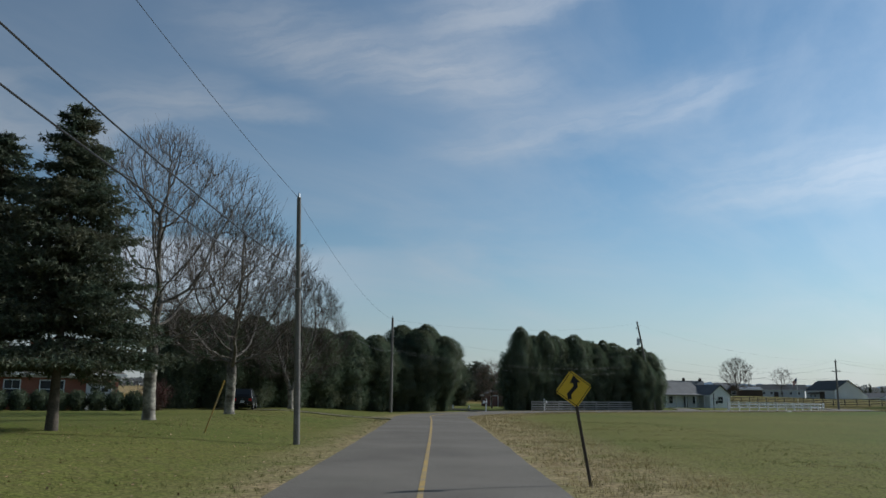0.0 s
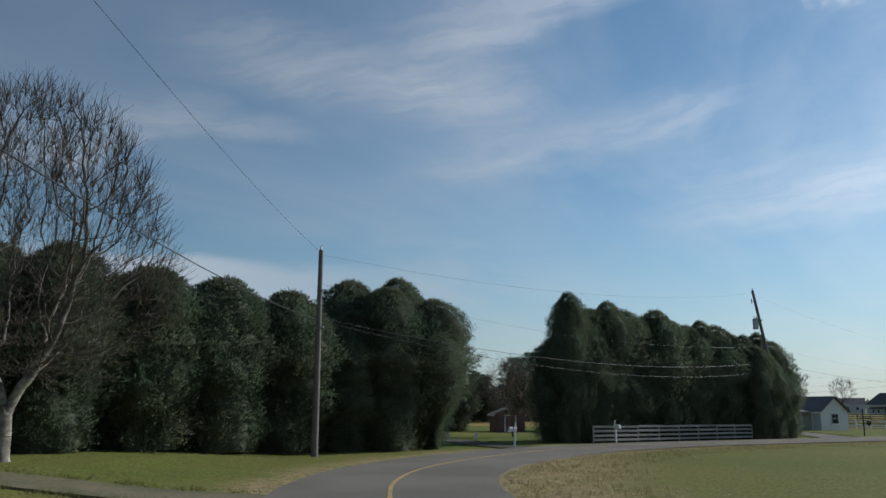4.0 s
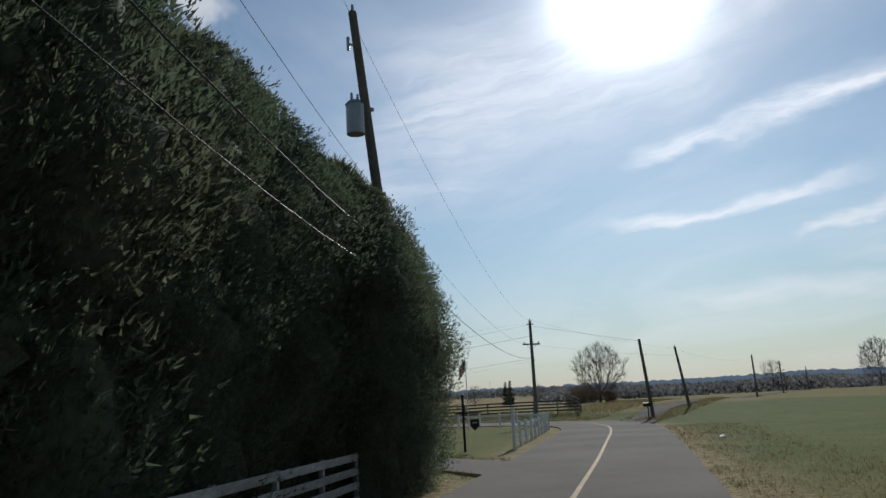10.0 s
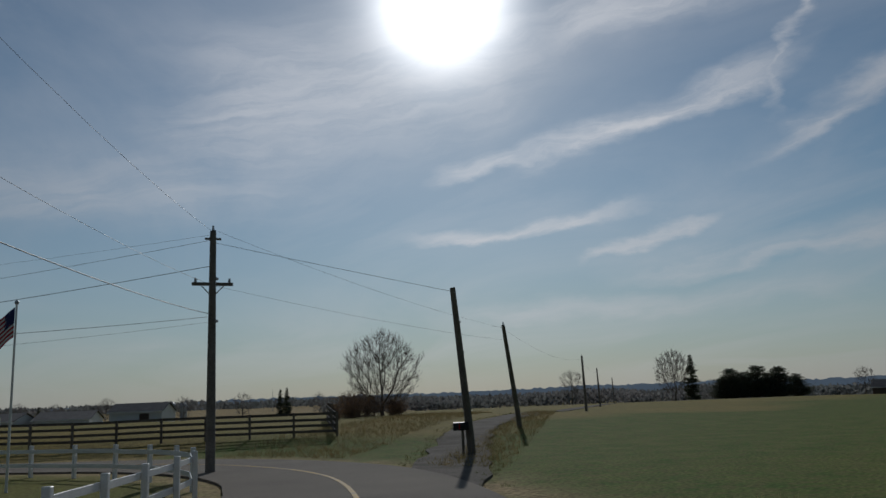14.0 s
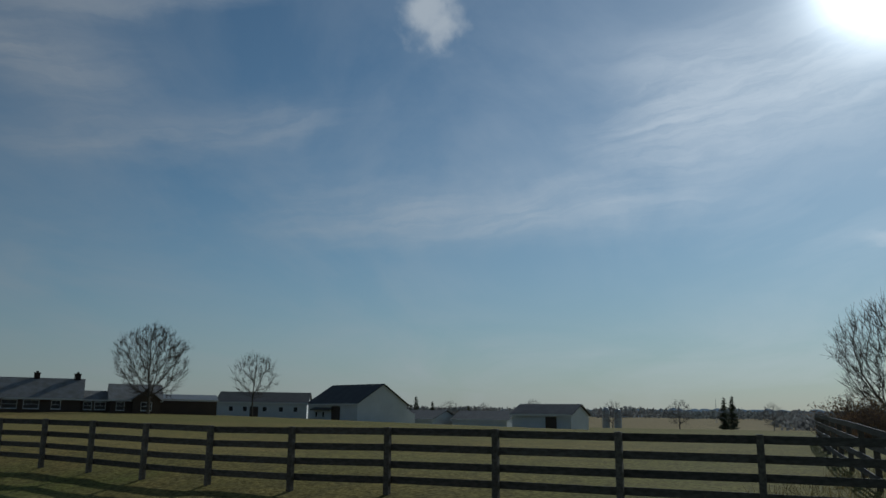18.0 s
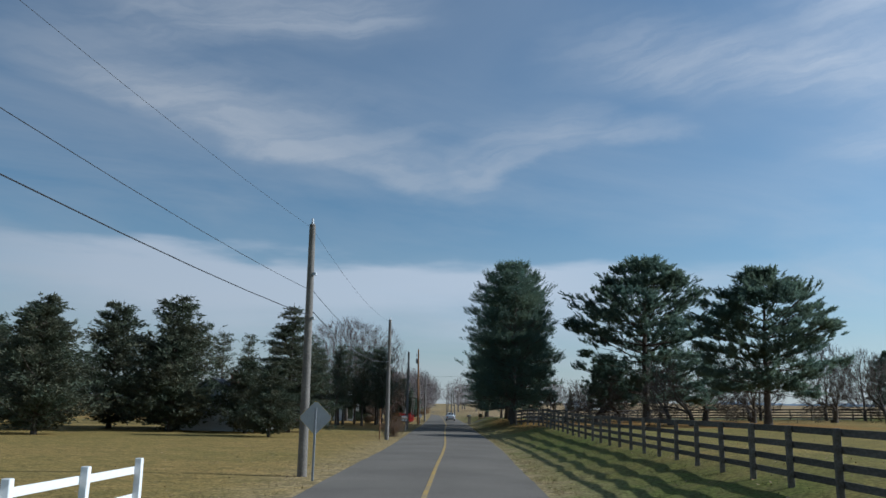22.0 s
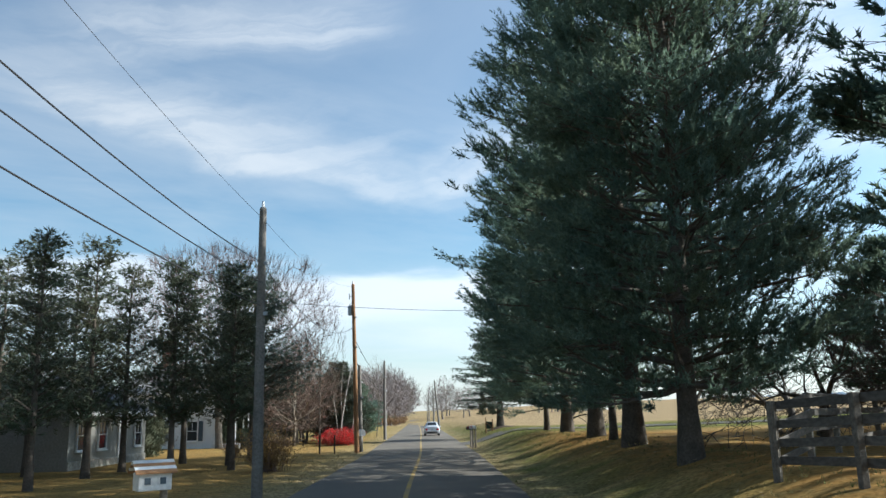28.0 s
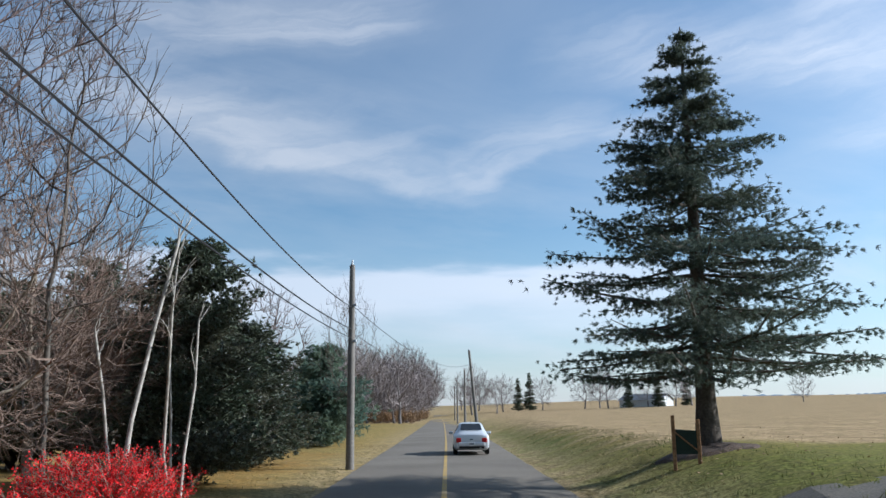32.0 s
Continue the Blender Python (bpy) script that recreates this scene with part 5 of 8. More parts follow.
POLES = {
    "a0": ((-5.0, -2), (-5.0, -2, 12.0)), "a1": ((-6.95, 42.5), (-7.3, 42.5, 10.5)), "a2": ((-10.4, 98.4), (-10.4, 98.4, 10.3)),
    "b3": ((24.4, 132.6), (21.9, 131.5, 12.9)), "b4": ((62.6, 162.9), (62.6, 162.9, 8.9)),
    "b5": ((73.0, 158.3), (70.7, 157.45, 6.9)), "b6": ((92.0, 166.5), (88.7, 165.5, 7.0)), "b7": ((137.4, 182.4), (136.9, 182.3, 7.3)), "b8": ((184, 201), (183.6, 201, 7.4)), "b9": ((250, 226), (249.7, 226, 7.2)),
    "c8": ((38.6, 212.1), (38.9, 211.6, 8.3)), "c9": ((22.5, 240.6), (22.6, 240.4, 8.6)), "c10": ((6.4, 268.1), (6.4, 268.1, 8.4)),
    "c11": ((-8.4, 294.0), (-8.35, 293.5, 10.8)), "c12": ((-9.05, 295.35), (-8.9, 295.0, 5.6)), "c13": ((-23.7, 320.6), (-23.7, 320.6, 7.8)),
    "c14": ((-40.2, 361), (-41.0, 361, 7.6)), "c15": ((-58.5, 391), (-58.5, 391, 7.6)), "c16": ((-77, 421), (-77, 421, 7.6)), "c17": ((-95, 451), (-95, 451, 7.6)),
}
for key, (base, head) in POLES.items():
    utility_pole(base, head, 0.125 if key == "a1" else 0.16 if key[0] != "c" else 0.145, POLE_BROWN if key == "c11" else None,
                 "orange-brown wooden utility pole with a transformer" if key == "c11" else "weathered grey wooden utility pole",
                 transformer=key in ("b3", "c11"), arm=key == "b4", cap=key not in ("c12", "b5"))


def at_height(key, z):
    base, head = POLES[key]
    z0 = ground_z(*base)
    share = (z - z0) / (head[2] - z0)
    return (base[0] + (head[0] - base[0]) * share, base[1] + (head[1] - base[1]) * share, z)


# spans: pole, pole, then for each cable the heights at both poles, the sag and the radius
SPANS = (("a0", "a1", (12.0, 10.5, 0.7, 0.008), (9.4, 7.3, 0.8, 0.02), (8.4, 6.5, 0.8, 0.02)), ("a1", "a2", (10.4, 10.2, 0.9, 0.006), (6.8, 6.75, 1.0, 0.014)),
         ("a2", "b3", (10.1, 12.7, 1.1, 0.005), (8.6, 8.0, 1.15, 0.005), (6.85, 6.6, 1.25, 0.013), (6.7, 5.8, 1.42, 0.009)),
         ("b3", "b4", (12.6, 8.9, 1.55, 0.005), (8.0, 6.85, 1.1, 0.005), (6.55, 5.75, 1.0, 0.013)), ("b4", "b5", (8.5, 6.75, 0.02, 0.008)), ("b4", "b6", (6.85, 6.1, 0.2, 0.005), (9.0, 6.85, 0.3, 0.005)),
         ("b6", "b7", (6.8, 7.0, 0.8, 0.005)), ("b7", "b8", (7.0, 7.0, 0.8, 0.005)),
         ("b4", "c8", (8.8, 8.2, 0.9, 0.004), (8.6, 6.1, 1.0, 0.007), (7.6, 5.25, 0.95, 0.012)), ("c8", "c9", (8.2, 8.5, 0.5, 0.005), (6.2, 6.4, 0.62, 0.009), (5.5, 5.6, 0.6, 0.014)),
         ("c9", "c10", (8.6, 8.1, 0.5, 0.005), (7.35, 6.75, 0.77, 0.014), (6.4, 6.15, 0.57, 0.013), (5.5, 5.45, 0.42, 0.014)),
         ("c10", "c11", (8.1, 10.7, 0.6, 0.005), (6.75, 8.05, 1.12, 0.014), (6.05, 5.5, 0.75, 0.013), (5.4, 5.15, 0.58, 0.011)), ("c11", "c13", (7.3, 6.15, 0.65, 0.018), (5.85, 5.3, 0.45, 0.02), (5.4, 4.95, 0.35, 0.017)),
         ("c13", "c14", (6.25, 6.4, 1.1, 0.014), (5.2, 5.3, 1.0, 0.012)), ("c14", "c15", (6.4, 6.4, 0.6, 0.014)), ("c15", "c16", (6.4, 6.4, 0.6, 0.014)), ("c16", "c17", (6.4, 6.4, 0.6, 0.014)))
for a, b, *cables in SPANS:
    for za, zb, sag, radius in cables:
        wire(at_height(a, za), at_height(b, zb), sag, radius)
# black splice cases hanging on the cables past the twin poles
for za, zb, sag, share, size in ((7.3, 6.15, 0.65, 0.16, 0.05), (5.85, 5.3, 0.45, 0.1, 0.08), (5.4, 4.95, 0.35, 0.13, 0.09), (5.85, 5.3, 0.45, 0.06, 0.045)):
    a, b = Vector(at_height("c11", za)), Vector(at_height("c13", zb))
    at = a.lerp(b, share) - Vector((0, 0, sag * 4 * share * (1 - share)))
    d = (b - a).normalized() * 0.32
    e = thing("cable_splice", at, "black splice case on an overhead cable", "cable splice", "splice cases on the cables")
    v, f = bent_tube([tuple(-d * 1.3), tuple(-d), tuple(-d * 0.4 + Vector((0, 0, -size * 0.4))), tuple(d * 0.4 + Vector((0, 0, -size * 0.4))), tuple(d), tuple(d * 1.3)], [0.016, size * 0.6, size, size, size * 0.6, 0.016], 8)
    mesh_object("case", v, f, CABLE, e, smooth=True)
# lines from the corner pole to the white house
wire(at_height("b4", 5.68), (41.5, 169.5, 3.9), 0.3, 0.008)
wire(at_height("b4", 5.48), (41.5, 169.5, 3.2), 0.3, 0.004)

# a service line that leaves the span and crosses the road into the pines
wire((5.4, 270.0, 5.85), (9.9, 287.4, 7.2), 0.25, 0.008)


# ---- fences ----
def board_fence(name, pts, boards, height, post, board, label, category="fence", spacing=2.44, post_size=0.13, board_h=0.15, z_off=0.0, cap=0.0, first=0.3, mat_post=None, mat_board=None, side=1):
    """A post-and-board fence along a line. boards: how many; first: the lowest board's height."""
    l = smooth_line(pts, 0.5)
    seg = np.r_[0, np.cumsum(np.linalg.norm(np.diff(l, axis=0), axis=1))]
    n = max(1, int(round(seg[-1] / spacing)))
    at = np.linspace(0, seg[-1], n + 1)
    px, py = np.interp(at, seg, l[:, 0]), np.interp(at, seg, l[:, 1])
    e = thing(name, (px[0], py[0], ground_z(px[0], py[0])), label, category)
    o = e.matrix_world.translation
    rng = random.Random(len(pts) * 7 + n)
    me_post = None
    for k in range(n + 1):
        if me_post is None:
            p = part("post", box_bm((0, 0, (height + cap) / 2 - 0.15), (post_size, post_size, height + cap + 0.3), 0.012), post, e)
            me_post = p.data
        else:
            p = new("post", me_post)
            p.parent = e
        j = min(k, n - 1)
        p.location = (px[k] - o.x, py[k] - o.y, ground_z(px[k], py[k]) - o.z + z_off)
        p.rotation_euler = (rng.uniform(-0.012, 0.012), rng.uniform(-0.012, 0.012), math.atan2(py[j + 1] - py[j], px[j + 1] - px[j]))
    hs = [first + (height - board_h * 0.6 - first) * k / (boards - 1) for k in range(boards)]
    me_board = None
    for k in range(n):
        a = Vector((px[k], py[k], ground_z(px[k], py[k]) + z_off))
        b = Vector((px[k + 1], py[k + 1], ground_z(px[k + 1], py[k + 1]) + z_off))
        d = b - a
        flat = Vector((d.x, d.y, 0)).normalized()
        out = Vector((flat.y, -flat.x, 0)) * (post_size / 2 + 0.016) * side
        for h in hs:
            if me_board is None:
                q = part("board", box_bm((0, 0, 0), (1.0, 0.028, board_h), 0.004), board, e)
                me_board = q.data
            else:
                q = new("board", me_board)
                q.parent = e
            mid = (a + b) / 2 + Vector((0, 0, h + rng.uniform(-0.012, 0.012))) + out - o
            q.location = mid
            q.scale = (d.length * 1.005, 1, 1)
            q.rotation_euler = (0, -math.atan2(d.z, math.hypot(d.x, d.y)) + rng.uniform(-0.004, 0.004), math.atan2(d.y, d.x))
    return e


DARK = "dark brown four-board horse fence on wooden posts"
board_fence("paddock_fence", [(79.2, 171.6), (76, 174.9), (73, 178.6), (69.5, 183.2), (66, 189.6), (62, 196.5), (52.5, 213.5)], 4, 1.4, POST_WOOD, DARK_WOOD, DARK, side=1)
board_fence("paddock_fence", [(118, 206), (104, 194.5), (92, 184), (79.2, 171.6)], 4, 1.4, POST_WOOD, DARK_WOOD, DARK, side=1)
board_fence("paddock_fence", [(52.5, 213.5), (45.2, 226.3), (36, 242.3), (27, 257.8), (20.5, 266.5)], 4, 1.4, POST_WOOD, DARK_WOOD, DARK, side=1)
board_fence("paddock_fence", [(20.5, 266.5), (23, 282), (27, 297), (45, 300), (56, 292)], 4, 1.35, POST_WOOD, DARK_WOOD, "dark brown board fence behind the pines")
board_fence("white_board_fence", [(5.7, 118.4), (9.2, 121.15), (14.2, 125.15), (20.6, 130.2)], 4, 1.25, GREY_BOARD, GREY_BOARD, "greying white four-board fence in front of a hedge", post_size=0.1, board_h=0.16, first=0.22, side=1)
VINYL = "white vinyl two-rail fence with capped posts"
board_fence("vinyl_fence", [(37.5, 141.5), (44, 146.3), (52, 152.5), (57.2, 157), (59.8, 162.6), (59.9, 168.8), (58.2, 175), (53.8, 183.3), (43.3, 201.6)], 2, 1.05, WHITE_VINYL, WHITE_VINYL, VINYL, cap=0.14, post_size=0.13, board_h=0.14, first=0.45, side=-1)


# ---- buildings ----
def gable_block(e, name, x0, x1, y0, y1, base, eave, ridge, wall, roof, along='x', over=0.3, label="", roof_label=""):
    """Walls with two gables and a pitched roof of two slabs. along: the way the ridge runs."""
    if along == 'x':
        ym = (y0 + y1) / 2
        w = part("wall", prism_bm([(y0, base), (y1, base), (y1, eave), (ym, ridge), (y0, eave)], x1 - x0, 'X', x0), wall, e, label)
        half, run = (y1 - y0) / 2, (x0 - over, x1 + over)
    else:
        xm = (x0 + x1) / 2
        w = part("wall", prism_bm([(x0, base), (x1, base), (x1, eave), (xm, ridge), (x0, eave)], y1 - y0, 'Y', y0), wall, e, label)
        half, run = (x1 - x0) / 2, (y0 - over, y1 + over)
    slope = (ridge - eave) / half
    for s in (-1, 1):
        a, b = s * (half + over), 0.0
        za, zb = eave - slope * over + 0.03, ridge + 0.03
        o = [(a, za), (b, zb), (b, zb + 0.12), (a, za + 0.12)]
        mid = (y0 + y1) / 2 if along == 'x' else (x0 + x1) / 2
        r = part("roof", prism_bm([(mid + p, z) for p, z in o], run[1] - run[0], 'X' if along == 'x' else 'Y', run[0]), roof, e, roof_label)
        f = part("fascia", prism_bm([(mid + a, za - 0.14), (mid + a + s * 0.03, za - 0.14), (mid + a + s * 0.03, za + 0.1), (mid + a, za + 0.1)], run[1] - run[0], 'X' if along == 'x' else 'Y', run[0]), WHITE_PAINT, e)
    return w


def hip_roof(e, x0, x1, y0, y1, eave, ridge, mat, over=0.5):
    """A hipped roof with its edge boards; its slopes run up to one ridge along x."""
    run = (y1 - y0) / 2 + over
    bm = bmesh.new()
    ym = (y0 + y1) / 2
    hip = [bm.verts.new(p) for p in ((x0 - over, y0 - over, eave), (x1 + over, y0 - over, eave), (x1 + over, y1 + over, eave), (x0 - over, y1 + over, eave),
                                     (x0 - over + run * 0.9, ym, ridge), (x1 + over - run * 0.9, ym, ridge))]
    for k in ((0, 1, 5, 4), (1, 2, 5), (2, 3, 4, 5), (3, 0, 4), (3, 2, 1, 0)):
        bm.faces.new([hip[i] for i in k])
    part("roof", bm, mat, e)
    xm = (x0 + x1) / 2
    for c, size in (((xm, y0 - over + 0.02, eave - 0.08), (x1 - x0 + 2 * over, 0.06, 0.2)), ((x1 + over - 0.02, ym, eave - 0.08), (0.06, y1 - y0 + 2 * over, 0.2)),
                    ((xm, y0 - 0.06, eave - 0.23), (x1 - x0 + 0.1, 0.06, 0.22)), ((x1 + 0.06, ym, eave - 0.23), (0.06, y1 - y0 + 0.1, 0.22))):
        part("fascia", box_bm(c, size, 0.01), WHITE_PAINT, e)


def window(e, x, y, z, w, h, face='y-', shutters=None, frame_mat=None, bars=True):
    """A framed window set 4 cm proud of a wall; face: the way it looks."""
    def at(du, dz, dn):
        return {'y-': (x + du, y - dn, z + dz), 'y+': (x + du, y + dn, z + dz), 'x-': (x - dn, y + du, z + dz), 'x+': (x + dn, y + du, z + dz)}[face]
    def size(a, b, c):
        return (a, c, b) if face[0] == 'y' else (c, a, b)
    fm = frame_mat or WHITE_PAINT
    bm = bmesh.new()
    t = 0.08
    for du, dz, a, b in ((0, h / 2 + t / 2, w + 2 * t, t), (0, -h / 2 - t / 2, w + 2 * t, t), (-w / 2 - t / 2, 0, t, h), (w / 2 + t / 2, 0, t, h)):
        add_box(bm, at(du, dz, 0.03), size(a, b, 0.09))
    if bars:
        add_box(bm, at(0, 0, 0.035), size(w, 0.05, 0.06))
        add_box(bm, at(0, h / 4, 0.03), size(0.025, h / 2, 0.04))
    win = part("window", bm, fm, e)
    part("pane", box_bm(at(0, 0, 0.012), size(w, h, 0.02)), GLASS, win)
    part("sill", box_bm(at(0, -h / 2 - t - 0.03, 0.06), size(w + 0.25, 0.06, 0.16), 0.01), fm, win)
    if shutters:
        for s in (-1, 1):
            bm = bmesh.new()
            add_box(bm, at(s * (w / 2 + t + 0.2), 0, 0.03), size(0.36, h + 0.1, 0.05))
            for k in range(7):
                add_box(bm, at(s * (w / 2 + t + 0.2), -h / 2 + h * (k + 0.5) / 7, 0.06), size(0.28, h / 7 * 0.6, 0.02))
            part("shutter", bm, shutters, win)
    return win


def door(e, x, y, z, w, h, mat, face='y-'):
    size = (w, 0.08, h) if face[0] == 'y' else (0.08, w, h)
    bm = box_bm((x, y, z + h / 2), size, 0.01)
    d = part("door", bm, mat, e)
    fr = bmesh.new()
    for du, dz, a, b in ((-w / 2 - 0.06, h / 2, 0.12, h), (w / 2 + 0.06, h / 2, 0.12, h), (0, h + 0.06, w + 0.24, 0.12)):
        add_box(fr, (x + du, y, z + dz) if face[0] == 'y' else (x, y + du, z + dz), (a, 0.12, b) if face[0] == 'y' else (0.12, a, b))
    part("door_frame", fr, WHITE_PAINT, d)
    return d


def chimney(e, x, y, z0, z1, w=0.9, mat=None):
    bm = box_bm((x, y, (z0 + z1) / 2), (w, w * 0.7, z1 - z0), 0.02)
    add_box(bm, (x, y, z1 - 0.08), (w + 0.14, w * 0.7 + 0.14, 0.16))
    add_box(bm, (x, y, z1 + 0.1), (w * 0.4, w * 0.4, 0.25))
    return part("chimney", bm, mat or BRICK, e)


def stone_courses(e, x0, x1, y, z0, z1, seed, skip=()):
    """Rough stones of a facade, each proud of the wall by its own amount."""
    rng = random.Random(seed)
    metas = []
    for k in range(6):
        bm = box_bm((0, 0, 0), (1, 1, 1))
        for v in bm.verts:
            v.co += Vector((rng.uniform(-0.07, 0.07), rng.uniform(-0.1, 0.1), rng.uniform(-0.09, 0.09)))
        me = bpy.data.meshes.new("stone")
        bm.to_mesh(me); bm.free()
        me.materials.append(STONE_WALL)
        metas.append(me)
    z = z0
    count = 0
    while z < z1 - 0.05 and count < 290:
        h = rng.uniform(0.16, 0.26)
        x = x0
        while x < x1 - 0.05 and count < 290:
            w = min(rng.uniform(0.22, 0.5), x1 - x)
            cx, cz = x + w / 2, z + h / 2
            if not any(a - 0.1 < cx < b + 0.1 and c - 0.05 < cz < d + 0.05 for a, b, c, d in skip):
                o = new("stone", metas[rng.randrange(6)])
                o.parent = e
                o.location = (cx, y - 0.02, cz)
                o.scale = (w * 0.97, 0.1 + rng.uniform(0, 0.05), h * 0.95)
                count += 1
            x += w
        z += h


# two-storey stone-fronted house behind the hedge gap
e = thing("stone_house", (-8.2, 132.8, ground_z(-8.2, 132.8)), "two-storey house with a stone gable and dark shutters", "house", turn=14)
gable_block(e, "gable", -1.85, 1.85, 0, 7, -0.1, 5.15, 7.1, GREY_SIDING, SHINGLE_DARK, 'y', 0.22)
gable_block(e, "main", -13, -1.85, 1.6, 9.5, -0.1, 5.15, 7.9, SIDING, SHINGLE_DARK, 'x', 0.3)
for s in (-1, 1):
    part("rake_board", prism_bm([(s * 2.12, 4.82), (0, 7.05), (0, 7.24), (s * 2.12, 5.01)], 0.05, 'Y', -0.29), WHITE_PAINT, e)
for x in (-0.95, 1.0):
    window(e, x, -0.03, 4.1, 0.85, 1.5, 'y-', SHUTTER)
    window(e, x, -0.03, 1.3, 0.85, 1.5, 'y-', SHUTTER)
for x in (-11, -8, -5):
    window(e, x, 1.57, 4.0, 0.8, 1.35, 'y-', SHUTTER)
part("porch_roof", prism_bm([(-9.0, 2.6), (-1.85, 2.6), (-1.85, 2.95), (-9.0, 2.75)], 2.2, 'Y', -0.6), SHINGLE_DARK, e)
part("porch_post", box_bm((-2.1, -0.4, 1.3), (0.16, 0.16, 2.6), 0.01), WHITE_PAINT, e)
part("porch_post", box_bm((-5.1, -0.4, 1.3), (0.16, 0.16, 2.6), 0.01), WHITE_PAINT, e)
door(e, -4.0, 1.56, 0.1, 0.95, 2.05, RED_BARN)
stone_courses(e, -1.85, 1.85, 0.0, 0.0, 4.9, 4, skip=[(x - 0.86, x + 0.86, z - 0.85, z + 0.85) for x in (-0.95, 1.0) for z in (4.1, 1.3)])

# red shed, and a grey garage behind the hedge
e = thing("garden_shed", (0.6, 150.0, ground_z(0.6, 150.0)), "small dark red garden shed with a grey roof", "shed", turn=12)
gable_block(e, "shed", -1.6, 1.6, 0, 3.4, -0.1, 1.9, 2.5, SHED_RED, SHINGLE, 'y', 0.2)
for s in (-1.58, 1.58):
    part("corner_board", box_bm((s, -0.02, 0.95), (0.12, 0.06, 1.95)), SHED_RED, e)
door(e, 0.0, -0.03, 0.0, 1.1, 1.75, SHED_RED)
e = thing("garage", (10.8, 144.0, ground_z(10.8, 144.0)), "pale sided garage with a low gable", "garage", turn=12)
gable_block(e, "garage", -2.8, 2.8, 0, 6, -0.1, 2.5, 4.1, SIDING, SHINGLE, 'y', 0.3)
window(e, -1.0, -0.03, 1.4, 0.8, 1.0)

# brick ranch house beyond the lawn
e = thing("brick_house", (-35.6, 66.0, ground_z(-35.6, 66.0)), "low red brick house with a hipped roof behind clipped bushes", "house", turn=38)
part("wall", box_bm((0, 4.0, 1.25), (18.0, 8.0, 2.9)), BRICK, e)
hip_roof(e, -9, 9, 0, 8, 2.75, 4.9, SHINGLE_BROWN)
for x, w in ((-6.5, 1.2), (-3, 1.8), (1.5, 1.0), (4.2, 1.6)):
    window(e, x, -0.03, 1.55, w, 1.25)
door(e, -0.4, -0.03, 0.0, 0.95, 2.05, WHITE_PAINT)
door(e, 7.6, -0.03, 0.0, 1.7, 1.9, WHITE_PAINT)
for x in (7.2, 8.0):
    part("door_light", box_bm((x, -0.1, 1.55), (0.5, 0.05, 0.3)), GLASS, e)
chimney(e, 3.5, 4.0, 3.6, 5.3)

# ranch house with white siding by the flag
e = thing("white_house", (37.0, 168.0, ground_z(37, 168)), "single-storey white house with a grey roof and front porch", "house", turn=32)
gable_block(e, "main", -7.5, 4.5, 0, 8.5, -0.1, 2.5, 4.7, SIDING, SHINGLE, 'x', 0.4)
gable_block(e, "wing", 2.8, 8.2, -2.8, 6, -0.1, 2.45, 4.2, SIDING, SHINGLE, 'y', 0.35)
window(e, 5.5, -2.83, 1.45, 1.3, 1.2)
for x in (-6, -4.3):
    window(e, x, -0.03, 1.4, 0.9, 1.3)
window(e, 1.6, -0.03, 1.4, 0.9, 1.3)
door(e, -0.6, -0.03, 0.0, 0.95, 2.05, SIGN_BLACK)
for x in (-6.8, -4.4, -2.0, 0.4, 2.6):
    part("porch_post", box_bm((x, -1.6, 1.15), (0.14, 0.14, 2.3), 0.01), WHITE_PAINT, e)
part("porch_roof", prism_bm([(-1.9, 2.25), (0.1, 2.55), (0.1, 2.67), (-1.9, 2.37)], 10.0, 'X', -7.2), SHINGLE, e)
chimney(e, -6.3, 5.0, 3.9, 5.5, 1.2)

# long farmhouse across the paddock
FZ = ground_z(63, 296)
e = thing("farmhouse", (62.2, 294.2, FZ), "long low dark farmhouse with white windows and two chimneys", "house", turn=-2)
gable_block(e, "main", -9.0, 8.6, 0, 8, -0.3, 2.2, 4.9, BROWN_SIDING, HIP_ROOF, 'x', 0.4)
gable_block(e, "link", 8.6, 12.6, 1.0, 6, -0.3, 2.0, 3.2, BROWN_SIDING, HIP_ROOF, 'x', 0.25)
gable_block(e, "wing", 12.6, 19.6, -1.0, 7, -0.3, 2.1, 4.3, BROWN_SIDING, HIP_ROOF, 'x', 0.35)
gable_block(e, "gable", 15.6, 19.4, -2.4, 0, -0.3, 2.05, 3.6, BROWN_SIDING, HIP_ROOF, 'y', 0.25)
for x, w in ((-3.2, 1.3), (-0.6, 1.9), (2.2, 1.9), (5.4, 1.1)):
    window(e, x, -0.03, 1.15, w, 1.1)
for x, w in ((9.6, 1.0), (11.3, 1.4)):
    window(e, x, 0.97, 1.1, w, 1.0)
window(e, 14.0, -1.03, 1.1, 1.0, 1.1)
window(e, 17.5, -2.43, 1.1, 1.4, 1.1)
window(e, -7.4, -0.03, 1.2, 1.6, 1.4)
chimney(e, 2.4, 4.0, 4.6, 5.8, 0.8, mat=SOOT_BRICK)
chimney(e, 7.9, 4.0, 4.3, 5.8, 0.9, mat=SOOT_BRICK)
e = thing("machine_shed", (85.4, 297.5, ground_z(85.4, 297.5)), "low brown farm shed with a dull roof", "shed", turn=-4)
gable_block(e, "shed", -5.5, 5.5, 0, 7, -0.4, 2.2, 3.0, BROWN_SIDING, METAL_ROOF, 'x', 0.2)
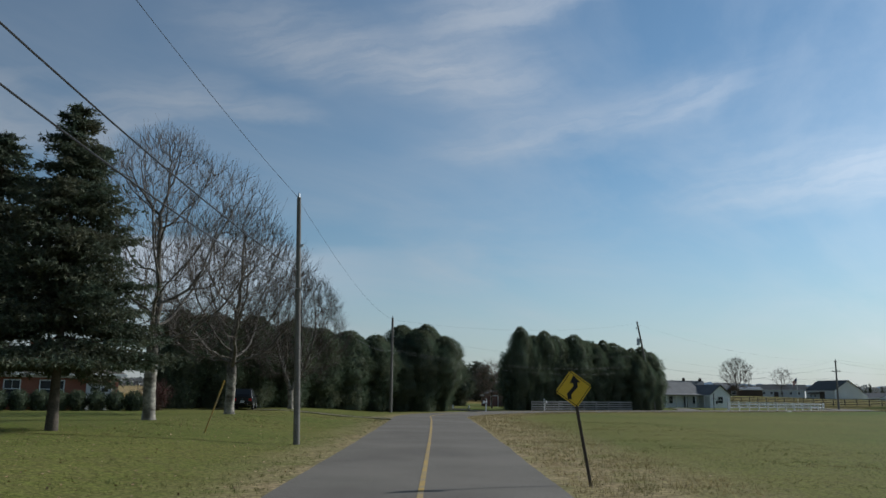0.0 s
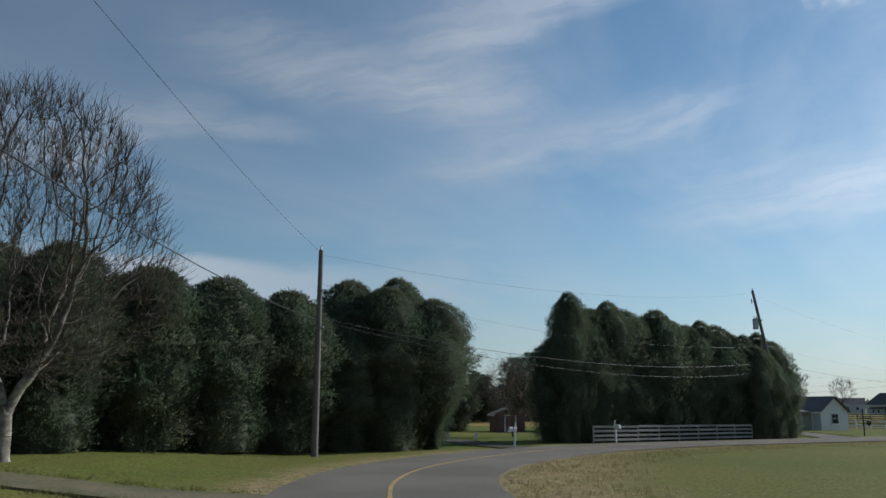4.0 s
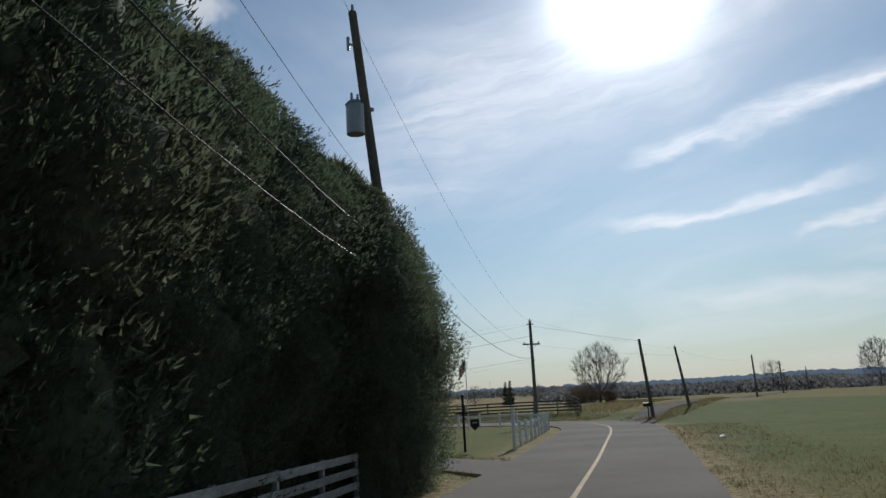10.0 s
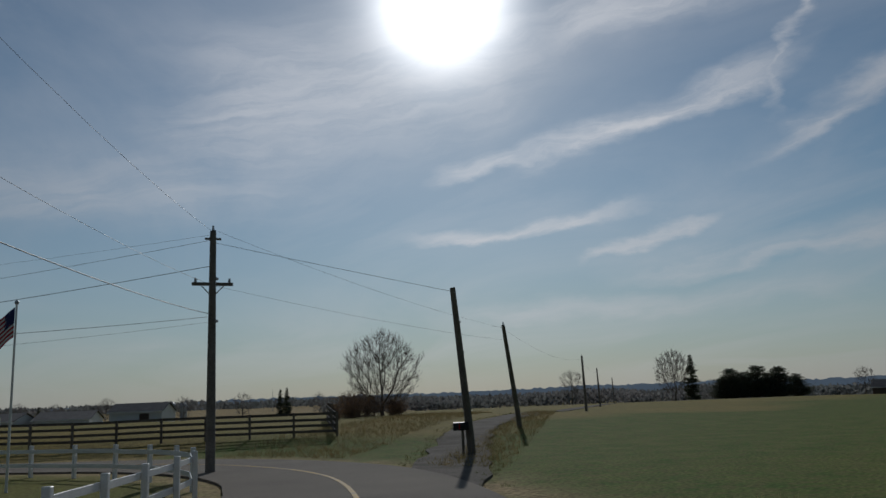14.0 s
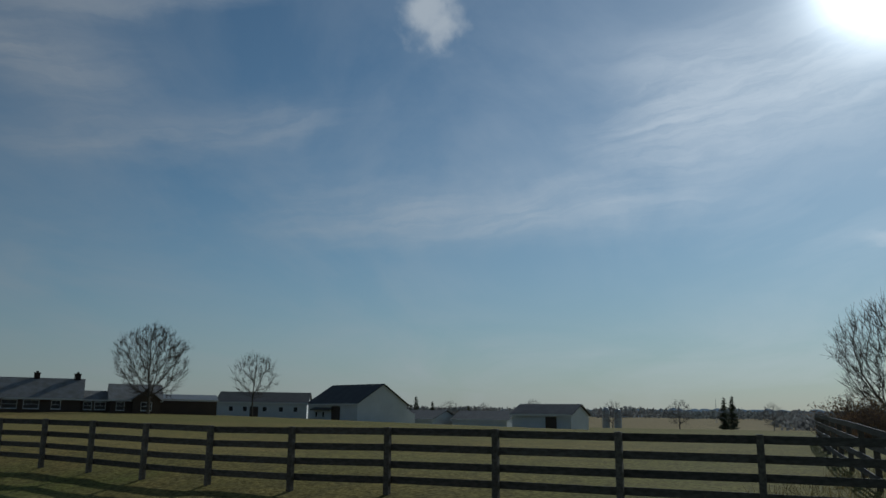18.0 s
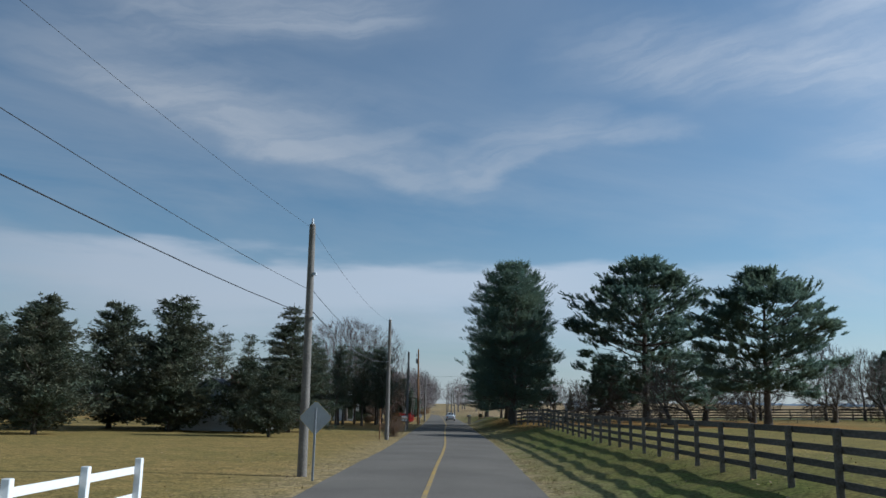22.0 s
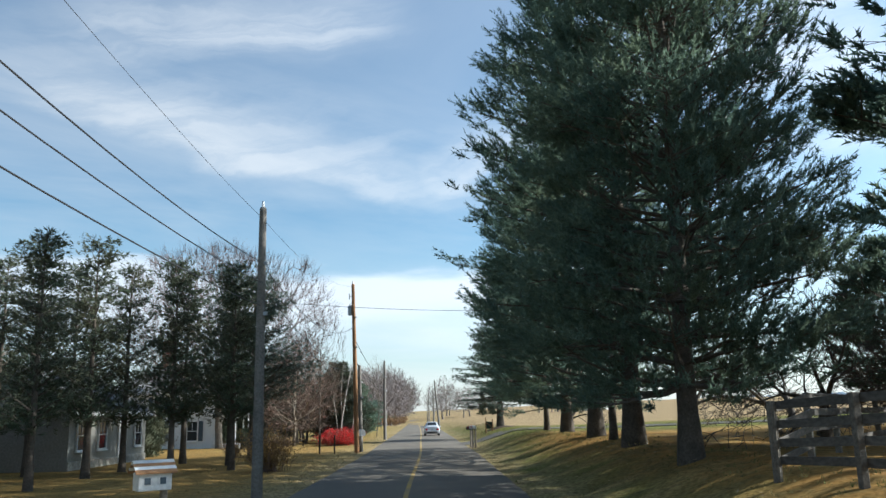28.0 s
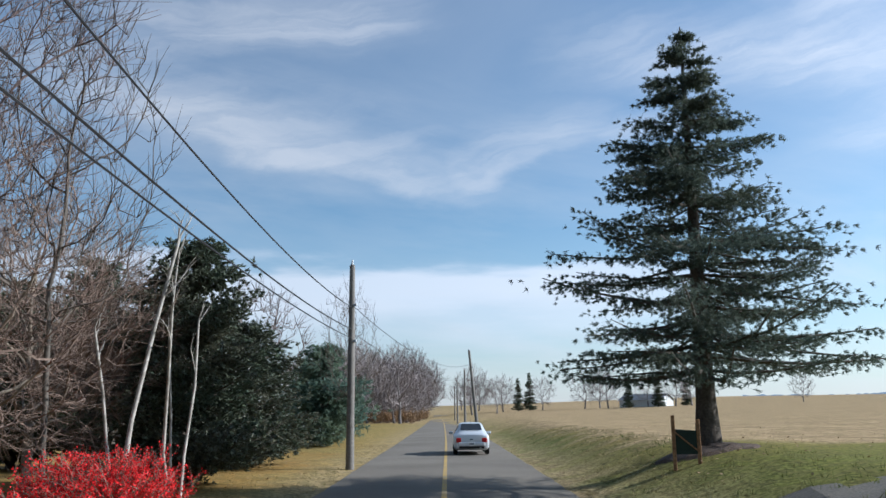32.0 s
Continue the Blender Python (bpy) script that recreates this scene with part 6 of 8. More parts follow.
# white barns
e = thing("white_barn", (116.6, 303, ground_z(113, 302)), "large white barn with a dark roof and lean-to", "barn", turn=-72)
gable_block(e, "barn", -7.2, 7.2, -5.5, 5.5, -0.8, 2.9, 6.2, SIDING, SHINGLE_DARK, 'x', 0.35)
part("barn_door", box_bm((1.2, -5.56, 1.0), (2.4, 0.1, 2.8), 0.01), BROWN_SIDING, e, "dark sliding barn door")
part("pent_roof", prism_bm([(-6.4, 1.7), (-5.5, 2.1), (-5.5, 2.2), (-6.4, 1.8)], 6.0, 'X', -5.5), SHINGLE_DARK, e)
part("lean_to", prism_bm([(5.5, -0.8), (8.6, -0.8), (8.6, 1.2), (5.5, 2.8)], 12.0, 'X', -6.0), SIDING, e)
for x in (-4.5, -2.4):
    window(e, x, -5.53, 1.0, 0.6, 0.8, bars=False)
e = thing("white_barn", (103, 315, ground_z(103, 313)), "long white stable with small dark windows", "barn", turn=-22)
gable_block(e, "barn", -8, 8, -4, 4, -0.6, 2.6, 4.4, SIDING, SHINGLE_DARK, 'x', 0.3)
for x in (-5.5, -3, 0.5, 3.4, 6):
    window(e, x, -4.03, 1.4, 0.7, 0.8, bars=False)
part("barn_door", box_bm((-1.4, -4.05, 0.7), (1.5, 0.1, 2.3), 0.01), BROWN_SIDING, e, "dark stable door")
e = thing("white_barn", (129.5, 260, ground_z(129.5, 260)), "small white stable behind the paddock", "barn", turn=-58)
gable_block(e, "barn", -4.4, 4.4, -3, 3, -0.5, 2.0, 3.3, SIDING, SHINGLE, 'x', 0.3)
part("barn_door", box_bm((1.5, -3.05, 0.7), (1.6, 0.1, 1.9), 0.01), BROWN_SIDING, e, "dark stable door")
for n, (x, y, L, t, roof) in enumerate(((140, 327, 13, -60, SHINGLE), (151, 317, 12, -50, SHINGLE), (384, 160, 40, -96, SHINGLE_DARK))):
    e = thing("farm_building", (x, y, ground_z(x, y) - 0.1), "distant low farm building with a pale roof" if n < 2 else "long dark barn on the skyline", "barn", "distant farm buildings", turn=t)
    gable_block(e, "barn", -L / 2, L / 2, -5, 5, -0.5, 1.7 if n < 2 else 3.2, 3.4 if n < 2 else 5.8, SIDING if n < 2 else BROWN_SIDING, roof, 'x', 0.4)
for x, y, h in ((285, 455, 7.4), (289, 452, 7.0)):
    e = thing("silo", (x, y, ground_z(x, y)), "grey concrete farm silo with a domed top", "silo", "silos")
    bm = bmesh.new()
    bmesh.ops.create_cone(bm, cap_ends=True, segments=20, radius1=1.6, radius2=1.6, depth=h, matrix=Matrix.Translation((0, 0, h / 2)))
    part("shaft", bm, METAL_GREY, e)
    bm = bmesh.new()
    bmesh.ops.create_uvsphere(bm, u_segments=16, v_segments=8, radius=1.6, matrix=Matrix.Translation((0, 0, h)))
    part("dome", bm, METAL_GREY, e)
# lattice mast on the skyline
e = thing("radio_mast", (463, 575, ground_z(463, 575)), "thin lattice radio mast on the horizon", "mast")
e.scale = (0.5, 0.5, 0.38)
for s in ((0, 0), (2, 0), (1, 1.7)):
    v, f = tubes([np.array([s[0], s[1], 0])], [np.array([1, 0.6, 42])], [0.18], [0.1], 4)
    mesh_object("mast_leg", v, f, METAL_GREY, e)
for k in range(9):
    z = 4 + k * 4
    q = 1 - z / 42
    v, f = tubes([np.array([1 - q, 0.6 - 0.6 * q, z])], [np.array([1 + q, 0.6 - 0.6 * q, z + 2])], [0.1], [0.1], 4)
    mesh_object("mast_brace", v, f, METAL_GREY, e)

# white farmhouse with a columned porch
e = thing("white_farmhouse", (-34.8, 305.5, 0.0), "old white two-storey farmhouse with a hipped roof and columned porch", "house", turn=31)
part("wall", box_bm((-0.5, -4.5, 2.3), (9.0, 8.0, 4.6)), SIDING, e)
hip_roof(e, -5.0, 4.0, -8.5, -0.5, 4.55, 6.9, HIP_ROOF)
for y in (-0.52, -8.48):
    part("corner_board", box_bm((4.02, y, 2.3), (0.16, 0.16, 4.4), 0.01), WHITE_PAINT, e)
chimney(e, -1.6, -3.4, 6.0, 9.2, 0.75)
for y in (-2.2, -5.2, -7.4):
    window(e, 4.03, y, 3.55, 0.75, 1.25, 'x+', SHUTTER)
for y in (-1.9, -6.6):
    window(e, 4.03, y, 1.4, 0.8, 1.5, 'x+', SHUTTER)
part("front_door", box_bm((4.05, -4.2, 1.35), (0.08, 0.95, 2.05), 0.01), WHITE_BOARD, e)
for x in (-3.4, -0.6, 2.2):
    window(e, x, -8.53, 3.55, 0.75, 1.25, 'y-', SHUTTER)
    window(e, x, -8.53, 1.4, 0.8, 1.5, 'y-', SHUTTER)
part("porch_roof", prism_bm([(4.0, 3.1), (6.2, 2.5), (6.2, 2.64), (4.0, 3.2)], 9.2, 'Y', -9.4), HIP_ROOF, e)
part("porch_floor", box_bm((5.0, -4.8, 0.3), (2.1, 9.0, 0.12), 0.01), WHITE_BOARD, e)
part("porch_skirt", box_bm((5.98, -4.8, 0.08), (0.05, 8.9, 0.36)), WHITE_BOARD, e)
part("porch_skirt", box_bm((5.0, -9.28, 0.08), (2.0, 0.05, 0.36)), WHITE_BOARD, e)
part("porch_beam", box_bm((5.8, -4.8, 2.45), (0.12, 9.0, 0.16), 0.01), WHITE_PAINT, e)
part("porch_beam", box_bm((4.9, -9.2, 2.45), (1.9, 0.12, 0.16), 0.01), WHITE_PAINT, e)
for y in (-0.6, -1.5, -3.8, -6.1, -9.2):
    bm = bmesh.new()
    add_box(bm, (5.8, y, 1.4), (0.13, 0.13, 2.1), bevel=0.02)
    add_box(bm, (5.8, y, 2.3), (0.1, 0.46, 0.14), bevel=0.03)
    add_box(bm, (5.8, y, 2.18), (0.1, 0.3, 0.12), bevel=0.03)
    add_box(bm, (5.8, y, 0.45), (0.2, 0.2, 0.22), bevel=0.02)
    part("porch_column", bm, WHITE_PAINT, e)
# low house behind the cone-shaped spruce, with a detached garage
e = thing("ranch_house", (4.2, 248.4, 0.0), "low white house with brick corners behind a spruce", "house", turn=120)
gable_block(e, "main", -6.0, 2.5, 0, 7.5, -0.1, 2.45, 4.3, SIDING, SHINGLE, 'x', 0.45)
for x in (-5.9, -2.6, 2.4):
    part("brick_pier", box_bm((x, -0.04, 1.15), (0.45, 0.12, 2.5), 0.01), BRICK, e, "red brick pier")
for x, w in ((-4.3, 1.5), (-1.2, 1.2)):
    window(e, x, -0.03, 1.45, w, 1.3)
door(e, 1.2, -0.03, 0.05, 0.95, 2.05, WHITE_PAINT)
chimney(e, -3.4, 2.6, 3.2, 5.0, 0.8)
e = thing("garage", (-3.6, 260.0, 0.0), "small tan gabled garage with white edge boards", "garage", turn=53)
gable_block(e, "garage", -2.3, 2.3, 0, 5.0, -0.1, 2.2, 3.7, TAN_SIDING, SHINGLE, 'y', 0.3)
for s in (-1, 1):
    part("rake_board", prism_bm([(s * 2.6, 1.95), (0, 3.66), (0, 3.86), (s * 2.6, 2.15)], 0.05, 'Y', -0.36), WHITE_PAINT, e)
part("garage_door", box_bm((0, -0.03, 1.0), (2.7, 0.08, 2.1), 0.01), SHUTTER, e)
# grey house behind the thin cedars
e = thing("grey_house", (-14.8, 280.4, 0.0), "grey sided house with white windows behind cedars", "house", turn=120)
gable_block(e, "main", -5.5, 5.0, 0, 7.0, -0.1, 2.9, 5.0, GREY_SIDING, SHINGLE, 'x', 0.4)
for x in (-4.2, -1.6, 3.6):
    window(e, x, -0.03, 1.6, 0.95, 1.35)
door(e, 1.2, -0.03, 0.1, 0.95, 2.05, WHITE_PAINT)
part("foundation", box_bm((-0.25, -0.02, 0.1), (10.5, 0.1, 0.6), 0.01), STONE_WALL, e)


# ---- vehicles ----
def car(name, at, turn, label, body_mat, length, stations, wheel_r, track, axles, tail=True, rack=False):
    """stations, from the tail forward: x, sill, belt, roof, half width, half width of the roof."""
    e = thing(name, at, label, "car", turn=turn)
    rows = []
    for x, zb, belt, roof, w, wr in stations:
        rows.append([(x, 0, zb), (x, w * 0.86, zb), (x, w * 0.97, zb + 0.1), (x, w, (zb + belt) / 2), (x, w * 0.985, belt - 0.05), (x, w * 0.95, belt), (x, wr, roof - 0.05), (x, wr * 0.86, roof), (x, wr * 0.5, roof + 0.015), (x, 0, roof + 0.02)])
    bm = bmesh.new()
    grid = []
    for r in rows:
        left = [bm.verts.new((x, y, z)) for x, y, z in r]
        right = [bm.verts.new((x, -y, z)) for x, y, z in r[1:-1]]
        grid.append(left + right[::-1])
    n = len(grid[0])
    for a, b in zip(grid, grid[1:]):
        for k in range(n):
            bm.faces.new((a[k], a[(k + 1) % n], b[(k + 1) % n], b[k]))
    bm.faces.new(grid[0][::-1])
    bm.faces.new(grid[-1])
    bmesh.ops.recalc_face_normals(bm, faces=bm.faces)
    for f in bm.faces:
        f.smooth = True
    body = part("body", bm, body_mat, e)
    m = body.modifiers.new("round", 'BEVEL')
    m.width, m.segments, m.limit_method, m.angle_limit = 0.03, 2, 'ANGLE', radians(28)
    # glass: panels set just off the cabin
    def pane(pts, nm):
        b2 = bmesh.new()
        vs = [b2.verts.new(p) for p in pts]
        b2.faces.new(vs)
        g = bmesh.ops.extrude_face_region(b2, geom=b2.faces[:])
        nrm = (Vector(pts[1]) - Vector(pts[0])).cross(Vector(pts[2]) - Vector(pts[1])).normalized()
        for v in g["geom"]:
            if isinstance(v, bmesh.types.BMVert):
                v.co += nrm * 0.012
        bmesh.ops.recalc_face_normals(b2, faces=b2.faces)
        part(nm, b2, GLASS, e)
    cab = [i for i, s in enumerate(stations) if s[3] - s[2] > 0.3]
    c0, c1 = cab[0], cab[-1]
    def side(i, q, s):
        _, _, belt, roof, w, wr = stations[i]
        return Vector((stations[i][0], s * (w * 0.95 + (wr - w * 0.95) * q + 0.006), belt + (roof - 0.05 - belt) * q))
    for s in (-1, 1):
        for i in range(c0, c1):
            a, b = side(i, 0.1, s), side(i + 1, 0.1, s)
            c, d = side(i + 1, 0.88, s), side(i, 0.88, s)
            gap = (b - a) * 0.06
            pts = [a + gap, b - gap, c - gap, d + gap]
            pane([tuple(p) for p in (pts if s < 0 else pts[::-1])], "side_window")
    def cross(i, j, qa, qb, lift):
        """A pane between a low station and the roof station next to it."""
        def at_row(i, j, q):
            a, b = stations[i], stations[j]
            return Vector((a[0] + (b[0] - a[0]) * q, 0, a[3] + (b[3] - a[3]) * q + 0.02)), (a[5] + (b[5] - a[5]) * q) * 0.82
        p, w0 = at_row(i, j, qa)
        q, w1 = at_row(i, j, qb)
        nrm = Vector((-(q.z - p.z), 0, q.x - p.x)).normalized() * (0.012 if q.x > p.x else -0.012)
        pts = [p + nrm + Vector((0, w0, 0)), p + nrm - Vector((0, w0, 0)), q + nrm - Vector((0, w1, 0)), q + nrm + Vector((0, w1, 0))]
        pane([tuple(v) for v in pts], "rear_window" if lift else "windscreen")
    cross(c0 - 1, c0, 0.12, 0.9, True)
    cross(c1 + 1, c1, 0.12, 0.9, False)
    for ax in axles:
        for s in (-1, 1):
            bm = bmesh.new()
            rot = Matrix.Translation((ax, s * track, wheel_r)) @ Matrix.Rotation(radians(90), 4, 'X')
            bmesh.ops.create_cone(bm, cap_ends=True, segments=24, radius1=wheel_r, radius2=wheel_r, depth=0.2, matrix=rot)
            bmesh.ops.bevel(bm, geom=[g for g in bm.edges if len(g.link_faces) == 2 and any(len(q.verts) > 4 for q in g.link_faces)], offset=0.03, segments=2, affect='EDGES')
            wheel = part("wheel", bm, TYRE, e, "black tyre")
            bm = bmesh.new()
            bmesh.ops.create_cone(bm, cap_ends=True, segments=20, radius1=wheel_r * 0.62, radius2=wheel_r * 0.55, depth=0.21, matrix=rot)
            part("rim", bm, METAL_GREY, wheel, "silver wheel rim")
    x0, _, belt, roof, w, wr = stations[0]
    zt = belt - 0.16
    for s in (-1, 1):
        part("tail_light", box_bm((x0 + 0.1, s * w * 0.8, zt), (0.26, 0.24, 0.22), 0.03), TAIL_RED, e, "red tail light")
        part("mirror", box_bm((stations[c1][0] + 0.1, s * (stations[c1][4] + 0.1), stations[c1][2] + 0.06), (0.1, 0.2, 0.14), 0.03), body_mat, e)
    part("bumper", box_bm((x0 + 0.02, 0, stations[0][1] + 0.16), (0.14, w * 1.7, 0.2), 0.04), body_mat, e)
    part("lower_bumper", box_bm((x0 + 0.05, 0, stations[0][1] + 0.02), (0.14, w * 1.6, 0.14), 0.03), TYRE, e)
    plate = part("number_plate", box_bm((x0 - 0.045, 0, zt - 0.17), (0.02, 0.31, 0.16), 0.004), WHITE_PAINT, e)
    part("plate_bar", box_bm((x0 - 0.058, 0, zt - 0.17), (0.006, 0.22, 0.05)), SHUTTER, plate)
    part("badge", box_bm((x0 - 0.01, 0, zt + 0.04), (0.03, 0.14, 0.055), 0.01), SHUTTER, e)
    part("brake_light", box_bm((stations[c0][0] - 0.03, 0, stations[c0][3] - 0.05), (0.06, 0.3, 0.03)), TAIL_RED, e)
    bm = bmesh.new()
    bmesh.ops.create_cone(bm, cap_ends=True, segments=10, radius1=0.035, radius2=0.035, depth=0.2, matrix=Matrix.Translation((x0 + 0.05, -w * 0.55, stations[0][1] - 0.02)) @ Matrix.Rotation(radians(90), 4, 'Y'))
    part("exhaust", bm, METAL_GREY, e)
    v, f = tubes([np.array([stations[c0][0] + 0.25, 0, stations[c0][3] + 0.01])], [np.array([stations[c0][0] + 0.12, 0, stations[c0][3] + 0.2])], [0.012], [0.005], 5)
    mesh_object("aerial", v, f, TYRE, e)
    if rack:
        for s in (-1, 1):
            part("roof_rail", box_bm(((stations[c0][0] + stations[c1][0]) / 2, s * wr * 0.85, stations[c0][3] + 0.06), (stations[c1][0] - stations[c0][0], 0.04, 0.04), 0.01), TYRE, e)
    return e


TYRE = material("black_rubber", (0.02, 0.02, 0.021), 0.8, 0.15, 4, 0.1, 40)
TAIL_RED = material("red_lens", (0.4, 0.015, 0.015), 0.2, 0.1, 4, 0)
CAR_WHITE = material("silver_white_car_paint", (0.58, 0.6, 0.62), 0.28, 0.03, 1, 0, metal=0.25)
CAR_BLACK = material("black_car_paint", (0.018, 0.019, 0.021), 0.25, 0.05, 1, 0)
CAR_BLUE = material("dark_blue_car_paint", (0.02, 0.025, 0.04), 0.25, 0.05, 1, 0)
SEDAN = [(0.0, 0.36, 0.86, 0.94, 0.76, 0.6), (0.1, 0.3, 0.9, 1.0, 0.83, 0.66), (0.42, 0.24, 0.93, 1.05, 0.86, 0.66), (0.75, 0.22, 0.94, 1.08, 0.865, 0.64), (1.35, 0.2, 0.94, 1.45, 0.865, 0.55), (2.1, 0.2, 0.93, 1.49, 0.865, 0.56),
         (2.75, 0.2, 0.92, 1.45, 0.865, 0.55), (3.5, 0.2, 0.9, 0.98, 0.86, 0.64), (4.1, 0.24, 0.8, 0.86, 0.84, 0.62), (4.38, 0.28, 0.68, 0.72, 0.78, 0.55), (4.45, 0.34, 0.6, 0.62, 0.7, 0.5)]
SUV = [(0.0, 0.5, 1.0, 1.1, 0.8, 0.7), (0.08, 0.38, 1.08, 1.2, 0.88, 0.74), (0.35, 0.32, 1.12, 1.7, 0.91, 0.68), (1.4, 0.3, 1.1, 1.76, 0.92, 0.68), (2.6, 0.3, 1.08, 1.74, 0.92, 0.67), (3.4, 0.3, 1.06, 1.12, 0.91, 0.7), (4.3, 0.34, 0.98, 1.03, 0.88, 0.66), (4.65, 0.42, 0.8, 0.84, 0.8, 0.6)]
car("sedan", (-23.4, 329.6, 0.06), 120.8, "silver-white four-door sedan on the road", CAR_WHITE, 4.45, SEDAN, 0.31, 0.76, (0.95, 3.57))
car("suv", (-20.4, 77.6, ground_z(-20.4, 78) + 0.02), 102, "black parked sport utility car on the driveway", CAR_BLACK, 4.65, SUV, 0.36, 0.8, (0.95, 3.75), rack=True)
car("suv", (1.2, 256.6, 0.05), 100, "dark blue parked car beside a hedge", CAR_BLUE, 4.65, SUV, 0.36, 0.8, (0.95, 3.75))


# ---- signs, mailboxes and posts ----
def diamond_bm(side, thick, y=0.0, rounding=0.05):
    h = side / math.sqrt(2)
    bm = prism_bm([(0, -h), (h, 0), (0, h), (-h, 0)], thick, 'Y', y)
    es = [g for g in bm.edges if abs(g.verts[0].co.y - g.verts[1].co.y) > thick * 0.5]
    bmesh.ops.bevel(bm, geom=es, offset=rounding, segments=3, affect='EDGES')
    return bm


e = thing("curve_sign", (3.68, 29.1, ground_z(3.68, 29.1)), "yellow diamond winding-road sign on a leaning brown post", "road sign", turn=4)
part("post", box_bm((0, 0, 0.9), (0.075, 0.05, 2.5), 0.008), POST_BROWN, e)
face = part("sign_face", diamond_bm(0.76, 0.006, -0.04), SIGN_YELLOW, e)
face.location = (0, 0, 2.36)
face.scale = (0.88, 1, 0.88)
edge = part("sign_border", prism_bm([(0, -0.49), (0.49, 0), (0, 0.49), (-0.49, 0), (-0.465, 0), (0, 0.465), (0.465, 0), (0, -0.465), (-0.465, 0), (-0.49, 0)], 0.003, 'Y', -0.044), SIGN_BLACK, face)
ARROW = [(-0.21, -0.27), (-0.1, -0.27), (-0.1, -0.15), (0.13, 0.04), (0.13, 0.16), (0.22, 0.15), (0.06, 0.38), (-0.085, 0.17), (0.01, 0.165), (0.01, 0.08), (-0.21, -0.1)]
part("arrow", prism_bm(ARROW, 0.004, 'Y', -0.046), SIGN_BLACK, face)
e.rotation_euler = (0, radians(-9.5), radians(4))
e = thing("curve_sign", (40.1, 210.8, 0.0), "diamond road sign seen from its bare metal back", "road sign", turn=210)
part("post", box_bm((0, 0, 1.1), (0.07, 0.045, 2.2), 0.008), STEEL, e)
face = part("sign_face", diamond_bm(0.76, 0.006, -0.04), SIGN_YELLOW, e)
face.location = (0, 0, 1.9)
back = part("sign_back", diamond_bm(0.75, 0.003, -0.033), METAL_GREY, face)


MAILHOUSE = (11.4, 260.15)


def mailbox(at, turn, label, body_mat, post_mat, style="post", height=1.15):
    e = thing("mailbox", (at[0], at[1], ground_z(at[0], at[1])), label, "mailbox", turn=turn)
    if style == "double":
        for s in (-0.1, 0.1):
            part("post", box_bm((s, 0, height / 2 - 0.1), (0.09, 0.09, height + 0.2), 0.008), post_mat, e)
    else:
        part("post", box_bm((0, 0, height / 2 - 0.1), (0.11, 0.11, height + 0.2), 0.01), post_mat, e)
    if style == "house":
        b = part("box", box_bm((0, -0.2, height + 0.15), (0.34, 0.56, 0.3), 0.01), body_mat, e)
        for s in (-1, 1):
            for k in range(4):
                u0, u1 = k / 4, (k + 1) / 4
                o = [(s * 0.24 * (1 - u), height + 0.28 + 0.2 * u + dz) for u, dz in ((u0, 0), (u1, 0), (u1, 0.025), (u0, 0.03))]
                part("shingle_course", prism_bm(o, 0.7, 'Y', -0.55), (POLE_BROWN, WHITE_BOARD)[k % 2], b)
            for y in (-0.33, -0.07):
                part("window", box_bm((s * 0.172, y, height + 0.16), (0.012, 0.1, 0.11)), SHUTTER, b)
    else:
        r, L = {"big": (0.17, 0.62), "large": (0.21, 0.8)}.get(style, (0.11, 0.5))
        o = [(-r, height), (r, height), (r, height + r)] + [(r * math.cos(a), height + r + r * math.sin(a)) for a in np.linspace(0.3, math.pi - 0.3, 7)] + [(-r, height + r)]
        b = part("box", prism_bm(o, L, 'Y', -0.38), body_mat, e)
        part("lid", prism_bm([(x * 1.04, height + (z - height) * 1.03) for x, z in o], 0.02, 'Y', -0.4), body_mat, b)
        part("flag", box_bm((r + 0.012, -0.15, height + 0.16), (0.012, 0.05, 0.2)), TAIL_RED, b)
    if style in ("vinyl",):
        part("arm", box_bm((0, -0.2, height - 0.05), (0.1, 0.6, 0.1), 0.01), post_mat, e)
        part("finial", box_bm((0, 0.06, height + 0.33), (0.09, 0.09, 0.34), 0.03), post_mat, e)
        for k in range(3):
            part("number_bar", box_bm((0.058, -0.05 - 0.1 * k, height - 0.05), (0.006, 0.05, 0.06)), SIGN_BLACK, e)
    return e


mailbox((-0.2, 110.7), -60, "white mailbox on a white vinyl post", WHITE_VINYL, WHITE_VINYL, "vinyl", 1.05)
mailbox((7.4, 119.0), 40, "white mailbox with a tall finial post by the fence", WHITE_VINYL, WHITE_VINYL, "vinyl", 1.1)
mailbox((72.0, 158.1), -140, "dark metal mailbox on a square wooden post", SIGN_BLACK, POST_WOOD, "big", 1.0)
mailbox(MAILHOUSE, -25, "small house-shaped wooden mailbox with a striped roof", WHITE_BOARD, POST_WOOD, "house", 1.0)
mailbox((-3.1, 299.7), -120, "dark metal mailbox on a short post at the lawn's edge", SIGN_BLACK, POST_WOOD, "post", 1.2)
mailbox((-2.45, 298.9), -120, "weathered metal mailbox on two thin posts", METAL_GREY, POST_WOOD, "double", 1.25)
mailbox((-8.55, 294.55), 60, "large grey metal mailbox beside the pole", METAL_GREY, POST_BROWN, "large", 1.0)
e = thing("lamp_post_sign", (35.4, 142.6, ground_z(35.4, 142.6)), "black post with a hanging shield-shaped sign", "sign post", turn=-40)
part("post", box_bm((0, 0, 1.2), (0.11, 0.11, 2.5), 0.012), SIGN_BLACK, e)
part("arm", box_bm((0.25, 0, 1.72), (1.15, 0.06, 0.06), 0.01), SIGN_BLACK, e)
bm = bmesh.new()
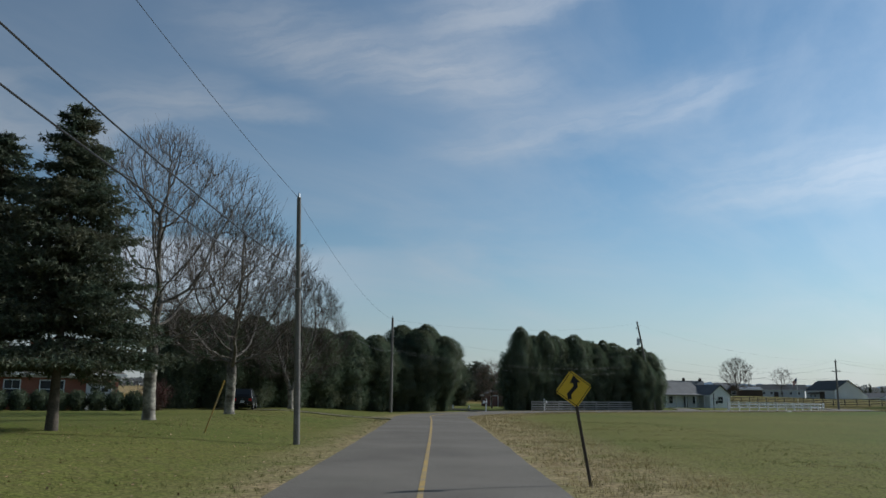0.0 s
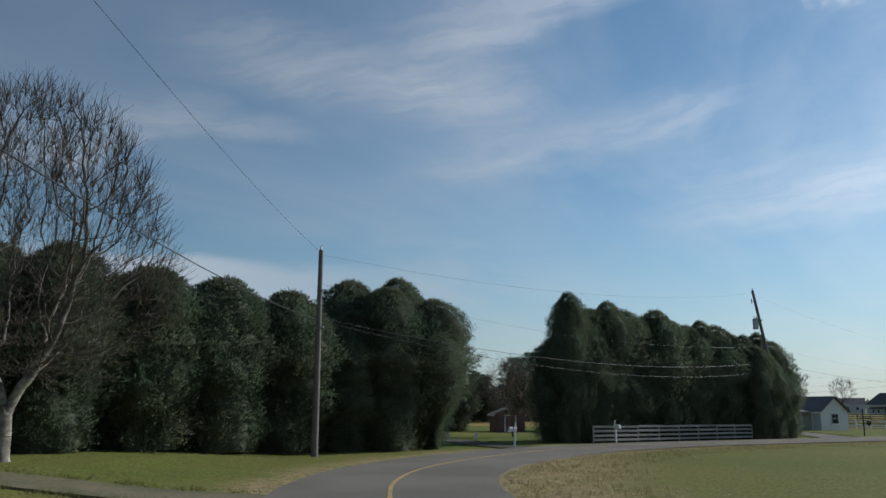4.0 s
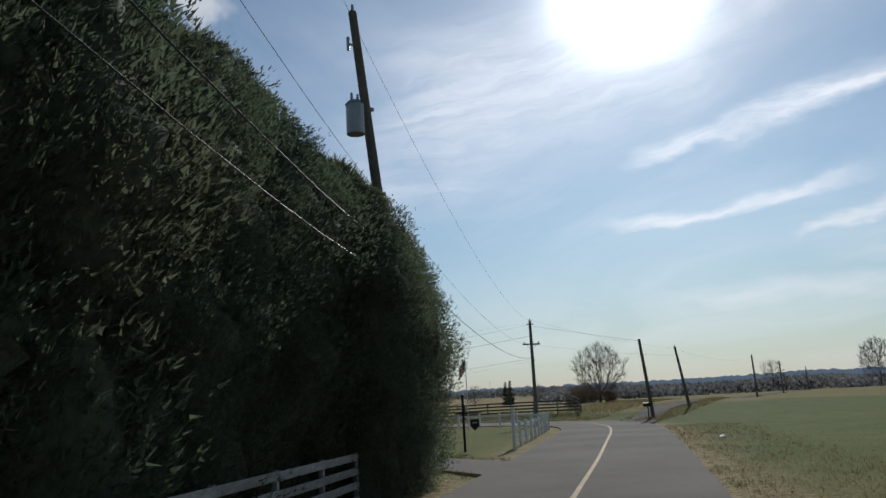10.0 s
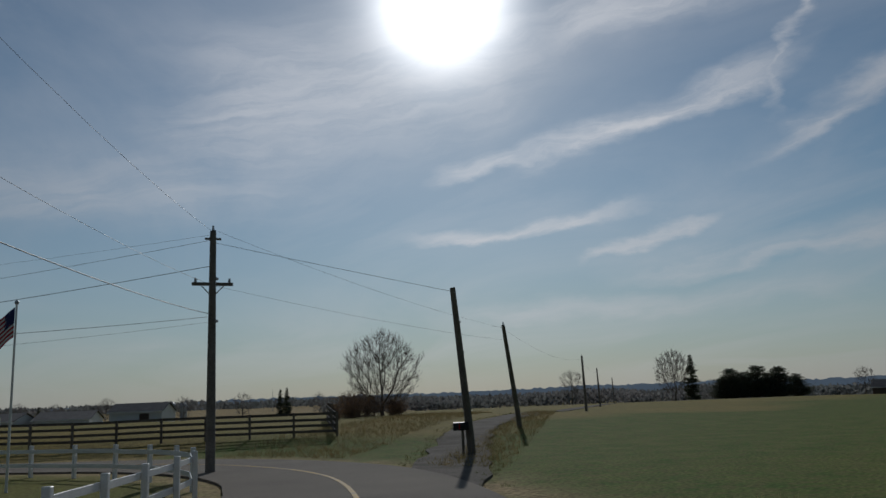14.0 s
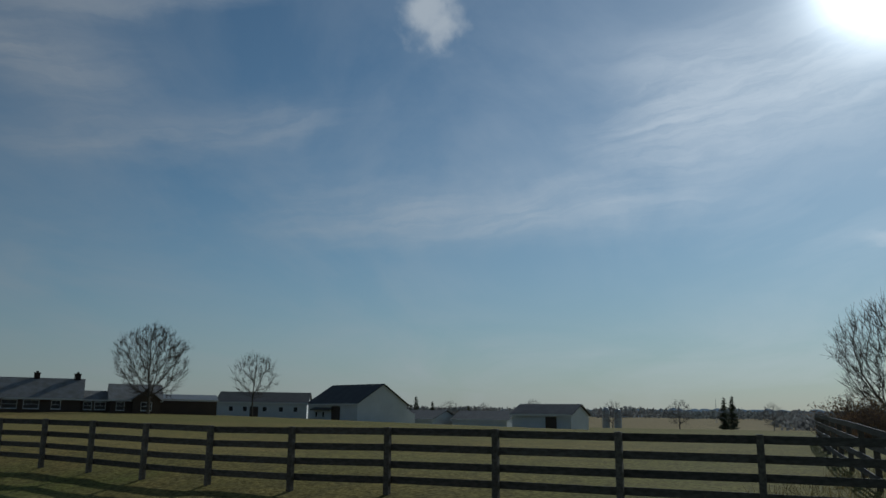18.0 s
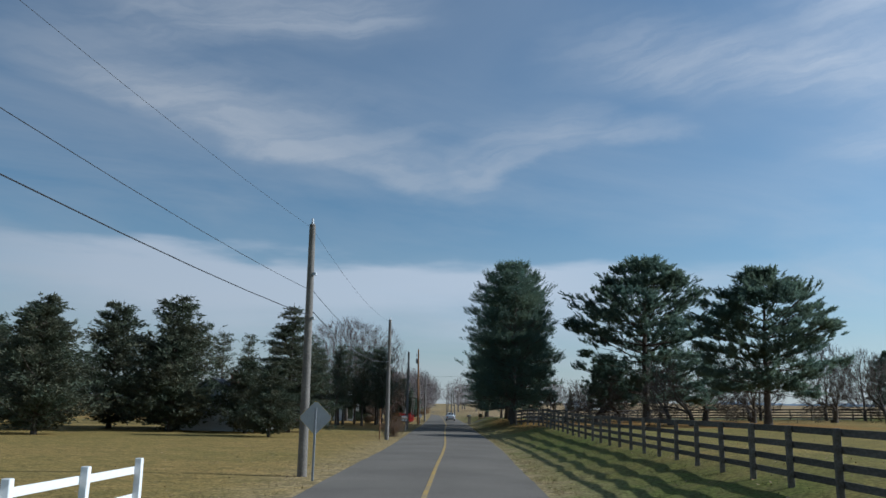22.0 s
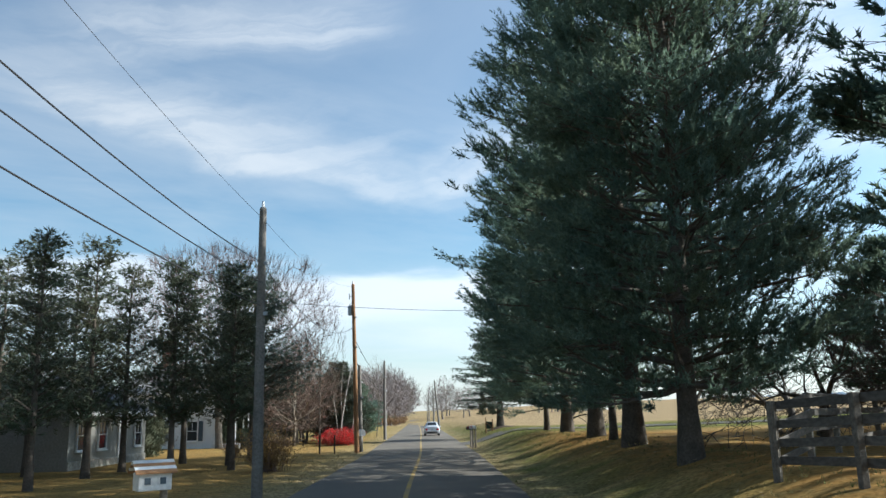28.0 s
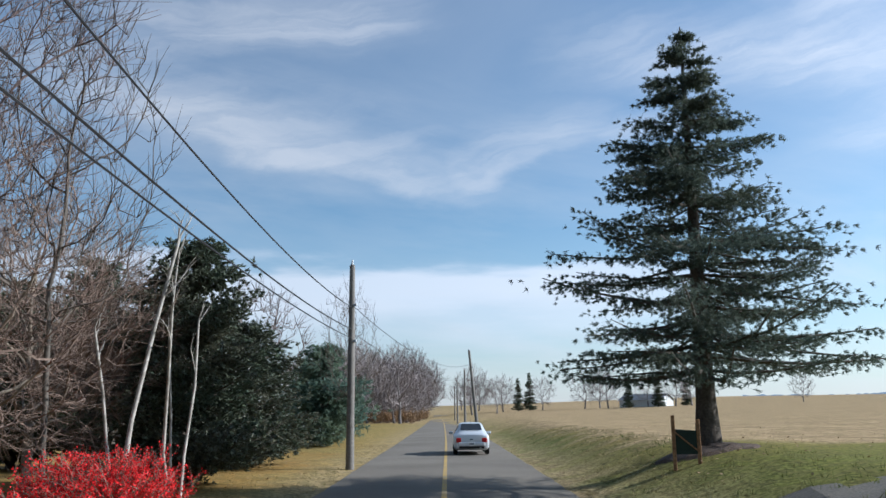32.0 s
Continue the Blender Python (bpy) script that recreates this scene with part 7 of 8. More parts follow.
bmesh.ops.create_uvsphere(bm, u_segments=12, v_segments=8, radius=0.08, matrix=Matrix.Translation((0, 0, 2.52)))
part("finial", bm, SIGN_BLACK, e)
part("shield", prism_bm([(0.3, 1.45), (0.7, 1.45), (0.7, 1.15), (0.5, 0.92), (0.3, 1.15)], 0.04, 'Y', -0.02), SIGN_BLACK, e)
part("shield_bar", prism_bm([(0.38, 1.32), (0.62, 1.32), (0.62, 1.26), (0.38, 1.26)], 0.006, 'Y', -0.027), METAL_GREY, e)
e = thing("gate_post", (37.2, 141.2, ground_z(37.2, 141.2)), "tall white vinyl end post of a fence", "post", turn=30)
part("post", box_bm((0, 0, 0.85), (0.15, 0.15, 1.9), 0.015), WHITE_VINYL, e)
part("cap", box_bm((0, 0, 1.84), (0.2, 0.2, 0.1), 0.04), WHITE_VINYL, e)
# flag
e = thing("flagpole", (56.1, 164.5, ground_z(56.1, 164.5)), "white flagpole with a striped flag hanging in the breeze", "flagpole")
v, f = tubes([np.array([0, 0, -0.2])], [np.array([0, 0, 5.8])], [0.045], [0.03], 10)
mesh_object("pole", v, f, WHITE_PAINT, e, smooth=True)
bm = bmesh.new()
bmesh.ops.create_uvsphere(bm, u_segments=12, v_segments=8, radius=0.07, matrix=Matrix.Translation((0, 0, 5.85)))
part("ball", bm, METAL_GREY, e)
FLAG_RED = material("flag_red_cloth", (0.42, 0.03, 0.045), 0.85, 0.1, 3, 0.05, 30)
FLAG_BLUE = material("flag_blue_cloth", (0.02, 0.03, 0.11), 0.85, 0.1, 3, 0.05, 30)
FLAG_WHITE = material("flag_white_cloth", (0.68, 0.67, 0.66), 0.85, 0.06, 3, 0.05, 30)


def flag_strip(name, u0, u1, v0, v1, mat, lift=0.0):
    """A piece of the drooping cloth between shares of its length and height."""
    us, vs = np.linspace(u0, u1, 9), np.array([v0, v1])
    pts = []
    for u in us:
        for vv in vs:
            x = -0.05 - u * 0.75
            z = 5.7 - 0.95 * (1 - vv) - 0.62 * u - 0.18 * u * u
            y = 0.08 * math.sin(u * 9 + vv * 1.5) * u
            pts.append((x, y, z))
    front = np.array(pts) + np.array([0, -0.004 - lift, 0])
    back = np.array(pts) + np.array([0, 0.004 + lift, 0])
    v = np.concatenate([front, back])
    n = len(front)
    q = []
    for k in range(8):
        a = 2 * k
        q += [(a, a + 2, a + 3, a + 1), (n + a, n + a + 1, n + a + 3, n + a + 2), (a, n + a, n + a + 2, a + 2), (a + 1, a + 3, n + a + 3, n + a + 1)]
    mesh_object(name, v, np.array(q), mat, e)


for k in range(13):
    flag_strip("stripe", 0, 1, k / 13, (k + 1) / 13, FLAG_RED if k % 2 == 0 else FLAG_WHITE)
flag_strip("canton", 0, 0.42, 6 / 13, 1, FLAG_BLUE, 0.003)
GREEN_PANEL = material("dark_green_paint", (0.02, 0.035, 0.024), 0.6, 0.15, 3, 0.05, 20)
# yellow guy marker, basketball hoop, guy guard drawn as a stake, garden sign
e = thing("guy_marker", (-11.6, 44.5, ground_z(-11.6, 44.5)), "yellow plastic guy-wire guard by the pole", "marker")
v, f = tubes([np.array([0, 0, 0.0])], [np.array([0.9, -0.4, 2.3])], [0.035], [0.035], 8)
mesh_object("sleeve", v, f, YELLOW_LINE, e)
e = thing("basketball_hoop", (-23.5, 86.0, ground_z(-23.5, 86)), "driveway basketball hoop with a dark backboard", "basketball hoop", turn=10)
part("pole", box_bm((0, 0, 1.5), (0.1, 0.1, 3.2), 0.01), SIGN_BLACK, e)
part("backboard", box_bm((0, -0.5, 3.2), (1.1, 0.05, 0.75), 0.01), SHUTTER, e)
part("arm", box_bm((0, -0.25, 3.1), (0.08, 0.5, 0.08), 0.01), SIGN_BLACK, e)
ring = np.array([(0.22 * math.cos(a), -0.78 + 0.22 * math.sin(a), 3.0) for a in np.linspace(0, 2 * math.pi, 17)])
v, f = tubes(ring[:-1], ring[1:], np.full(16, 0.012), np.full(16, 0.012), 5)
mesh_object("rim", v, f, POLE_BROWN, e)
e = thing("guy_guard_stake", (21.6, 241.0, 0.0), "guy-wire guard by the pole, drawn as a brown stake", "stake")
part("stake", box_bm((0, 0, 1.0), (0.09, 0.05, 2.4), 0.01), POLE_BROWN, e)
e = thing("garden_sign", (-9.75, 316.1, ground_z(-9.75, 316.1)), "dark green wooden sign between two posts under a spruce", "sign", turn=20)
for s, h in ((-0.3, 1.05), (0.3, 0.95)):
    part("post", box_bm((s, 0, h / 2), (0.09, 0.09, h + 0.3), 0.01), POLE_BROWN, e)
part("panel", prism_bm([(-0.27, 0.25), (0.27, 0.25), (0.27, 0.82), (-0.27, 0.86)], 0.05, 'Y', -0.025), GREEN_PANEL, e)
part("brace", prism_bm([(-0.28, 0.82), (-0.28, 0.77), (0.28, 0.3), (0.28, 0.35)], 0.03, 'Y', -0.06), POLE_BROWN, e)
for k in range(2):
    e2 = thing("utility_box", ((-2.8, 123.5), (-5.2, 127))[k] + (0.02,), "short pale marker box on the lawn", "box")
    part("box", box_bm((0, 0, 0.25), (0.25, 0.2, 0.5), 0.02), WHITE_BOARD, e2)
for x, y in ((-8.8, 292.15), (-9.5, 291.55)):
    e = thing("short_post", (x, y, ground_z(x, y)), "short dark weathered wooden post in the grass", "post", "short posts by the pole", turn=30)
    part("post", box_bm((0, 0, 0.5), (0.1, 0.1, 1.3), 0.012), POST_BROWN, e)

# ---- more trees, space by space ----
BARE_ROUND = crowned_kind(61, 13.4, 5.0, BARK_GREY, BARK_GREY, TWIG, base=0.2, wide=0.45, marks=1100, step=0.5, whips=(6, 1.0), tip=0.018, fork=0.18)
BARE_B = crowned_kind(62, 9.4, 3.4, BARK_GREY, BARK_GREY, TWIG, base=0.3, wide=0.45, marks=420, step=0.45, whips=(4, 0.9), tip=0.016, fork=0.28, sides=5)
APPLE = bare_kind(63, 6.2, BARK, TWIG, 6, 0.014, twig_gain=1.2, spread=0.8, levels=5, trunk_share=0.16, trunk_radius=0.05, forks=4, lift=0.0)
WEEP = crowned_kind(64, 5.6, 3.0, BARK, BARK, TWIG_RED, base=0.24, wide=0.5, marks=620, step=0.28, whips=(3, 1.4), tip=0.009, fork=0.22, upward=0.0, stout=2.1, rise=-0.15)
BUSHY = crowned_kind(65, 9.6, 4.5, BARK_GREY, BARK_GREY, TWIG, base=0.1, wide=0.5, marks=1100, step=0.4, whips=(5, 0.9), tip=0.014, fork=0.07, stout=2.1)
RED_TWIG = bare_kind(66, 7.5, BARK_GREY, TWIG_RED, 5, 0.009, twig_gain=1.25, spread=0.75, levels=5, trunk_share=0.16, forks=5, trunk_radius=0.022, last=2)
TALL = crowned_kind(67, 13, 2.4, BARK_GREY, BARK_GREY, TWIG, base=0.3, wide=0.35, marks=600, step=0.45, whips=(3, 0.8), fork=0.3, stout=2.6, sides=5)
for x, y in ((79.4, 286.3),):
    place_tree("bare_tree", (x, y), "round-crowned leafless tree beside the farmhouse", BARE_ROUND, 0, (1.04, 1.04, 0.92))
place_tree("bare_tree", (94.9, 289.7), "leafless tree in front of a white stable", BARE_B, 30, 1.0)
place_tree("weeping_tree", (0.4, 132.0), "weeping leafless cherry in a bed on the lawn", WEEP, 0, (0.92, 0.92, 1.2))
place_tree("bare_tree", (114, 196), "round bushy leafless tree by the lane", BUSHY, 0, 0.92)
for n, (x, y, s) in enumerate(((24.0, 271.0, 0.75), (36.3, 265.5, 0.95), (39.2, 261.7, 0.90), (20.5, 276.1, 0.80), (25.6, 275.6, 0.85), (33, 293, 1.0), (38.5, 292, 1.1), (24.5, 287, 0.9), (48, 284, 1.05), (20.5, 292, 0.9), (8.5, 314, 1.05), (53, 281, 0.95), (16, 300, 0.9), (41, 279, 1.0), (57, 289, 0.9), (3.2, 301.6, 0.55), (15.8, 311.5, 1.0))):
    place_tree("apple_tree", (x, y), "low spreading leafless fruit tree behind the fence", APPLE, n * 71, s, "fruit trees behind the fence")
CONIFER = spruce_kind(71, 11.5, 1.9, base=0.05, density=1.6, droop=0.3, needle=(0.4, 0.1), whorls=20)
place_tree("white_pine_tree", (52.3, 309.6), "small round-topped pine behind the farmhouse", PINES[2], 0, (0.46, 0.46, 0.56))
for n, (x, y, k) in enumerate(((45.8, 298.5, 0.9), (50.0, 297.0, 0.8), (33.5, 291.6, 0.95), (38.6, 297.5, 0.85), (27.5, 293.5, 0.8), (22.5, 294.5, 0.75))):
    place_tree("apple_tree", (x, y), "old round-crowned leafless fruit tree", BUSHY, n * 77, k, "fruit trees behind the fence")
JUNIPER = [spruce_kind(72 + k, 9.5, 3.5, base=0.03, density=1.7, droop=-0.2, needle=(0.3, 0.08), whorls=22, power=0.6, per=5) for k in range(2)]
CEDAR_T = spruce_kind(75, 10.5, 1.9, base=0.22, density=1.3, droop=-0.3, needle=(0.23, 0.05), whorls=20, power=0.4, per=6, boughs=(4, 7))
for n, (x, y, k, s) in enumerate(((-5.0, 238.2, 0, 1.12), (3.8, 237.2, 1, 1.12), (5.2, 224.5, 0, 0.95), (-2.5, 229, 1, 1.0), (-12, 228, 0, 1.0), (-18, 234, 1, 1.05), (9.0, 240.2, 1, 0.62), (-26, 240, 0, 1.0), (-8, 218, 1, 0.95), (15.2, 236.2, 0, 0.55), (-3, 243, 0, 0.95))):
    place_tree("cedar_tree", (x, y), "dense dark green cedar at the edge of the lawn", JUNIPER[k], n * 53, (s * 1.2, s * 1.2, s * 1.04), "cedars along the lawn")
for n, (x, y, s) in enumerate(((-3.0, 267.5, 0.85), (-6.4, 272.3, 0.95), (-8.1, 275.5, 0.9), (-1.2, 262.5, 0.75), (-6.5, 280.5, 0.95), (-3.6, 277.6, 0.9), (-10.8, 281.6, 1.0), (-15, 270, 0.95), (-12, 262, 1.0), (-9, 255, 0.95), (-0.6, 257.6, 0.8), (-8.2, 269.5, 0.85), (-5.2, 275.6, 0.9), (-10.5, 272.5, 1.0), (-12.5, 276, 0.95))):
    place_tree("cedar_tree", (x, y), "tall thin cedar with bare lower trunk", CEDAR_T, n * 47, s, "thin cedars by the road")
BIG_CEDAR = spruce_kind(76, 10.8, 3.7, base=0.29, density=2.0, droop=-0.12, needle=(0.17, 0.026), whorls=22, mat=SPRUCE_BLUE, power=0.45, per=14, boughs=(5, 8), sparse_low=0.5, trunk=0.021)
place_tree("cedar_tree", (-10.4, 286.4), "tall dark cedar with a forked trunk on the lawn", BIG_CEDAR, 0, 1.0)
for n, (x, y, s) in enumerate(((-12, 268, 0.9), (-17, 262, 0.85), (-20.7, 306.0, 0.95), (-31, 330, 0.7), (-20, 262, 0.9))):
    place_tree("bare_tree", (x, y), "slender leafless tree with a pale trunk", TALL, n * 61, s, "bare trees by the road")
for n, (x, y, s) in enumerate(((-27.5, 312.5, 1.0), (-29.5, 314.5, 1.1), (-25.6, 310.4, 0.9))):
    place_tree("bare_tree", (x, y), "leafless brown-twigged tree in the thicket", RED_TWIG, n * 61, s, "bare trees in the thicket")
MAPLE = crowned_kind(97, 16.2, 9.0, BARK_GREY, BARK_GREY, TWIG_BUD, base=0.26, wide=0.5, marks=3000, step=0.5, whips=(6, 1.0), tip=0.0105, upward=0.02, fork=0.15, sides=7, stout=2.05)
place_tree("maple_tree", (-25.6, 299.4), "broad leafless maple before the white farmhouse", MAPLE, 30, 1.0)
place_tree("cedar_tree", (-33.5, 316.2), "dense dark green cedar behind the thicket", JUNIPER[0], 20, 0.9)
RED_TALL = crowned_kind(92, 8.6, 3.9, BARK_PALE, BARK_PALE, TWIG_RED, base=0.16, wide=0.4, marks=1150, step=0.33, whips=(5, 0.75), tip=0.0085, fork=0.2, stout=2.1, upward=-0.03, rise=0.1)
for n, (x, y, k) in enumerate(((-22.0, 304.3, (1.0, 1.0, 1.0)), (-25.0, 308.4, (0.95, 0.95, 0.92)))):
    place_tree("bare_tree", (x, y), "leafless tree with a pale trunk and dense brown twigs", RED_TALL, n * 83, k, "brown-twigged trees by the farmhouse")
place_tree("cedar_tree", (-37.6, 312.9), "dark evergreen behind the farmhouse", JUNIPER[1], 70, (1.1, 1.1, 0.92))
place_tree("cedar_tree", (-35.8, 314.6), "dark evergreen behind the farmhouse", JUNIPER[0], 10, (1.0, 1.0, 0.8))
MAGNOLIA = spruce_kind(77, 7.4, 2.9, base=0.03, density=3.2, droop=-0.1, needle=(0.16, 0.062), whorls=24, mat=GLOSSY_LEAF, power=0.5, per=8)
place_tree("evergreen_tree", (-28.2, 319.2), "dense dark evergreen behind a glossy one", MAGNOLIA, 120, (1.05, 1.05, 0.78))
place_tree("evergreen_tree", (-23.4, 312.4), "dense glossy dark evergreen tree by the lawn", MAGNOLIA, 0, 1.0)
PINE_LOW = spruce_kind(78, 6.5, 3.6, base=0.02, density=1.6, droop=-0.15, needle=(0.34, 0.09), whorls=14, mat=PINE, power=0.6)
place_tree("pine_tree", (-38.5, 337.0), "bright green low pine beside the road", PINE_LOW, 0, 1.0)
place_tree("pine_tree", (-42.5, 341.0), "bright green low pine beside the road", PINE_LOW, 90, 0.9)
bed_ob = thing("mulch_bed", (-9.75, 318.2, ground_z(-9.75, 318.2)), "low bed of brown mulch round a spruce", "mulch bed")
ring = [(r * 0.28, a) for r in range(6) for a in np.linspace(0, 2 * math.pi, 18, endpoint=False)]
g = np.random.default_rng(4)
v = []
for r, a in ring:
    x, y = r * 1.15 * math.cos(a), r * math.sin(a) * (1 + 0.08 * math.sin(3 * a))
    v.append((x, y, ground_z(x - 9.75, y + 318.2) - ground_z(-9.75, 318.2) + 0.12 * (1 - (r / 1.4) ** 2) + g.normal(0, 0.015) - (0.06 if r > 1.3 else 0)))
f = [(i * 18 + j, i * 18 + (j + 1) % 18, (i + 1) * 18 + (j + 1) % 18, (i + 1) * 18 + j) for i in range(5) for j in range(18)]
mesh_object("mulch", v, np.array(f)[:, ::-1], material("brown_mulch", (0.11, 0.075, 0.055), 0.95, 0.35, 4, 0.8, 30), bed_ob)
# pale snags
for n, (x, y, h) in enumerate(((-19.1, 306.7, 6.7), (-18.9, 306.4, 4.4), (-17.9, 307.0, 5.0), (-17.5, 306.9, 4.6), (-20.9, 309.6, 7.4))):
    kind = bare_kind(90 + n, h, BIRCH, BIRCH, 6, 0.008, spread=0.45, levels=2, trunk_share=0.85, trunk_radius=(0.009, 0.01, 0.008, 0.008, 0.005)[n], forks=3, first_gain=(0.06, 0.14))
    place_tree("birch_snag", (x, y), "dead pale birch trunk with broken limbs", kind, n * 40, 1.0, "birch snags")
RED_BUSH = shrub_kind(81, 4.2, 1.5, 480, 40000, BERRY, TWIG_RED, 0.05)
place_tree("berry_bush", (-18.3, 305.6), "bushy shrub covered in bright red berries", RED_BUSH, 0, 1.0, category="bush")
BROWN_BUSH = shrub_kind(82, 2.6, 1.8, 95, 1500, LEAF_TAN, TWIG_RED, 0.07)
for n, (x, y, s) in enumerate(((19.0, 246.5, 1.0),  (-22.6, 302.6, 0.75), (-21.6, 303.0, 0.5), (-29.0, 300.6, 0.9), (-30.2, 299.0, 0.8), (-12.6, 287.2, 0.7), (-7.4, 131.2, 0.45), (-9.2, 130.9, 0.5), (-5.8, 131.6, 0.3), (110, 194.5, 1.5), (113.5, 193.5, 1.2), (116.5, 196.5, 1.1), (105.5, 192.5, 1.4), (101, 189.5, 1.1), (94, 185, 0.8), (107.5, 195, 1.6))):
    place_tree("dry_bush", (x, y), "rusty brown twiggy bush", BROWN_BUSH, n * 50, s, category="bush")
PURPLE_BUSH = shrub_kind(83, 3.0, 2.4, 130, 5200, LEAF_PURPLE, TWIG_RED, 0.09)
place_tree("purple_bush", (-25.4, 71.6), "dark purple-leaved shrub beside the lawn", PURPLE_BUSH, 0, (0.8, 0.8, 1.0), category="bush")
GOLD_BUSH = shrub_kind(88, 2.6, 1.9, 120, 5200, LEAF_GOLD, TWIG_RED, 0.07)
place_tree("dry_bush", (-0.9, 276.9), "golden brown bush of dry leaves beside the road", GOLD_BUSH, 0, 1.0, category="bush")
ROUND_TREE = thuja_kind(85, 6.2, 3.2, 3000, 0.38, SPRUCE)
place_tree("evergreen_tree", (-6.4, 152.3), "rounded dark evergreen on the back lawn", ROUND_TREE, 0, 1.0)
for n, (x, y, s) in enumerate(((-12, 158, 1.2), (10.5, 158, 1.2), (-20, 155, 1.2), (15, 163, 1.1), (-28, 150, 1.2))):
    place_tree("evergreen_tree", (x, y), "dark evergreen in the row behind the house", ROUND_TREE, n * 70, s, "evergreens behind the house")
for n, (x, y, s) in enumerate(((-13.5, 265, 0.55), (-15.5, 271, 0.6), (-11, 259, 0.6), (-20.5, 287, 0.5))):
    place_tree("evergreen_tree", (x, y), "rounded dark evergreen behind the thin cedars", ROUND_TREE, n * 50, s, "evergreens behind the cedars")
PORCH_BUSH = thuja_kind(89, 2.0, 0.75, 1500, 0.11)
for n, (x, y, w, h) in enumerate(((-26.2, 300.9, 0.95, 1.05), (-25.6, 302.6, 1.1, 0.72), (-26.3, 304.3, 1.0, 0.6), (-25.6, 305.6, 1.0, 0.55))):
    place_tree("porch_bush", (x, y), "dark green evergreen bush before the porch", PORCH_BUSH, n * 61, (w, w, h), "bushes before the porch", category="bush")
LOW_BUSH = thuja_kind(86, 1.3, 0.6, 600, 0.16)
for n in range(15):
    place_tree("clipped_bush", (-41.6 + n * 1.35 * math.cos(radians(38)), 59.0 + n * 1.35 * math.sin(radians(38))), "clipped green bush before the brick house", LOW_BUSH, n * 33, 1.0, "clipped bushes by the brick house", category="bush")
# skyline clump beyond the field, and trees along the far road
for n, (x, y, s) in enumerate(((352, 226, 0.85), (356, 224, 1.2), (361, 221, 1.05), (366, 217, 1.3), (370, 214, 1.0), (374, 211, 1.25), (380, 206, 0.95))):
    place_tree("evergreen_tree", (x, y), "dark evergreen in a clump on the skyline", JUNIPER[n % 2], n * 40, (s * 1.8, s * 1.8, s), "evergreen clump on the skyline")
for n, (x, y, k) in enumerate(((160, 375, 0.7), (166, 377, 0.6), (157, 372, 0.5), (175, 372, 0.5), (240, 340, 0.8), (255, 352, 0.9))):
    place_tree("conifer_tree", (x, y), "pointed dark conifer beyond the barns", CONIFER, n * 40, k, "conifers beyond the barns")
place_tree("conifer_tree", (345, 235), "pointed conifer on the skyline", CONIFER, 0, 1.5)
place_tree("bare_tree", (340, 240), "tall leafless tree on the skyline", BARE_ROUND, 0, 1.35)
place_tree("bare_tree", (300, 262), "leafless tree on the skyline", BARE_B, 0, 1.2)
place_tree("bare_tree", (392, 184), "leafless tree on the skyline", BARE_B, 0, 1.1)
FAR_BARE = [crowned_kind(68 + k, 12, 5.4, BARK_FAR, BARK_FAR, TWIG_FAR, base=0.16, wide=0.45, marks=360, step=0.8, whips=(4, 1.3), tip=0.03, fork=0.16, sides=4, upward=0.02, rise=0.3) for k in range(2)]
FAR_BRUSH = shrub_kind(87, 4.0, 3.0, 55, 600, LEAF_TAN, TWIG_RED, 0.3)
rng = random.Random(8)
for n in range(84):
    d = rng.uniform(350, 560) if n < 14 else rng.uniform(425, 560)
    off = rng.uniform(12, 50) if n < 14 else rng.uniform(5, 24) if n < 78 else rng.uniform(-20, -7)
    d += 90 if n >= 78 else 0
    px_, py_ = -15.2 - (d - 313) * 0.605 - off * 0.855, d - off * 0.515
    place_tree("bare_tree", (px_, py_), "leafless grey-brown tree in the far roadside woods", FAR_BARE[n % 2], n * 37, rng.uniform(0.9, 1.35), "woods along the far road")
    if 14 <= n < 74:
        bx, by = px_ + rng.uniform(-5, 5), py_ + rng.uniform(-5, 5)
        if road_distance(np.array([bx]), np.array([by]))[0][0] > 5:
            place_tree("dry_bush", (bx, by), "rusty brown brush under the far roadside woods", FAR_BRUSH, n * 77, rng.uniform(0.7, 1.2), "brush along the far road", category="bush")
for n, (x, y, k) in enumerate(((170, 374, 0.55), (178, 368, 0.5), (210, 352, 0.6), (228, 345, 0.65), (248, 330, 0.6), (190, 362, 0.6))):
    place_tree("bare_tree", (x, y), "leafless tree beyond the barns", FAR_BARE[n % 2], n * 51, k, "bare trees beyond the barns")
# farm on the far edge of the stubble field
for n, (u, kind, s) in enumerate(((0.0, 0, 0.9), (0.06, 1, 0.9), (0.1, 1, 1.05), (0.22, 0, 0.8), (0.42, 0, 0.95), (0.48, 0, 0.9), (0.56, 0, 1.0), (0.64, 1, 0.8), (0.72, 0, 0.75), (0.8, 1, 0.9), (0.86, 0, 1.0), (0.9, 1, 0.8), (0.95, 0, 0.9), (1.4, 0, 0.6))):
    x, y = -151.4 + 77.8 * u, 585.4 - 3.5 * u
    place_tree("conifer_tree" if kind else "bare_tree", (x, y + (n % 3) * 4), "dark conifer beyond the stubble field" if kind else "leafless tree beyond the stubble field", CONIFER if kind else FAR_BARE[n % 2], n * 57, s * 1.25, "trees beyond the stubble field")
e = thing("long_barn", (-99, 592, ground_z(-99, 592)), "long low pale barn beyond the stubble field", "barn", turn=-18)
gable_block(e, "barn", -9, 9, 0, 8, -0.5, 2.6, 4.6, SIDING, METAL_ROOF, 'x', 0.5)


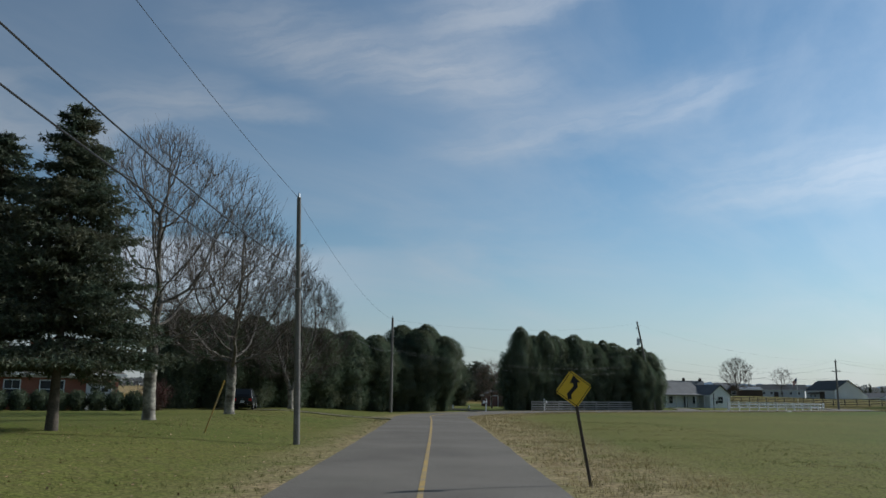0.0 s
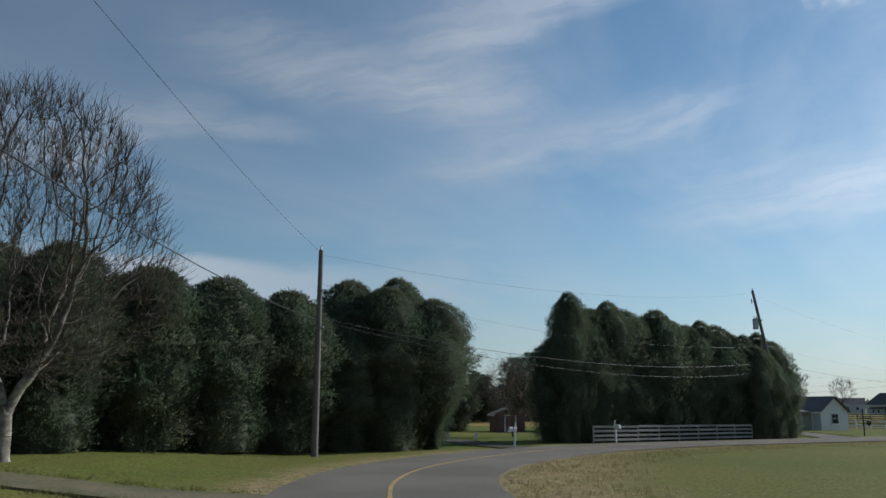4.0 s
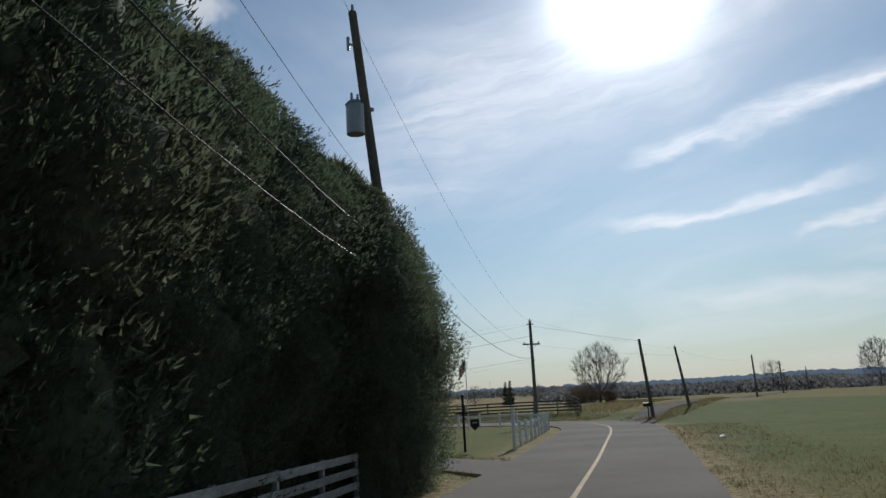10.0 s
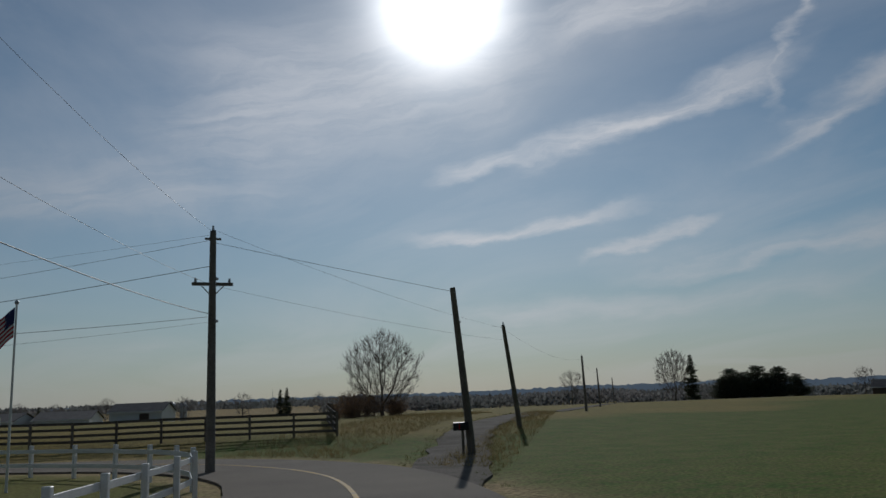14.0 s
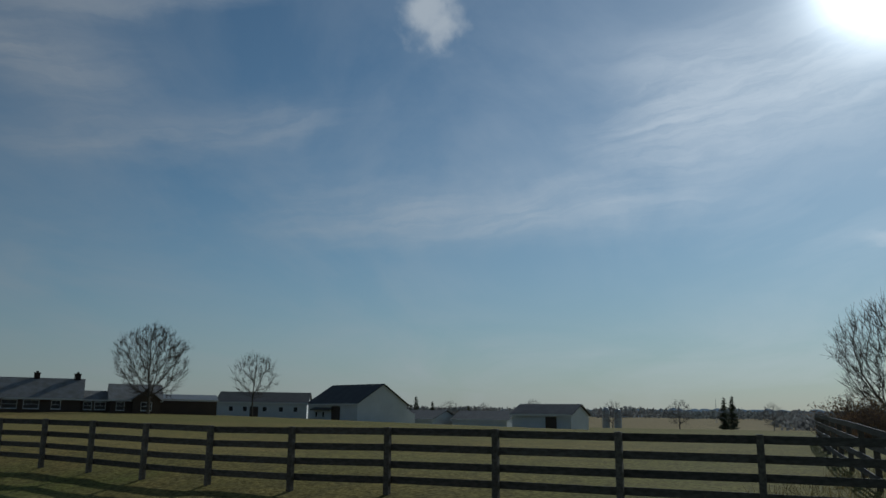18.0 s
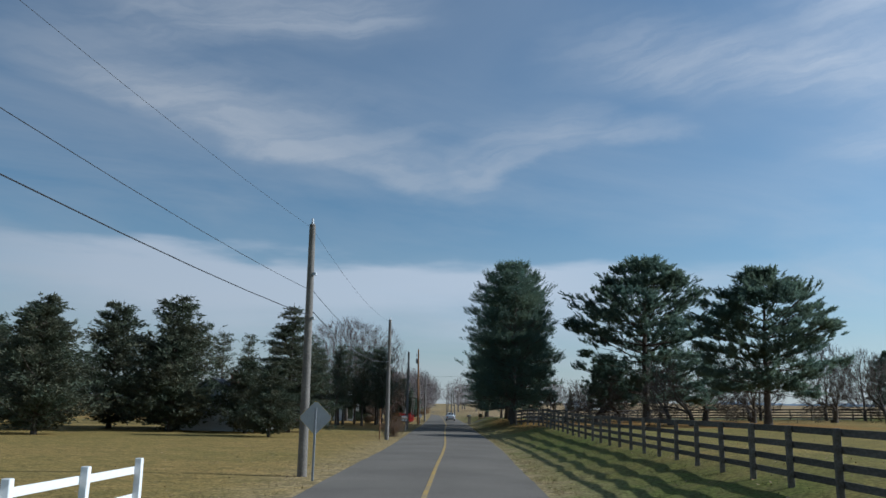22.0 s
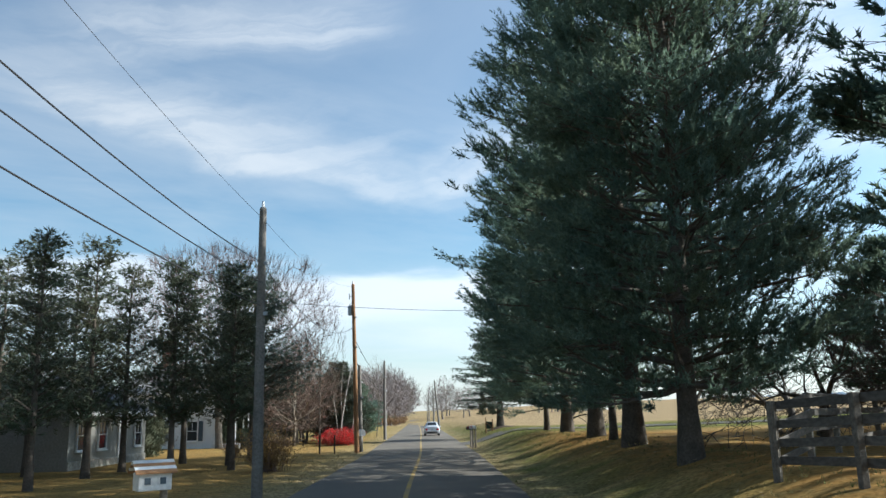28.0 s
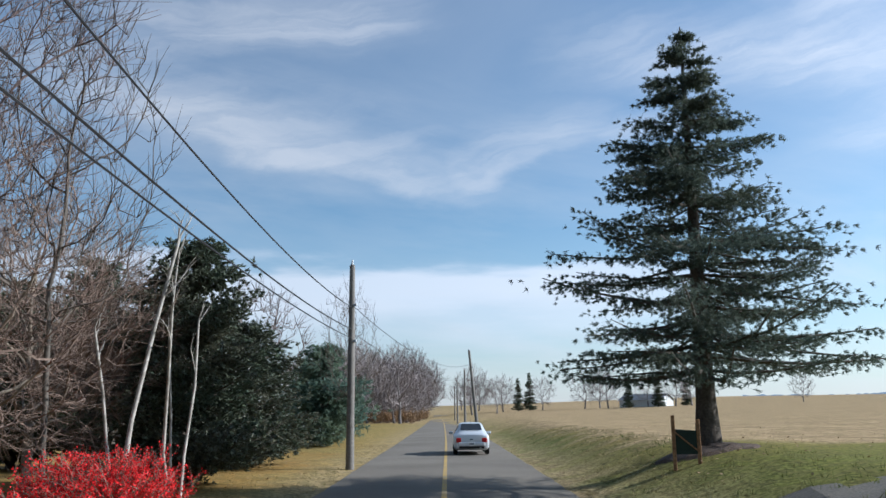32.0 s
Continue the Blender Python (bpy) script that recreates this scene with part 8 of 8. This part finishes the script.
def far_woods():
    """The wooded skyline all round, far off: crowns of many small uneven tufts."""
    g = np.random.default_rng(12)
    c, a = [], []
    for n in range(3300):
        ang = g.uniform(-0.5, 2.75) if n < 2600 else g.uniform(-0.4, 0.72)
        if 1.42 < ang < 2.12:
            continue
        r = g.uniform(680, 1000) if n < 2600 else g.uniform(470, 640)
        x, y = 60 + r * math.cos(ang), 170 + r * math.sin(ang)
        h = g.uniform(4, 8) + 4 * noise.noise(Vector((ang * 14, 0, 3)))
        z = ground_z(x, y)
        tufts = 30
        p = g.normal(0, 1, (tufts, 3)) * np.array([3.6, 3.6, 0]) + np.array([x, y, z])
        p[:, 2] += h * g.uniform(0, 1, tufts) ** 0.8
        c.append(p)
        a.append(g.normal(0, 0.5, (tufts, 3)) + np.array([0, 0, 1.0]))
    c, a = np.concatenate(c), np.concatenate(a)
    v, f = blades(c - np.array([0, 0, 0.8]), a, g.normal(0, 1, c.shape), g.uniform(1.8, 3.2, len(c)), g.uniform(1.4, 2.8, len(c)))
    m = material("far_woods_twigs", (0.2, 0.19, 0.185), 0.95, 0.25, 0.01, 0, 0.05, tint=(0.15, 0.165, 0.16), per_island=0.3, through_light=0.45)
    return tagged(mesh_object("far_woods", v, f, m), "bare grey woods along the horizon", "woods", kind="stuff")


far_woods()


def far_ridge():
    """A low wooded ridge miles away in the east; its distance haze is painted as blue and glow."""
    g = np.random.default_rng(77)
    angles = np.radians(np.linspace(-12, 140, 760))
    rows = []
    for ang in angles:
        h = 36 + 15 * noise.noise(Vector((ang * 3.1, 4.0, 0))) + 5 * noise.noise(Vector((ang * 11, 1.0, 0))) + g.uniform(0, 5) + 6 * max(0.0, noise.noise(Vector((ang * 60, 2.0, 0))))
        x, y = 60 + 2600 * math.sin(ang), 170 + 2600 * math.cos(ang)
        rows += [(x, y, -30), (x, y, h), (x * 1.12, y * 1.12, h * 0.9), (x * 1.12, y * 1.12, -30)]
    n = len(angles)
    f = [(4 * i + k, 4 * i + 4 + k, 4 * i + 5 + k, 4 * i + 1 + k) for i in range(n - 1) for k in range(3)]
    # distance haze is put into the blue base colour
    m = material("haze_blue_woods", (0.17, 0.22, 0.28), 1.0, 0.12, 0.004, 0, 0.03)
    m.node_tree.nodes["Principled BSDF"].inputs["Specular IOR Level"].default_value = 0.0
    # faint blue emission stands in for haze; the ridge is no lamp
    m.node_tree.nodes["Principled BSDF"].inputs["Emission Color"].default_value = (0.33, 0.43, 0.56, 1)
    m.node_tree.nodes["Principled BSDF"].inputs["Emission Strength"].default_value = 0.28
    return tagged(mesh_object("backdrop", rows, np.array(f), m), "far wooded ridge on the horizon with painted blue haze", "hills", kind="structure")


far_ridge()


def grass_strip(name, count, side, lo, hi, first, last, mat, length, seed, label, keep=None):
    """Tufts beside the road between two offsets from its centre, from one point of its line to another."""
    g = np.random.default_rng(seed)
    i = g.integers(first, last, count)
    off = g.uniform(lo, hi, count) * side
    xy = ROAD[i] + ROAD_RIGHT[i] * off[:, None] + g.normal(0, 0.5, (count, 2))
    dist, sgn = road_distance(xy[:, 0], xy[:, 1])
    ok = (dist > 3.5)
    xy = xy[ok]
    z = ground_height(xy[:, 0], xy[:, 1]) - 0.03
    base = np.column_stack([xy, z])
    per = 5
    b = np.repeat(base, per, 0) + g.normal(0, 0.05, (len(base) * per, 3)) * np.array([1, 1, 0])
    d = g.normal(0, 0.45, b.shape) + np.array([0, 0, 1.0])
    v, f = needles(b, d, g.normal(0, 1, b.shape), length * g.uniform(0.5, 1.4, len(b)), 0.014)
    return tagged(mesh_object(name, v, f, mat), label, "grass", kind="stuff")


NEAR = [int(np.argmin(np.abs(ROAD[:, 1] - y))) for y in (5, 78, 150, 192, 345)]
grass_strip("verge_grass", 9000, 1, 3.4, 8.0, NEAR[0], NEAR[2], GRASS_DRY, 0.16, 1, "dry tan grass along the road edge")
grass_strip("verge_grass", 5000, 1, 3.4, 8.5, NEAR[3], NEAR[4], GRASS, 0.1, 2, "short green grass below the fence")
grass_strip("verge_grass", 3500, 1, 3.3, 4.4, NEAR[3], NEAR[4], GRASS_DRY, 0.1, 3, "dry grass and leaves along the road edge")
grass_strip("lawn_grass", 9000, -1, 3.4, 14, NEAR[0], NEAR[1], GRASS, 0.08, 4, "green mown lawn grass")
grass_strip("verge_grass", 6000, -1, 3.4, 10, NEAR[3], NEAR[4], GRASS_DRY, 0.09, 5, "short dry grass on the verge")
grass_strip("field_grass", 15000, 1, 5.0, 18, NEAR[0], NEAR[1], GRASS, 0.075, 6, "short thin grass on the field")
for side, lo, hi, a, b, count, seed in ((-1, 3.6, 16, 0, 1, 1800, 7), (1, 3.5, 9, 0, 2, 1200, 8), (1, 3.5, 16, 3, 4, 2200, 9), (-1, 3.5, 12, 3, 4, 1600, 10)):
    g = np.random.default_rng(seed)
    i = g.integers(NEAR[a], NEAR[b], count)
    xy = ROAD[i] + ROAD_RIGHT[i] * (g.uniform(lo, hi, count) * side)[:, None] + g.normal(0, 0.6, (count, 2))
    keep = road_distance(xy[:, 0], xy[:, 1])[0] > 3.3
    xy = xy[keep]
    c = np.column_stack([xy, ground_height(xy[:, 0], xy[:, 1]) + 0.03])
    n = len(c)
    flat = np.column_stack([g.normal(0, 1, (n, 2)), g.normal(0, 0.25, n)])
    v, f = blades(c, flat, np.column_stack([g.normal(0, 0.3, (n, 2)), np.ones(n)]), g.uniform(0.05, 0.11, n), g.uniform(0.04, 0.08, n))
    tagged(mesh_object("fallen_leaves", v, f, LEAF_FALLEN), "scattered dry brown leaves on the grass", "leaves", kind="stuff")
g = np.random.default_rng(31)
c = np.column_stack([g.uniform(66, 128, 5200), g.uniform(-3.2, 8, 5200)])
c = np.column_stack([c[:, 0], 158.5 + (c[:, 0] - 66) * 0.47 + c[:, 1] + np.sign(c[:, 1]) * 2.6])
c = c[road_distance(c[:, 0], c[:, 1])[0] > 4.5]
root = np.repeat(np.column_stack([c, ground_height(c[:, 0], c[:, 1]) - 0.02]), 5, 0)
root[:, :2] += g.normal(0, 0.12, (len(root), 2))
v, f = needles(root, g.normal(0, 0.45, root.shape) + np.array([0, 0, 1.0]), g.normal(0, 1, root.shape), g.uniform(0.12, 0.42, len(root)), 0.02)
tagged(mesh_object("rough_grass", v, f, GRASS_DRY), "rough dry grass along the gravel lane", "grass", kind="stuff")
e = thing("plastic_scrap", (44.46, 135.0, ground_z(44.46, 135.0)), "crumpled white plastic scrap on the grass verge", "litter", turn=25)
bm = bmesh.new()
bmesh.ops.create_icosphere(bm, subdivisions=3, radius=0.3)
noise.seed_set(5)
for w in bm.verts:
    w.co *= 1 + 0.5 * noise.noise(w.co * 6)
    w.co = Vector((w.co.x * 1.5, w.co.y * 0.5, max(w.co.z * 0.3 + 0.05, -0.02)))
part("scrap", bm, WHITE_PAINT, e)
# uneven grass along the edges of the driveways
g = np.random.default_rng(41)
spots = []
for l, nrm, half in LANES:
    i = g.integers(0, min(len(l), 60), 700)
    o = np.where(g.random(700) < 0.5, -1, 1) * (half + g.uniform(-0.06, 0.35, 700))
    spots.append(l[i] + nrm[i] * o[:, None] + g.normal(0, 0.35, (700, 2)))
c = np.concatenate(spots)
c = c[road_distance(c[:, 0], c[:, 1])[0] > 3.5]
near = np.min([np.linalg.norm(c[:, None] - l[None], axis=2).min(1) - half for l, nrm, half in LANES], 0)
c = c[near > -0.1]
root = np.repeat(np.column_stack([c, ground_height(c[:, 0], c[:, 1]) - 0.02]), 6, 0)
root[:, :2] += g.normal(0, 0.07, (len(root), 2))
v, f = needles(root, g.normal(0, 0.5, root.shape) + np.array([0, 0, 1.0]), g.normal(0, 1, root.shape), g.uniform(0.08, 0.22, len(root)), 0.016)
tagged(mesh_object("verge_grass", v, f, GRASS), "uneven grass along the driveway edges", "grass", kind="stuff")
